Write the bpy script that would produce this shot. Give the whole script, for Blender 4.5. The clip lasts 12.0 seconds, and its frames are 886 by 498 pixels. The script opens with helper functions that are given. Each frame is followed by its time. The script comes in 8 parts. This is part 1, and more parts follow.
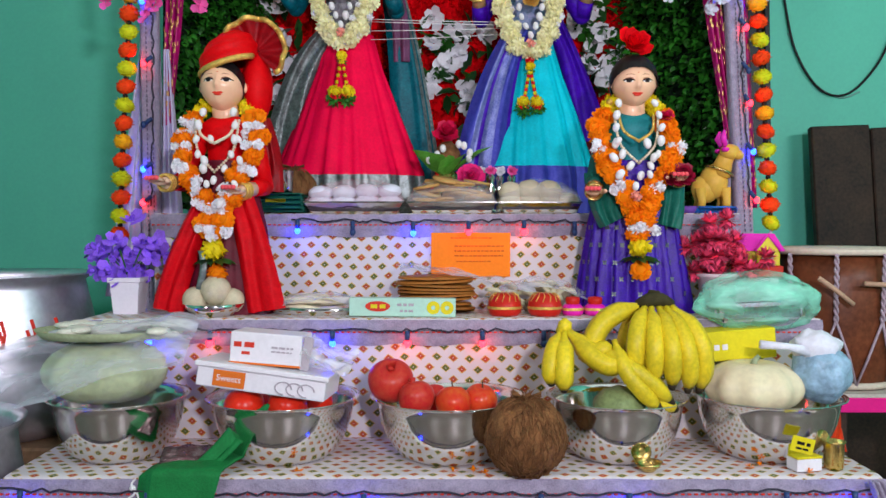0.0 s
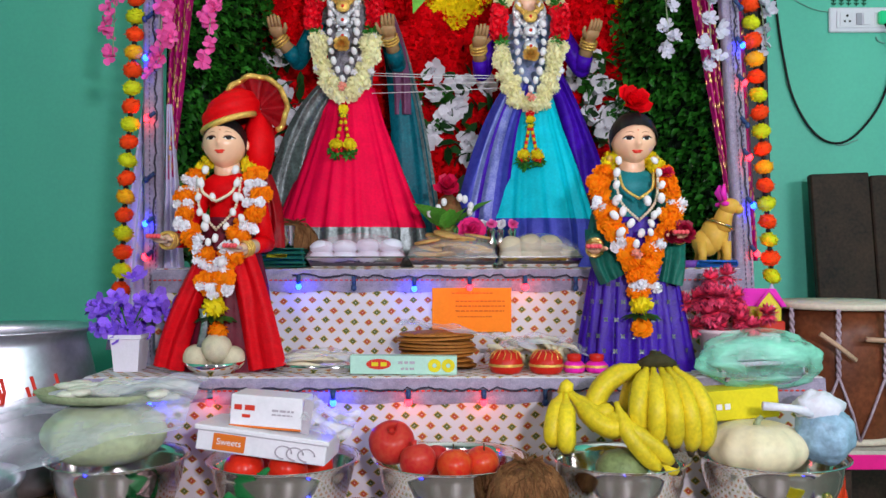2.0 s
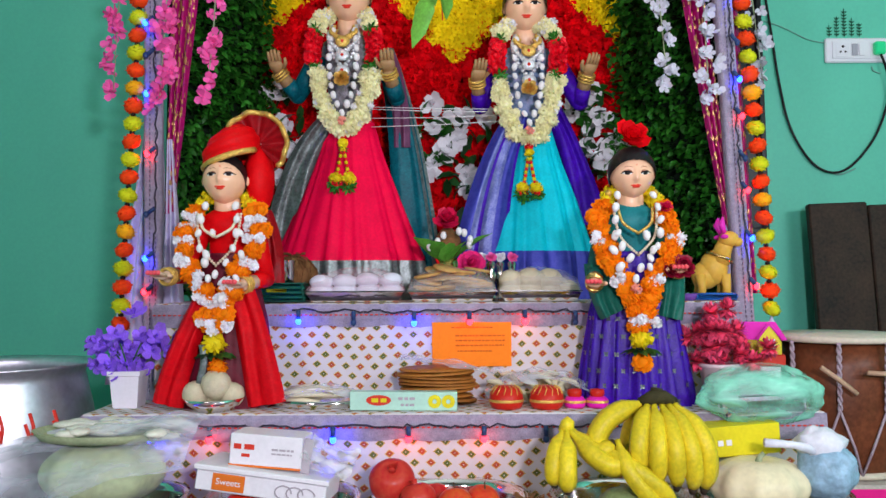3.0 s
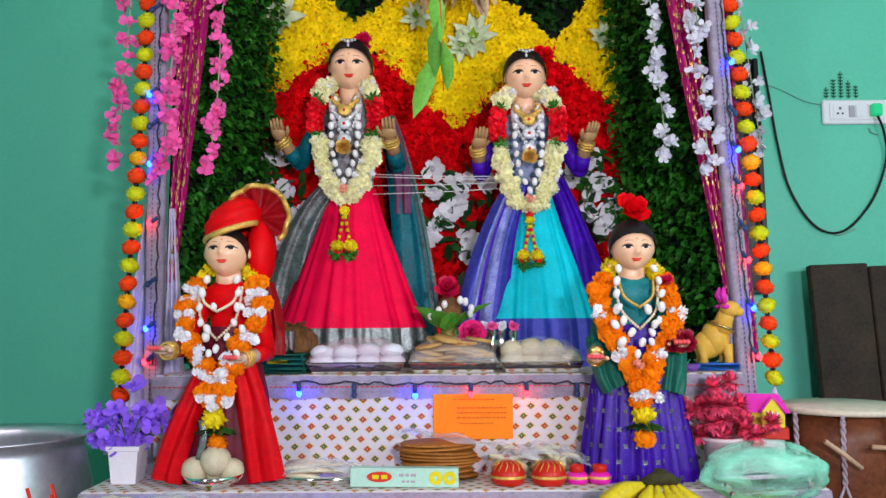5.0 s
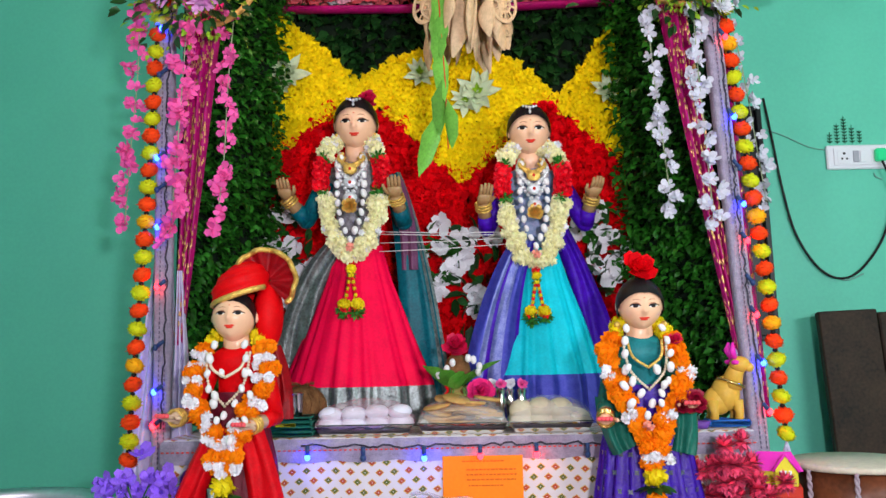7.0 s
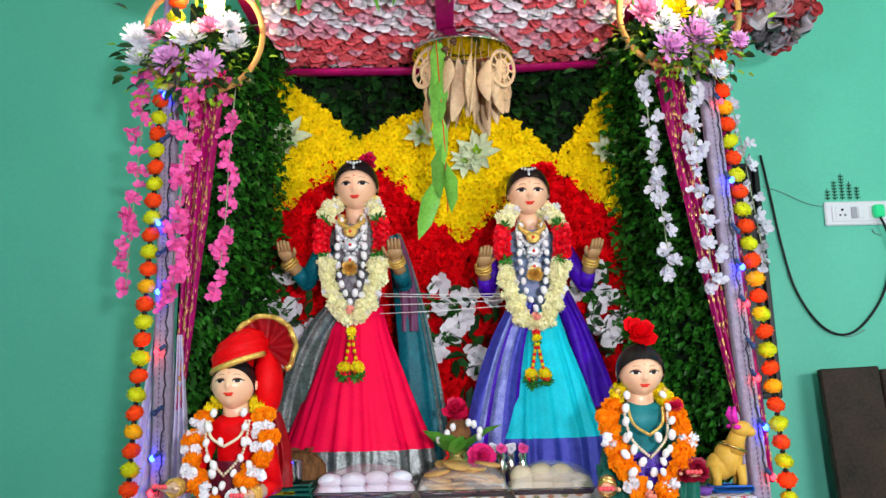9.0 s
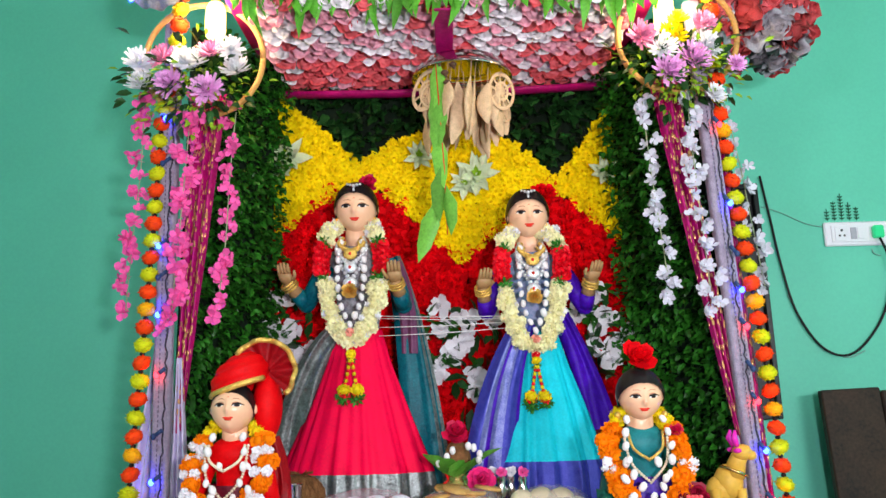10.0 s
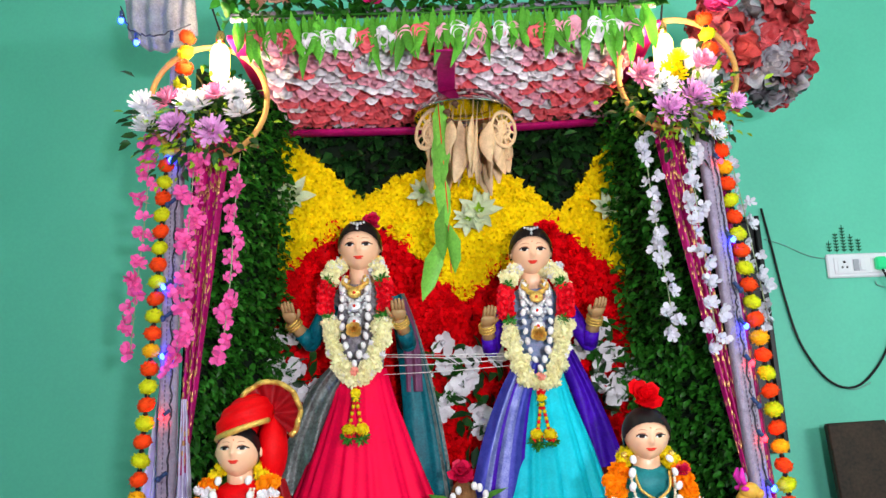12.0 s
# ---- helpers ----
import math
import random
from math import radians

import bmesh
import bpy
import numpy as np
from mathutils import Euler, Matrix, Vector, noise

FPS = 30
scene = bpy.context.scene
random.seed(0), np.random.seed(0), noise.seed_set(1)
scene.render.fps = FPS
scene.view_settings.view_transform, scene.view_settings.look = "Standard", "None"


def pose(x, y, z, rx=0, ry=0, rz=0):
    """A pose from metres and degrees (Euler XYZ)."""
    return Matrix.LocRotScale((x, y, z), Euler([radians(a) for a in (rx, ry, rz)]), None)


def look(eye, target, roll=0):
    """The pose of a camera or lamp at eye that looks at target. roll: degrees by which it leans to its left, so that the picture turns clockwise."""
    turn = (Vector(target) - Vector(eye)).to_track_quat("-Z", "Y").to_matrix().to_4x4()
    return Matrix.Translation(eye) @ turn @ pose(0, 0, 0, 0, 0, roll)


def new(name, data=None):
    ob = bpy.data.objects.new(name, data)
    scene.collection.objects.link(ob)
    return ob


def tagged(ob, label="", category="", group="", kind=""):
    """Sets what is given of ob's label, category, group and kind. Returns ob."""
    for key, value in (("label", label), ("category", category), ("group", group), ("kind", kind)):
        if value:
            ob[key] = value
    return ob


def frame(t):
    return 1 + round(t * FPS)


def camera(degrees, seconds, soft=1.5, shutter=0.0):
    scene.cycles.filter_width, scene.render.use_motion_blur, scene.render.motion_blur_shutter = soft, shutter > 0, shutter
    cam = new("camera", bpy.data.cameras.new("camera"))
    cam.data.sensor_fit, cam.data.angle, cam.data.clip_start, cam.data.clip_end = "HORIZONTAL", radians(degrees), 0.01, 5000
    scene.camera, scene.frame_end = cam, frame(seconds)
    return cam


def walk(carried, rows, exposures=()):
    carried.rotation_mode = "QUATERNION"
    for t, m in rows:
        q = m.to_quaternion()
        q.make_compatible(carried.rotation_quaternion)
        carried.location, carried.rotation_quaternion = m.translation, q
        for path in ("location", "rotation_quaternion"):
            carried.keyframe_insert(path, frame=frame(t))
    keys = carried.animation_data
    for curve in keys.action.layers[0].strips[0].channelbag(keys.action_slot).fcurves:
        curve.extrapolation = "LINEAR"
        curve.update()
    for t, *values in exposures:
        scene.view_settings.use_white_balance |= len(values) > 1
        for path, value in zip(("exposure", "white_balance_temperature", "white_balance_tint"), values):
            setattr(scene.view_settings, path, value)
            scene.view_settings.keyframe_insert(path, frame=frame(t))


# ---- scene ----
cam = camera(54.8, 12.0)
METRES, EYE, TILT, LEAN, TURN = 0.36, 0.95, -1.5, 0.0, 0.0
ROWS = [
    (0.0, 0.0, 0.0, 0.0, -0.0, 0.0, -0.0),
    (0.5, -0.0007, -0.0021, 0.0377, 0.06, 0.49, 0.0),
    (1.0, -0.0019, -0.0034, 0.0671, 0.03, 0.99, 0.02),
    (1.5, -0.0058, -0.0056, 0.1094, -0.02, 1.46, -0.01),
    (2.0, -0.0021, -0.0071, 0.1702, 0.05, 2.04, 0.06),
    (2.5, -0.0044, -0.0114, 0.2162, -0.01, 2.91, 0.15),
    (3.0, -0.0045, -0.016, 0.251, 0.01, 3.55, 0.27),
    (5.0, -0.0073, -0.0403, 0.476, 0.05, 6.13, 0.29),
    (5.5, -0.0085, -0.0483, 0.5151, 0.11, 6.66, 0.38),
    (6.0, -0.0102, -0.0557, 0.5638, 0.23, 7.27, 0.55),
    (6.5, -0.0107, -0.0628, 0.597, 0.49, 7.65, 0.96),
    (7.0, -0.0048, -0.0703, 0.6685, 0.6, 8.29, 1.07),
    (9.0, 0.0103, -0.1162, 0.8302, 0.72, 11.05, 1.22),
    (9.5, 0.014, -0.1268, 0.8576, 0.74, 11.58, 1.31),
    (10.0, 0.0207, -0.1358, 0.8809, 0.78, 12.1, 1.25),
    (10.5, 0.0164, -0.1435, 0.8968, 0.82, 12.46, 1.34),
    (11.0, 0.0132, -0.1523, 0.9311, 0.86, 12.92, 1.49),
    (11.5, 0.0075, -0.1641, 0.954, 0.82, 13.41, 1.51),
    (12.0, 0.0046, -0.1754, 0.9719, 0.98, 13.84, 1.71),
]
walk(cam, [(t, pose(0, 0, EYE, TILT, LEAN, TURN) @ pose(METRES * x, METRES * y, METRES * z, 90 + pitch, roll, yaw)) for t, x, y, z, yaw, pitch, roll in ROWS],
     [(0.0, -0.44, 6250, 16), (3.0, -0.38, 6250, 16), (6.0, -0.24, 6350, 15), (12.0, -0.02, 6500, 14)])


# ---- light ----
world = bpy.data.worlds.new("room_air")
world.use_nodes = True
scene.world = world
world.node_tree.nodes["Background"].inputs[0].default_value = (0.55, 0.62, 0.7, 1)
world.node_tree.nodes["Background"].inputs[1].default_value = 0.02


def lamp(name, kind, place, aim, power, colour, size=0.3, size_y=0.3):
    data = bpy.data.lights.new(name, kind)
    data.energy, data.color = power, colour
    if kind == "AREA":
        data.shape, data.size, data.size_y = "RECTANGLE", size, size_y
    else:
        data.shadow_soft_size = size
    ob = new(name, data)
    ob.matrix_world = look(place, aim)
    return ob


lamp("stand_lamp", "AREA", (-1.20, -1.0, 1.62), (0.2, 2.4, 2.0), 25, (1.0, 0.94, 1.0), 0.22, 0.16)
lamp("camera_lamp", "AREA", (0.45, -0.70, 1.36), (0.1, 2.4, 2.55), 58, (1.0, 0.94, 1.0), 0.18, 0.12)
# Unseen fill, added to brighten the wall right of the altar.
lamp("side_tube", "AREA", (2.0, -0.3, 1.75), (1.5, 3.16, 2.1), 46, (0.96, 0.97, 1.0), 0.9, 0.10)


# ---- materials ----
def mat(name, colour, rough=0.6, metal=0.0, vary=0.15, scale=30.0, bump=0.1, second=None, glow=0.0,
        through_light=0.0, sheen=0.0, per_object=0.0, per_island=0.0, spec=0.22, alpha=1.0, fine=6.0):
    m = bpy.data.materials.new(name)
    m.use_nodes = True
    nt = m.node_tree
    n, l = nt.nodes, nt.links
    b = n["Principled BSDF"]
    tc = n.new("ShaderNodeTexCoord")
    big = n.new("ShaderNodeTexNoise")
    big.inputs["Scale"].default_value, big.inputs["Detail"].default_value = scale, 4
    l.new(tc.outputs["Object"], big.inputs["Vector"])
    small = n.new("ShaderNodeTexNoise")
    small.inputs["Scale"].default_value, small.inputs["Detail"].default_value = scale * fine, 3
    l.new(tc.outputs["Object"], small.inputs["Vector"])
    both = n.new("ShaderNodeMath")
    both.operation = "ADD"
    l.new(big.outputs["Fac"], both.inputs[0])
    l.new(small.outputs["Fac"], both.inputs[1])
    mr = n.new("ShaderNodeMapRange")
    mr.inputs["From Min"].default_value, mr.inputs["From Max"].default_value = 0.7, 1.3
    mr.inputs["To Min"].default_value, mr.inputs["To Max"].default_value = 0, 1
    l.new(both.outputs[0], mr.inputs["Value"])
    mix = n.new("ShaderNodeMix")
    mix.data_type = "RGBA"
    dark = second or tuple(c * (1 - vary) for c in colour)
    lite = colour if second else tuple(min(1, c * (1 + vary * 0.6)) for c in colour)
    mix.inputs["A"].default_value, mix.inputs["B"].default_value = (*dark, 1), (*lite, 1)
    l.new(mr.outputs[0], mix.inputs["Factor"])
    out = mix.outputs["Result"]
    if per_object or per_island:
        hsv = n.new("ShaderNodeHueSaturation")
        src = n.new("ShaderNodeObjectInfo") if per_object else n.new("ShaderNodeNewGeometry")
        sock = src.outputs["Random"] if per_object else src.outputs["Random Per Island"]
        k = per_object or per_island
        vr = n.new("ShaderNodeMapRange")
        vr.inputs["To Min"].default_value, vr.inputs["To Max"].default_value = 1 - k, 1 + k
        l.new(sock, vr.inputs["Value"])
        l.new(vr.outputs[0], hsv.inputs["Value"])
        l.new(out, hsv.inputs["Color"])
        out = hsv.outputs["Color"]
    l.new(out, b.inputs["Base Color"])
    b.inputs["Roughness"].default_value, b.inputs["Metallic"].default_value = rough, metal
    b.inputs["Specular IOR Level"].default_value = spec
    if bump:
        bp = n.new("ShaderNodeBump")
        bp.inputs["Strength"].default_value, bp.inputs["Distance"].default_value = bump, 0.004
        l.new(both.outputs[0], bp.inputs["Height"])
        l.new(bp.outputs[0], b.inputs["Normal"])
    if glow:
        b.inputs["Emission Color"].default_value = (*colour, 1)
        b.inputs["Emission Strength"].default_value = glow
    b.inputs["Sheen Weight"].default_value = sheen
    b.inputs["Alpha"].default_value = alpha
    if through_light:
        tr = n.new("ShaderNodeBsdfTranslucent")
        l.new(out, tr.inputs["Color"])
        ms = n.new("ShaderNodeMixShader")
        ms.inputs[0].default_value = through_light
        l.new(b.outputs[0], ms.inputs[1])
        l.new(tr.outputs[0], ms.inputs[2])
        l.new(ms.outputs[0], n["Material Output"].inputs["Surface"])
    return m


def film_mat(name, tint, amount=0.35, rough=0.12):
    """Thin crinkled plastic film: mostly clear, with a glossy skin."""
    m = bpy.data.materials.new(name)
    m.use_nodes = True
    n, l = m.node_tree.nodes, m.node_tree.links
    b = n["Principled BSDF"]
    b.inputs["Base Color"].default_value = (*tint, 1)
    b.inputs["Roughness"].default_value = rough
    ns = n.new("ShaderNodeTexNoise")
    ns.inputs["Scale"].default_value, ns.inputs["Detail"].default_value = 22, 7
    tc = n.new("ShaderNodeTexCoord")
    mp = n.new("ShaderNodeMapping")
    mp.inputs["Scale"].default_value = (0.35, 1.0, 1.0)
    l.new(tc.outputs["Object"], mp.inputs["Vector"])
    l.new(mp.outputs[0], ns.inputs["Vector"])
    bp = n.new("ShaderNodeBump")
    bp.inputs["Strength"].default_value, bp.inputs["Distance"].default_value = 1.0, 0.02
    l.new(ns.outputs["Fac"], bp.inputs["Height"])
    l.new(bp.outputs[0], b.inputs["Normal"])
    mr = n.new("ShaderNodeMapRange")
    mr.inputs["From Min"].default_value, mr.inputs["From Max"].default_value = 0.35, 0.7
    mr.inputs["To Min"].default_value, mr.inputs["To Max"].default_value = amount * 0.25, min(1, amount * 2.0)
    l.new(ns.outputs["Fac"], mr.inputs["Value"])
    t = n.new("ShaderNodeBsdfTransparent")
    ms = n.new("ShaderNodeMixShader")
    l.new(mr.outputs[0], ms.inputs[0])
    l.new(t.outputs[0], ms.inputs[1])
    l.new(b.outputs[0], ms.inputs[2])
    l.new(ms.outputs[0], n["Material Output"].inputs["Surface"])
    return m


def print_cloth(name):
    """White cotton printed with staggered little diamonds, red and green in turn, gold between."""
    m = bpy.data.materials.new(name)
    m.use_nodes = True
    n, l = m.node_tree.nodes, m.node_tree.links
    b = n["Principled BSDF"]

    def math_node(op, a, c=None):
        q = n.new("ShaderNodeMath")
        q.operation = op
        for i, s in ((0, a), (1, c)):
            if s is None:
                continue
            if isinstance(s, (int, float)):
                q.inputs[i].default_value = s
            else:
                l.new(s, q.inputs[i])
        return q.outputs[0]

    uv = n.new("ShaderNodeUVMap")
    sep = n.new("ShaderNodeSeparateXYZ")
    l.new(uv.outputs[0], sep.inputs[0])
    pitch_x, pitch_y = 0.036, 0.024
    col = (0.72, 0.68, 0.69)
    wn = n.new("ShaderNodeTexNoise")
    wn.inputs["Scale"].default_value = 9
    l.new(uv.outputs[0], wn.inputs["Vector"])
    base = n.new("ShaderNodeMix")
    base.data_type = "RGBA"
    base.inputs["A"].default_value, base.inputs["B"].default_value = (0.58, 0.54, 0.57, 1), (*col, 1)
    l.new(wn.outputs["Fac"], base.inputs["Factor"])
    out = base.outputs["Result"]
    row = math_node("FLOOR", math_node("DIVIDE", sep.outputs[1], pitch_y))
    odd = math_node("MODULO", math_node("ABSOLUTE", row), 2)
    ux = math_node("ADD", math_node("DIVIDE", sep.outputs[0], pitch_x), math_node("MULTIPLY", odd, 0.5))
    dx = math_node("ABSOLUTE", math_node("SUBTRACT", math_node("FRACT", ux), 0.5))
    dy = math_node("ABSOLUTE", math_node("SUBTRACT", math_node("FRACT", math_node("DIVIDE", sep.outputs[1], pitch_y)), 0.5))
    dist = math_node("ADD", dx, math_node("MULTIPLY", dy, 0.8))
    which = math_node("MODULO", math_node("ABSOLUTE", math_node("FLOOR", ux)), 2)
    ink = n.new("ShaderNodeMix")
    ink.data_type = "RGBA"
    ink.inputs["A"].default_value, ink.inputs["B"].default_value = (0.42, 0.06, 0.015, 1), (0.10, 0.12, 0.015, 1)
    l.new(which, ink.inputs["Factor"])
    ring = n.new("ShaderNodeMix")
    ring.data_type = "RGBA"
    ring.inputs["A"].default_value = (0.62, 0.42, 0.12, 1)
    l.new(math_node("LESS_THAN", dist, 0.25), ring.inputs["Factor"])
    l.new(ink.outputs["Result"], ring.inputs["B"])
    fin = n.new("ShaderNodeMix")
    fin.data_type = "RGBA"
    hole = math_node("GREATER_THAN", dist, 0.045)
    l.new(math_node("MULTIPLY", math_node("LESS_THAN", dist, 0.33), hole), fin.inputs["Factor"])
    l.new(out, fin.inputs["A"])
    l.new(ring.outputs["Result"], fin.inputs["B"])
    l.new(fin.outputs["Result"], b.inputs["Base Color"])
    b.inputs["Roughness"].default_value = 0.75
    bn = n.new("ShaderNodeTexNoise")
    bn.inputs["Scale"].default_value, bn.inputs["Detail"].default_value = 14, 6
    l.new(uv.outputs[0], bn.inputs["Vector"])
    bp = n.new("ShaderNodeBump")
    bp.inputs["Strength"].default_value, bp.inputs["Distance"].default_value = 0.5, 0.012
    l.new(bn.outputs["Fac"], bp.inputs["Height"])
    l.new(bp.outputs[0], b.inputs["Normal"])
    return m


WALL = mat("wall_paint", (0.13, 0.60, 0.43), 0.45, vary=0.05, scale=3, bump=0.06, second=(0.12, 0.55, 0.40), fine=30)
# Dark tone for an unseen wall: less bounce, unlit room in the bowl reflections.
WALL_UNLIT = mat("unlit_wall_tone", (0.05, 0.10, 0.09), 0.5, vary=0.2, scale=3)
CEIL = mat("ceiling_paint", (0.75, 0.80, 0.76), 0.7, vary=0.06, scale=4)
FLOOR = mat("floor_tile", (0.22, 0.18, 0.16), 0.35, vary=0.2, scale=5)
CLOTH = print_cloth("printed_cloth")
LACE = mat("lilac_lace", (0.34, 0.30, 0.40), 0.8, vary=0.3, scale=60, bump=0.4)
LACE_DARK = mat("lace_thread", (0.14, 0.12, 0.18), 0.8, vary=0.2)
WHITE_SATIN = mat("white_satin", (0.62, 0.58, 0.80), 0.45, vary=0.15, scale=12, sheen=0.0)
MAGENTA = mat("magenta_brocade", (0.44, 0.006, 0.15), 0.4, vary=0.35, scale=18, sheen=0.0)
GOLD = mat("gold_trim", (0.86, 0.55, 0.13), 0.34, 0.6, vary=0.3, scale=80, bump=0.5)
SILVERJ = mat("silver_jewel", (0.76, 0.77, 0.80), 0.3, 0.5, vary=0.25, scale=90, bump=0.4)
GOLD_THREAD = mat("gold_thread", (0.75, 0.45, 0.18), 0.35, 0.8, vary=0.4, scale=120)
# Near-black green puts the shade between leaves into the board behind them.
GAPSHADE = mat("leaf_gap_shade", (0.004, 0.014, 0.005), 0.8, vary=0.3)
HEDGE = mat("hedge_leaf", (0.022, 0.15, 0.012), 0.36, spec=0.4, vary=0.4, scale=20, per_island=0.6, through_light=0.15)
DARKLEAF = mat("dark_leaf", (0.014, 0.070, 0.014), 0.34, spec=0.45, vary=0.4, scale=20, per_island=0.5)
BRIGHTLEAF = mat("bright_leaf", (0.12, 0.42, 0.05), 0.42, vary=0.3, scale=25, per_island=0.3, through_light=0.2)
LIMELEAF = mat("lime_leaf", (0.32, 0.55, 0.03), 0.45, vary=0.3, scale=25, per_island=0.3, through_light=0.2)
RED = mat("red_petal", (0.86, 0.003, 0.008), 0.6, spec=0.08, vary=0.2, scale=40, per_island=0.22, through_light=0.12)
YELLOW = mat("yellow_petal", (0.97, 0.81, 0.002), 0.7, through_light=0.10, scale=14, second=(0.96, 0.70, 0.001), per_island=0.14, spec=0.08)
WHITEP = mat("white_petal", (0.90, 0.90, 0.94), 0.6, vary=0.1, scale=40, per_island=0.1, through_light=0.2)
PINKP = mat("pink_petal", (1.0, 0.14, 0.46), 0.55, spec=0.08, vary=0.12, scale=50, per_island=0.2, through_light=0.15)
CREAMP = mat("cream_petal", (0.94, 0.91, 0.55), 0.6, through_light=0.20, vary=0.1, scale=50, per_island=0.12)
ORANGEP = mat("orange_petal", (1.0, 0.27, 0.002), 0.6, spec=0.08, through_light=0.20, vary=0.1, scale=50, per_island=0.12)
ROSEP = mat("rose_petal", (0.62, 0.006, 0.06), 0.55, vary=0.3, scale=50, per_island=0.25)
HOTPINK = mat("hot_pink_petal", (0.75, 0.02, 0.18), 0.55, vary=0.3, scale=50, per_island=0.25)
LILACP = mat("lilac_petal", (0.92, 0.44, 0.82), 0.55, vary=0.2, scale=50, per_island=0.2)
PURPLEP = mat("purple_petal", (0.30, 0.13, 0.85), 0.5, vary=0.3, scale=50, per_island=0.35)
STEEL = mat("polished_steel", (0.80, 0.78, 0.74), 0.11, 1.0, vary=0.08, scale=8, bump=0.02)
ALUM = mat("worn_aluminium", (0.74, 0.73, 0.80), 0.40, 0.85, vary=0.14, scale=10, bump=0.05)
BRASS = mat("brass", (0.70, 0.50, 0.16), 0.25, 1.0, vary=0.2, scale=20)
SKIN = mat("painted_face", (0.90, 0.53, 0.33), 0.30, vary=0.05, scale=15, bump=0.0, spec=0.5)
LIDSHADE = mat("eyelid_paint", (0.50, 0.22, 0.13), 0.4, vary=0.1, scale=15, bump=0.0)
BLUSH = mat("palm_blush", (0.86, 0.10, 0.12), 0.4, vary=0.1, scale=15, bump=0.0)
OLIVESKIN = mat("olive_painted_arm", (0.42, 0.25, 0.11), 0.4, vary=0.12, scale=15, bump=0.0)
CREAMSKIN = mat("painted_palm", (0.74, 0.52, 0.36), 0.4, vary=0.08, scale=15, bump=0.0)
HAIR = mat("black_hair", (0.012, 0.009, 0.010), 0.4, vary=0.4, scale=60)
LIP = mat("red_paint", (0.75, 0.045, 0.025), 0.35, vary=0.1)
EYEWHITE = mat("eye_white", (0.80, 0.78, 0.76), 0.3, vary=0.02)
PINKSILK = mat("pink_silk", (0.94, 0.003, 0.060), 0.50, vary=0.12, scale=25, spec=0.07, bump=0.15)
TURQSILK = mat("turquoise_silk", (0.001, 0.58, 0.70), 0.45, spec=0.10, vary=0.15, scale=25, sheen=0.0, bump=0.15)
TEALSILK = mat("teal_silk", (0.002, 0.15, 0.19), 0.36, scale=25, second=(0.001, 0.065, 0.095), spec=0.12, bump=0.3)
SILVERBORDER = mat("silver_brocade", (0.20, 0.235, 0.23), 0.36, 0.55, vary=0.6, scale=22, bump=0.4)
VIOLETSILK = mat("violet_silk", (0.06, 0.006, 0.40), 0.4, spec=0.10, vary=0.4, scale=60, sheen=0.0)
BLUEBROC = mat("blue_brocade", (0.022, 0.03, 0.30), 0.36, 0.20, vary=0.5, scale=55, second=(0.06, 0.07, 0.42), bump=0.3)
LILACBROC = mat("lilac_brocade", (0.22, 0.25, 0.50), 0.34, 0.35, vary=0.35, scale=40, second=(0.07, 0.09, 0.34), bump=0.4)
GREYBODICE = mat("grey_bodice", (0.40, 0.40, 0.44), 0.5, vary=0.5, scale=80, second=(0.12, 0.11, 0.13), bump=0.4)
LILACBODICE = mat("lilac_bodice", (0.36, 0.36, 0.58), 0.5, vary=0.4, scale=80, second=(0.05, 0.20, 0.34), bump=0.4)
PLUM = mat("plum_lining", (0.16, 0.05, 0.12), 0.45, vary=0.3, scale=30)
REDSILK = mat("red_silk", (0.72, 0.002, 0.004), 0.5, spec=0.10, vary=0.14, scale=40, sheen=0.0)
MAROON = mat("maroon_silk", (0.13, 0.004, 0.018), 0.5, vary=0.3, scale=40)
GREENSILK = mat("green_silk", (0.008, 0.12, 0.085), 0.45, vary=0.3, scale=30, sheen=0.0)
PEARL = mat("cotton_white", (0.82, 0.80, 0.80), 0.5, vary=0.06, scale=60)


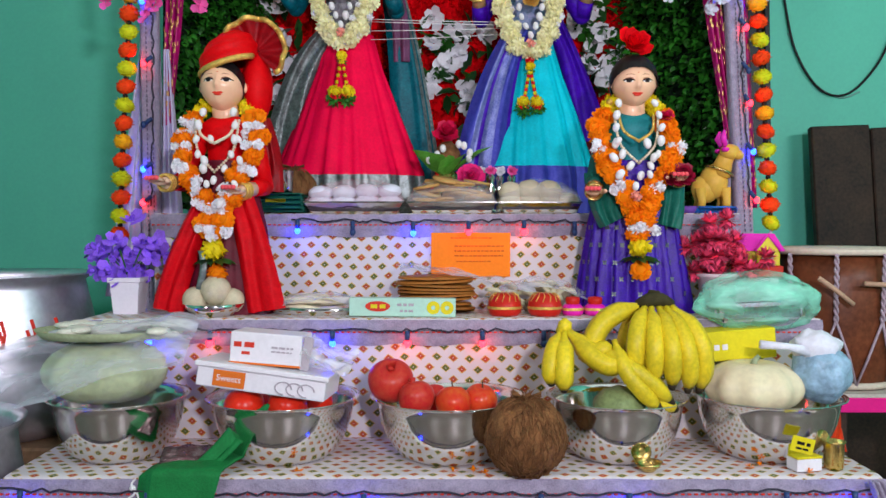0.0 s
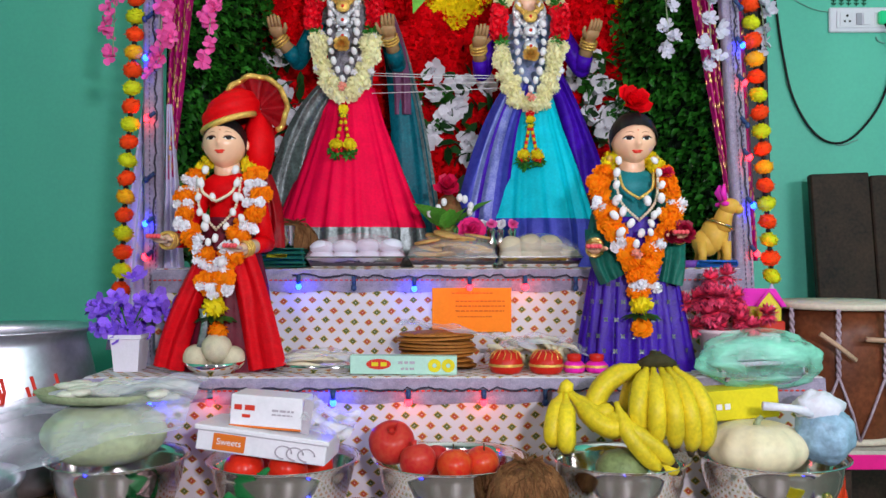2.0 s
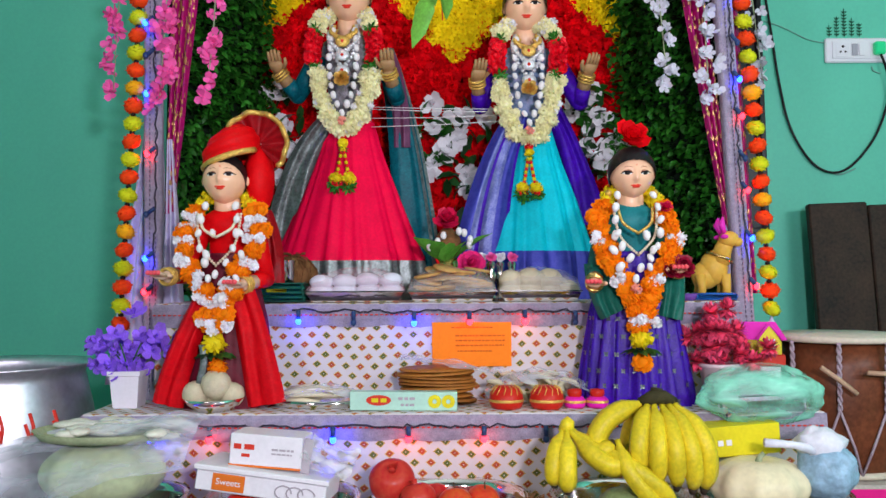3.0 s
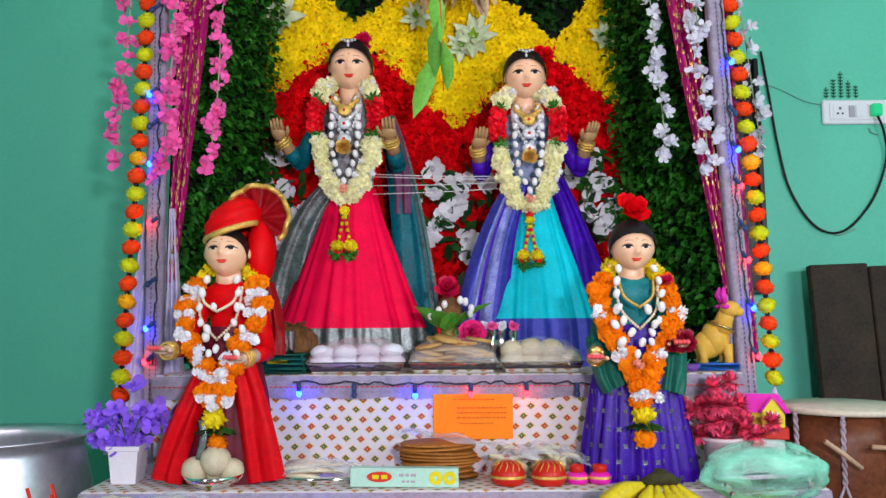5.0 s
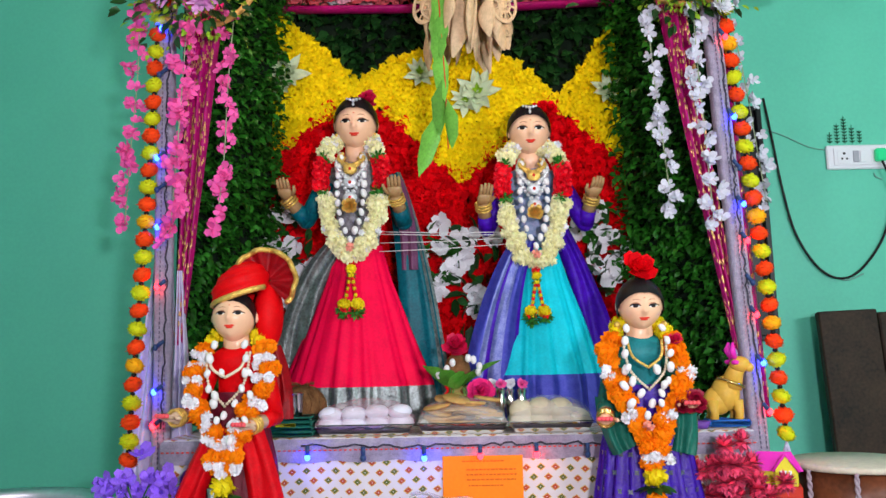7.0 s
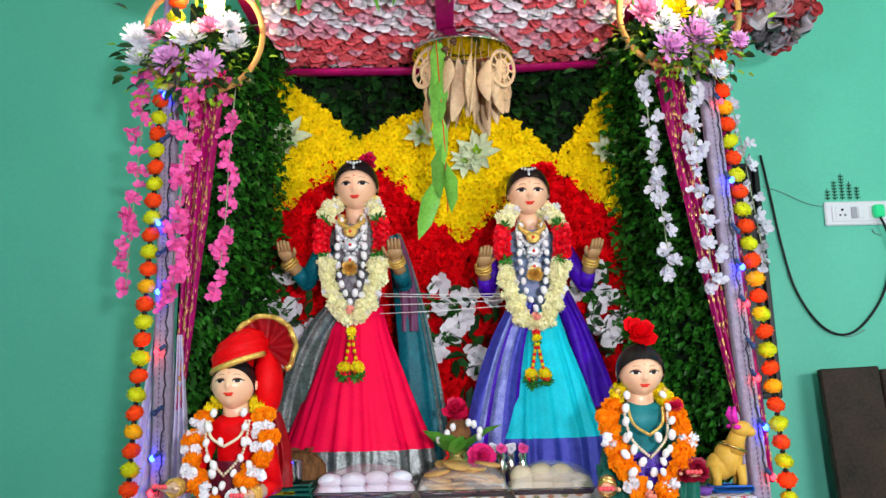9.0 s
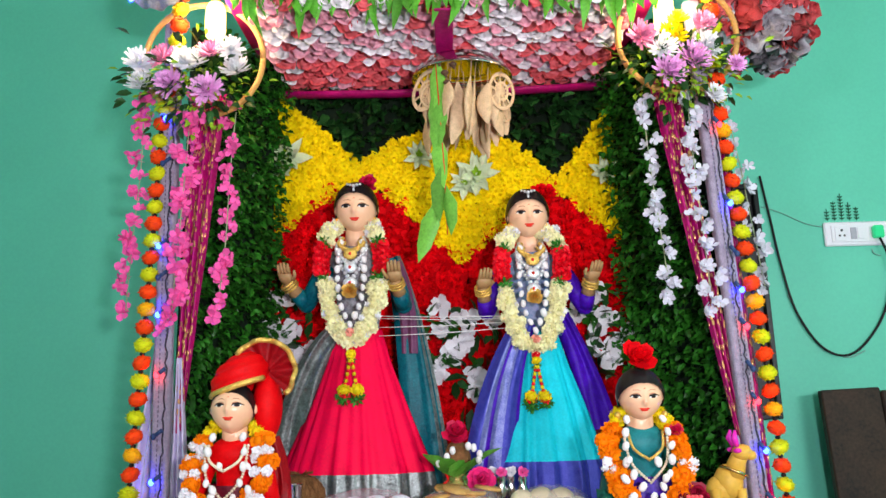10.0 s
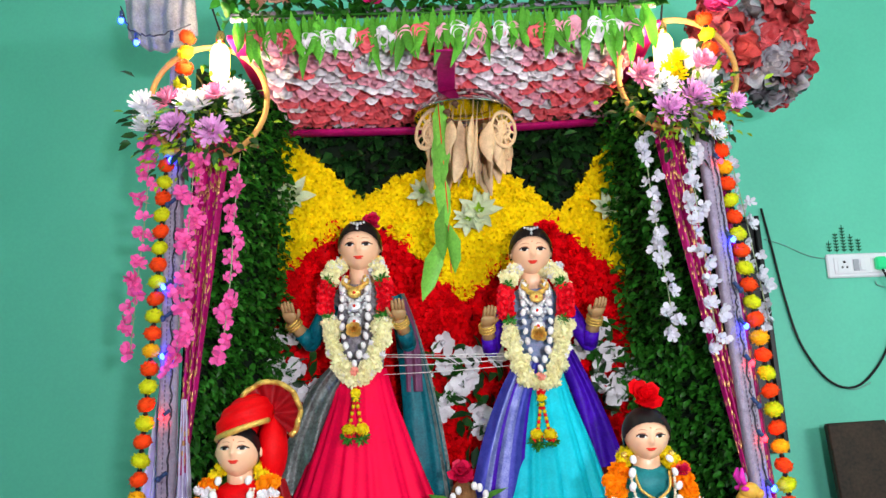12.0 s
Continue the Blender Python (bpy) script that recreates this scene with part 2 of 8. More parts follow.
# ---- building ----
class Geo:
    """Vertices, faces and material slots of one mesh in the making."""

    def __init__(self):
        self.v, self.f, self.m = [], [], []

    def add(self, verts, faces, mi=0, M=None):
        o = len(self.v)
        self.v += [tuple(M @ Vector(p)) for p in verts] if M is not None else [tuple(p) for p in verts]
        self.f += [tuple(i + o for i in q) for q in faces]
        self.m += [mi] * len(faces)
        return self

    def grid(self, fn, nu, nv, mi=0, wrap=False, M=None):
        verts = [fn(i / (nu if wrap else nu - 1), j / (nv - 1)) for j in range(nv) for i in range(nu)]
        faces = []
        for j in range(nv - 1):
            for i in range(nu if wrap else nu - 1):
                k = (i + 1) % nu
                faces.append((j * nu + i, j * nu + k, (j + 1) * nu + k, (j + 1) * nu + i))
        return self.add(verts, faces, mi, M)

    def lathe(self, prof, n=24, mi=0, M=None, cap=False, sx=1, sy=1, ripple=None):
        verts, faces = [], []
        for j, (r, z) in enumerate(prof):
            for i in range(n):
                a = 2 * math.pi * i / n
                q = r * (1 + (ripple(a, j / max(1, len(prof) - 1)) if ripple else 0))
                verts.append((q * math.cos(a) * sx, q * math.sin(a) * sy, z))
        for j in range(len(prof) - 1):
            for i in range(n):
                k = (i + 1) % n
                faces.append((j * n + i, j * n + k, (j + 1) * n + k, (j + 1) * n + i))
        if cap:
            faces.append(tuple(reversed(range(n))))
            faces.append(tuple((len(prof) - 1) * n + i for i in range(n)))
        return self.add(verts, faces, mi, M)

    def ball(self, c, r, n=12, mi=0, M=None, bumpy=0.0, seed=0):
        rx, ry, rz = (r, r, r) if isinstance(r, (int, float)) else r
        h = max(4, n * 2 // 3)
        verts = [(c[0], c[1], c[2] - rz)]
        for j in range(1, h):
            p = math.pi * j / h
            for i in range(n):
                a = 2 * math.pi * i / n
                d = Vector((math.sin(p) * math.cos(a), math.sin(p) * math.sin(a), -math.cos(p)))
                k = 1 + (bumpy * noise.noise(d * 2.3 + Vector((seed, seed * 1.7, 0))) if bumpy else 0)
                verts.append((c[0] + d.x * rx * k, c[1] + d.y * ry * k, c[2] + d.z * rz * k))
        verts.append((c[0], c[1], c[2] + rz))
        faces = [(0, 1 + (i + 1) % n, 1 + i) for i in range(n)]
        for j in range(h - 2):
            for i in range(n):
                k = (i + 1) % n
                faces.append((1 + j * n + i, 1 + j * n + k, 1 + (j + 1) * n + k, 1 + (j + 1) * n + i))
        top = len(verts) - 1
        faces += [(1 + (h - 2) * n + i, 1 + (h - 2) * n + (i + 1) % n, top) for i in range(n)]
        return self.add(verts, faces, mi, M)

    def tube(self, pts, r, n=8, mi=0, M=None, flat=1.0, cap=True):
        pts = [Vector(p) for p in pts]
        rs = r if isinstance(r, (list, tuple)) else [r] * len(pts)
        verts, faces, up = [], [], None
        for j, p in enumerate(pts):
            d = (pts[min(j + 1, len(pts) - 1)] - pts[max(j - 1, 0)]).normalized()
            if up is None:
                up = Vector((0, 0, 1)) if abs(d.z) < 0.9 else Vector((0, 1, 0))
            s = d.cross(up).normalized()
            up = s.cross(d).normalized()
            for i in range(n):
                a = 2 * math.pi * i / n
                verts.append(p + s * math.cos(a) * rs[j] + up * math.sin(a) * rs[j] * flat)
        for j in range(len(pts) - 1):
            for i in range(n):
                k = (i + 1) % n
                faces.append((j * n + i, j * n + k, (j + 1) * n + k, (j + 1) * n + i))
        if cap:
            faces.append(tuple(reversed(range(n))))
            faces.append(tuple((len(pts) - 1) * n + i for i in range(n)))
        return self.add(verts, faces, mi, M)

    def box(self, lo, hi, c=0.004, mi=0, M=None):
        """A box with chamfered edges."""
        mid = [(a + b) / 2 for a, b in zip(lo, hi)]
        h = [abs(b - a) / 2 for a, b in zip(lo, hi)]
        c = min(c, min(h) * 0.6)
        verts, at = [], {}
        for sx in (-1, 1):
            for sy in (-1, 1):
                for sz in (-1, 1):
                    s = (sx, sy, sz)
                    for ax in range(3):
                        at[s, ax] = len(verts)
                        verts.append(tuple(mid[k] + s[k] * (h[k] if k == ax else h[k] - c) for k in range(3)))
        faces = []
        for ax in range(3):
            b, d = (ax + 1) % 3, (ax + 2) % 3
            for sg in (-1, 1):
                q = []
                for p, r in ((-1, -1), (1, -1), (1, 1), (-1, 1)):
                    s = [0, 0, 0]
                    s[ax], s[b], s[d] = sg, p, r
                    q.append(at[tuple(s), ax])
                faces.append(tuple(q) if sg > 0 else tuple(reversed(q)))
            for p in (-1, 1):
                for r in (-1, 1):
                    s1, s2 = [0, 0, 0], [0, 0, 0]
                    s1[ax], s1[b], s1[d] = -1, p, r
                    s2[ax], s2[b], s2[d] = 1, p, r
                    q = (at[tuple(s1), b], at[tuple(s2), b], at[tuple(s2), d], at[tuple(s1), d])
                    faces.append(q if p * r > 0 else tuple(reversed(q)))
        for s in {k[0] for k in at}:
            q = (at[s, 0], at[s, 1], at[s, 2])
            faces.append(q if s[0] * s[1] * s[2] > 0 else tuple(reversed(q)))
        return self.add(verts, faces, mi, M)

    def leaf(self, M, length, width, mi=0, fold=0.25, droop=0.2):
        """A pointed leaf from the origin along +x, its face to +z."""
        L, w = length, width / 2
        verts = [(0, 0, 0), (L * 0.35, w, w * fold), (L * 0.35, 0, -droop * L * 0.1), (L * 0.35, -w, w * fold),
                 (L * 0.72, w * 0.75, w * fold - droop * L * 0.35), (L * 0.72, 0, -droop * L * 0.45), (L * 0.72, -w * 0.75, w * fold - droop * L * 0.35),
                 (L, 0, -droop * L)]
        faces = [(0, 2, 1), (0, 3, 2), (1, 2, 5, 4), (2, 3, 6, 5), (4, 5, 7), (5, 6, 7)]
        return self.add(verts, faces, mi, M)

    def petal(self, M, length, width, mi=0, cup=0.3, round_tip=True):
        L, w = length, width / 2
        if round_tip:
            verts = [(0, -w * 0.3, 0), (0, w * 0.3, 0), (L * 0.6, -w, cup * L * 0.45), (L * 0.6, w, cup * L * 0.45), (L * 0.6, 0, cup * L * 0.2),
                     (L, -w * 0.55, cup * L), (L, w * 0.55, cup * L)]
            faces = [(0, 4, 1), (0, 2, 4), (1, 4, 3), (2, 5, 4), (3, 4, 6), (4, 5, 6)]
        else:
            verts = [(0, 0, 0), (L * 0.5, -w, cup * L * 0.4), (L, 0, cup * L), (L * 0.5, w, cup * L * 0.4)]
            faces = [(0, 1, 2), (0, 2, 3)]
        return self.add(verts, faces, mi, M)

    def bloom(self, c, facing, R, petals=(8, 6, 4), mi=0, width=0.6, seed=0, round_tip=True, heart=None, wild=0.25):
        """A flower of rings of petals, opening towards facing."""
        rng = random.Random(seed)
        Q = Vector(facing).to_track_quat("Z", "Y").to_matrix().to_4x4()
        base = Matrix.Translation(c) @ Q
        for ring, count in enumerate(petals):
            t = ring / max(1, len(petals) - 1) if len(petals) > 1 else 0
            for i in range(count):
                a = 360 * (i + 0.5 * ring) / count + rng.uniform(-15, 15) * wild * 2
                tilt = 12 + 62 * t + rng.uniform(-30, 30) * wild
                L = R * (1 - 0.45 * t) * rng.uniform(1 - wild, 1)
                M = base @ pose(0, 0, R * 0.10 * ring, 0, 0, a) @ pose(R * 0.05, 0, 0, 0, -tilt, 0) @ pose(0, 0, 0, rng.uniform(-25, 25) * wild * 2, 0, 0)
                self.petal(M, L, L * width, mi, 0.25, round_tip)
        if heart is not None:
            self.ball((0, 0, R * 0.15), R * 0.18, 6, heart, base)
        return self


def mesh_of(name, geo, mats, smooth=True):
    me = bpy.data.meshes.new(name)
    me.from_pydata(geo.v, [], geo.f)
    for m in mats if isinstance(mats, (list, tuple)) else [mats]:
        me.materials.append(m)
    me.polygons.foreach_set("material_index", geo.m)
    me.polygons.foreach_set("use_smooth", [smooth] * len(geo.f))
    me.update()
    return me


def part(name, geo, mats, parent=None, label="", smooth=True, at=None):
    me = geo if isinstance(geo, bpy.types.Mesh) else mesh_of(name, geo, mats, smooth)
    ob = new(name, me)
    if parent:
        ob.parent = parent
    if at is not None:
        ob.matrix_basis = at
    return tagged(ob, label) if label else ob


def thing(name, at, label, category, group="", kind=""):
    ob = new(name)
    ob.empty_display_size = 0.05
    ob.matrix_basis = at if isinstance(at, Matrix) else Matrix.Translation(at)
    return tagged(ob, label, category, group, kind)


def uv_planar(ob, warp=0.004):
    """Cloth coordinates in metres: faces that look up take x, y, the others x, z or y, z."""
    me = ob.data
    layer = me.uv_layers.new(name="UVMap")
    for p in me.polygons:
        nx, ny, nz = (abs(a) for a in p.normal)
        for li in p.loop_indices:
            co = me.vertices[me.loops[li].vertex_index].co
            q = (co.x, co.y + co.z) if nz > nx and nz > ny else ((co.x, co.z) if ny >= nx else (co.y, co.z))
            layer.data[li].uv = (q[0] + warp * math.sin(q[1] * 31), q[1] + warp * math.sin(q[0] * 23))


# ---- room ----
def slab(name, lo, hi, m, label, category):
    ob = part(name, Geo().box(lo, hi, 0.002), m, smooth=False)
    return tagged(ob, label, category, kind="structure")


slab("wall_north", (-2.3, 3.16, -0.1), (2.5, 3.30, 3.5), WALL, "turquoise painted plaster wall behind the altar", "wall")
slab("wall_west", (-2.44, -2.6, -0.1), (-2.3, 3.30, 3.5), WALL, "turquoise painted plaster side wall", "wall")
slab("wall_east", (2.5, -2.6, -0.1), (2.64, 3.30, 3.5), WALL, "turquoise painted plaster side wall", "wall")
slab("wall_south", (-2.3, -2.6, -0.1), (2.5, -2.46, 3.5), WALL_UNLIT, "unseen wall facing the altar, coloured dark as an unlit room", "wall")
slab("floor", (-2.3, -2.46, -0.1), (2.5, 3.16, 0.0), FLOOR, "pale tiled floor of the room", "floor")
slab("ceiling", (-2.3, -2.46, 3.4), (2.5, 3.16, 3.5), CEIL, "pale painted plaster ceiling", "ceiling")

# ---- altar steps ----
TOP1, TOP2, TOP3 = 0.478, 0.745, 0.983
Y1, Y2, Y3, Y4 = 1.60, 1.90, 2.13, 2.74


def altar_step(x0, x1, y0, y1, top, bottom, label, seed):
    """A cloth-covered step: draped cloth, a lilac border along its edge."""
    ob = thing("altar_step", ((x0 + x1) / 2, y0, bottom), label, "step", "altar steps")
    inv = Matrix.Translation((-(x0 + x1) / 2, -y0, -bottom))
    g = Geo()
    nx, d = 90, y1 - y0

    def skin(u, v):
        x = x0 + (x1 - x0) * u
        s = v * (top - bottom + d)
        if s < top - bottom:
            z = bottom + s
            w = noise.noise(Vector((x * 6, z * 4, seed))) * 0.008 * min(1, (top - z) * 12)
            return (x, y0 - 0.002 + w, z)
        q = s - (top - bottom)
        return (x, y0 + q, top + 0.0015 * noise.noise(Vector((x * 9, q * 9, seed))))

    g.grid(skin, nx, 42, 0, M=inv)
    g.box((x0, y0 + 0.012, bottom), (x1, y1, top - 0.006), 0.004, 0, M=inv)
    cloth = part("cloth_cover", g, [CLOTH], ob)
    uv_planar(cloth)
    b = Geo()

    def hem(u, v):
        x = x0 - 0.003 + (x1 - x0 + 0.006) * u
        sag = 0.006 * abs(math.sin(x * 21 + seed))
        y = y0 - 0.007 - 0.004 * math.sin(v * 3) + 0.005 * noise.noise(Vector((x * 14, v * 2, seed + 5)))
        return (x, y, top - 0.002 - v * (0.052 + sag))

    b.grid(hem, 140, 6, 0, M=inv)
    border = part("border", b, [LACE], ob, "lilac lace border with dark stitching")
    s = Geo()
    x = x0
    while x < x1 - 0.01:
        s.box((x, y0 - 0.0165, top - 0.030), (x + 0.007, y0 - 0.0125, top - 0.027), 0.0005, 0, M=inv)
        x += 0.0125
    part("stitching", s, [LIP], border, "dark red stitched line", smooth=False)
    return ob


altar_step(-0.83, 0.83, Y1, Y2, TOP1, 0.0, "white printed cloth over the lowest altar step with offerings", 1)
altar_step(-0.80, 0.84, Y2, Y3, TOP2, TOP1 - 0.0, "white printed cloth over the middle altar step", 2)
altar_step(-0.72, 0.74, Y3, Y4, TOP3, TOP2 - 0.0, "white printed cloth over the top altar step", 3)

# ---- altar frame: posts, drapes, greenery, backdrop, canopy ----
POST_Y = 2.26


def post(x_low, x_high, label):
    """A slim post wrapped in lilac lace, leaning a little."""
    ob = thing("altar_post", (x_low, POST_Y, 0), label, "post", "altar posts")
    g = Geo()
    w = 0.024

    def skin(u, v):
        a = u * 2 * math.pi
        k = 1 + 0.10 * noise.noise(Vector((math.cos(a), math.sin(a), v * 14)))
        return ((x_high - x_low) * v + w * k * math.copysign(abs(math.cos(a)) ** 0.6, math.cos(a)),
                0.02 * math.copysign(abs(math.sin(a)) ** 0.6, math.sin(a)) * k, 2.40 * v)

    g.grid(skin, 20, 50, 0, wrap=True)
    wrapping = part("wrapping", g, [LACE], ob)
    s = Geo()
    for i in range(130):
        z = 0.75 + i * 0.0125
        q = (x_high - x_low) * z / 2.40
        for off in (-0.004, 0.011):
            s.box((q + off, -0.0245, z), (q + off + 0.0022, -0.0215, z + 0.007), 0.0004)
    part("stitching", s, [LACE_DARK], wrapping, "dark stitched lines", smooth=False)
    return ob


post(-0.762, -0.775, "slim altar post wrapped in lilac lace with dark stitching")
post(0.845, 0.715, "leaning altar post wrapped in lilac lace with dark stitching")


def drape(name, fn, mats, label, category, folds=0.012, count=5, flecks=0, nu=60, nv=60, seed=1):
    """Hanging cloth with folds; fn(u, v) gives its plain surface."""
    g = Geo()
    rng = random.Random(seed)

    def skin(u, v):
        p = Vector(fn(u, v))
        p.y += folds * math.sin(u * count * 2 * math.pi + 1.5 * math.sin(v * 3)) + 0.004 * noise.noise(Vector((u * 9, v * 7, seed)))
        return p

    g.grid(skin, nu, nv, 0)
    for _ in range(flecks):
        u, v = rng.uniform(0.05, 0.95), rng.uniform(0.02, 0.98)
        p = skin(u, v) + Vector((0, -0.003, 0))
        g.box(p - Vector((0.0015, 0.0006, 0.006)), p + Vector((0.0015, 0.0006, 0.006)), 0.0004, 1)
    ob = part(name, g, mats)
    sol = ob.modifiers.new("thickness", "SOLIDIFY")
    sol.thickness = 0.0015
    return tagged(ob, label, category)


def between(a, b, t):
    return a + (b - a) * t


# magenta curtains, gathered as they fall
def spread(u, v, cx, wide, y, high, low):
    """A hanging strip whose middle and width run from top to foot."""
    return (between(cx[0], cx[1], v) + (u - 0.5) * between(wide[0], wide[1], v), y, between(high, low, v))


drape("curtain", lambda u, v: spread(u, v, (-0.676, -0.738), (0.100, 0.022), 2.29, 2.18, 1.22),
      [MAGENTA, GOLD_THREAD], "magenta brocade curtain with gold flecks gathered beside the post", "curtain", 0.009, 3, 420, seed=3)
drape("curtain", lambda u, v: spread(u, v, (0.625, 0.778), (0.082, 0.022), 2.28, 2.18, 1.10),
      [MAGENTA, GOLD_THREAD], "magenta brocade curtain with gold flecks gathered beside the post", "curtain", 0.009, 3, 420, seed=4)
drape("curtain", lambda u, v: spread(u, v, (0.755, 0.820), (0.050, 0.045), 2.295, 2.18, 1.0),
      [MAGENTA, GOLD_THREAD], "narrow magenta brocade strip behind the post", "curtain", 0.006, 2, 160, seed=5)
drape("side_cloth", lambda u, v: spread(u, v, (-0.785, -0.835), (0.03, 0.17), 2.32, 1.58, 0.76),
      [WHITE_SATIN], "pale white satin cloth hanging behind the post", "cloth", 0.012, 4, seed=6)
drape("side_cloth", lambda u, v: spread(u, v, (-0.735, -0.722), (0.015, 0.075), 2.285, 1.42, 0.80),
      [WHITE_SATIN], "pale white satin cloth gathered between post and hedge", "cloth", 0.008, 3, seed=7)
drape("side_cloth", lambda u, v: spread(u, v, (0.772, 0.760), (0.015, 0.060), 2.285, 1.28, 0.985),
      [WHITE_SATIN], "pale lilac satin cloth gathered beside the leaning post", "cloth", 0.008, 3, seed=8)


def leaf_panel(name, corners, count, size, m, label, category, seed, depth=0.05, keep=None):
    """A mat of small leaves over the four-cornered patch (a, b low, c, d high), on a board coloured near-black as the
    shade between them.
    """
    rng = random.Random(seed)
    a, b, c, d = (Vector(p) for p in corners)
    n = (b - a).cross(d - a).normalized()
    if n.y > 0:
        n = -n
    g = Geo()
    for _ in range(count):
        u, v = rng.random(), rng.random()
        p = a.lerp(b, u).lerp(d.lerp(c, u), v) + n * rng.uniform(0.0, depth) ** 1.0
        if keep and not keep(p):
            continue
        out = (n + Vector((rng.uniform(-0.9, 0.9), rng.uniform(-0.5, 0.5), rng.uniform(-1.1, 0.5)))).normalized()
        M = Matrix.Translation(p) @ out.to_track_quat("X", "Z").to_matrix().to_4x4() @ pose(0, 0, 0, rng.uniform(-60, 60), 0, 0)
        L = size * rng.uniform(0.7, 1.3)
        g.leaf(M, L, L * 0.62, 0, 0.3, 0.25)
    ob = part(name, g, [m])
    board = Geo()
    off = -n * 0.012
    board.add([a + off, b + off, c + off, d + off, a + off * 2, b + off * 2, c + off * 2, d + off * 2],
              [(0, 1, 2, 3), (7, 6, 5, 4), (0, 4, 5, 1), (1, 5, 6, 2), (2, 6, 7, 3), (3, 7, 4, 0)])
    part("backing_board", board, [GAPSHADE], ob, smooth=False)
    return tagged(ob, label, category, kind="stuff")


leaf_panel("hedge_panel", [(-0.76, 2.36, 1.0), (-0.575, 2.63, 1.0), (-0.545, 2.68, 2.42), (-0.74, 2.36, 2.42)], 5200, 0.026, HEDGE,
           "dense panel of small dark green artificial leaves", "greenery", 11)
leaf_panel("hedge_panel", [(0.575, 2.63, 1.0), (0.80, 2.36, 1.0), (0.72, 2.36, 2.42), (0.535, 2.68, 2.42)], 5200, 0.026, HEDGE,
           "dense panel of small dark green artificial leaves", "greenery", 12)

BACK_LOW, BACK_HIGH = 2.655, 2.76


def back_y(z):
    return between(BACK_LOW, BACK_HIGH, (z - 1.0) / 1.4)


board = Geo()
board.add([(-0.60, 2.675, 0.983), (0.60, 2.675, 0.983), (0.60, 2.78, 2.42), (-0.60, 2.78, 2.42),
           (-0.60, 2.70, 0.983), (0.60, 2.70, 0.983), (0.60, 2.805, 2.42), (-0.60, 2.805, 2.42)],
          [(3, 2, 1, 0), (4, 5, 6, 7), (0, 1, 5, 4), (1, 2, 6, 5), (2, 3, 7, 6), (3, 0, 4, 7)])
tagged(part("backdrop_board", board, [mat("backdrop_cloth", (0.16, 0.01, 0.015), 0.8)], smooth=False), "dark red board behind the flower backdrop", "board", kind="structure")


def profile(x, pts):
    for (x0, z0), (x1, z1) in zip(pts, pts[1:]):
        if x <= x1:
            return between(z0, z1, (x - x0) / (x1 - x0))
    return pts[-1][1]


def zigzag(x):
    """Height of the upper edge of the yellow band: high at both sides, two dips."""
    return profile(x, ((-0.60, 2.37), (-0.56, 2.33), (-0.29, 2.085), (-0.17, 2.16), (0.02, 2.20), (0.22, 2.15), (0.365, 2.01), (0.55, 2.26), (0.60, 2.32)))


def red_edge(x):
    """Height of the edge between the red field and the yellow band: an arch over each statue."""
    return profile(x, ((-0.60, 1.80), (-0.45, 1.93), (-0.28, 2.03), (-0.14, 1.92), (0.04, 1.735), (0.18, 1.86), (0.325, 2.0), (0.45, 1.90), (0.60, 1.75)))


def flower_field(name, m, test, step, R, label, petals, seed, round_tip, z0, z1, lift=0.0):
    rng = random.Random(seed)
    g = Geo()
    z = z0
    k = 0
    while z < z1:
        x = -0.585 + (k % 2) * step / 2
        while x < 0.59:
            px, pz = x + rng.uniform(-0.3, 0.3) * step, z + rng.uniform(-0.3, 0.3) * step
            if test(px, pz):
                g.ball((px, back_y(pz) - lift + 0.006, pz), (step * 0.75, 0.004, step * 0.75), 6, 0)
                face = Vector((rng.uniform(-0.45, 0.45), -1, rng.uniform(-0.45, 0.3)))
                g.bloom((px, back_y(pz) - lift - rng.uniform(0, 0.012), pz), face, R * rng.uniform(0.85, 1.2), petals, 0, 0.7, rng.random(), round_tip, wild=0.45)
            x += step
        z += step * 0.87
        k += 1
    return tagged(part(name, g, [m]), label, "flowers", kind="stuff")


flower_field("red_flower_field", RED, lambda x, z: z < red_edge(x) + 0.01 and not (z < 1.25 and abs(x) > 0.1), 0.036, 0.036,
             "field of ruffled red flowers covering the backdrop", (7, 5, 3), 21, True, 1.02, 2.0)
flower_field("yellow_flower_band", YELLOW, lambda x, z: red_edge(x) - 0.005 < z < zigzag(x), 0.0195, 0.022,
             "zigzag band of yellow flowers across the backdrop", (11, 8), 22, False, 1.55, 2.4, 0.012)
leaf_panel("top_greenery", [(-0.57, 2.735, 2.0), (0.57, 2.735, 2.0), (0.57, 2.765, 2.42), (-0.57, 2.765, 2.42)], 1500, 0.05, DARKLEAF,
           "dark green artificial leaves filling the backdrop above the yellow zigzag", "greenery", 13, 0.02, lambda p: p.z > zigzag(p.x) + 0.03)

# canopy of satin rosettes
CAN_Z = 2.375
canopy = thing("canopy", (0, 2.45, CAN_Z), "canopy of pink, white and coral satin rosettes over the altar", "canopy")
part("canopy_board", Geo().box((-0.60, -0.33, 0.014), (0.60, 0.36, 0.03), 0.004), [MAGENTA], canopy, smooth=False)
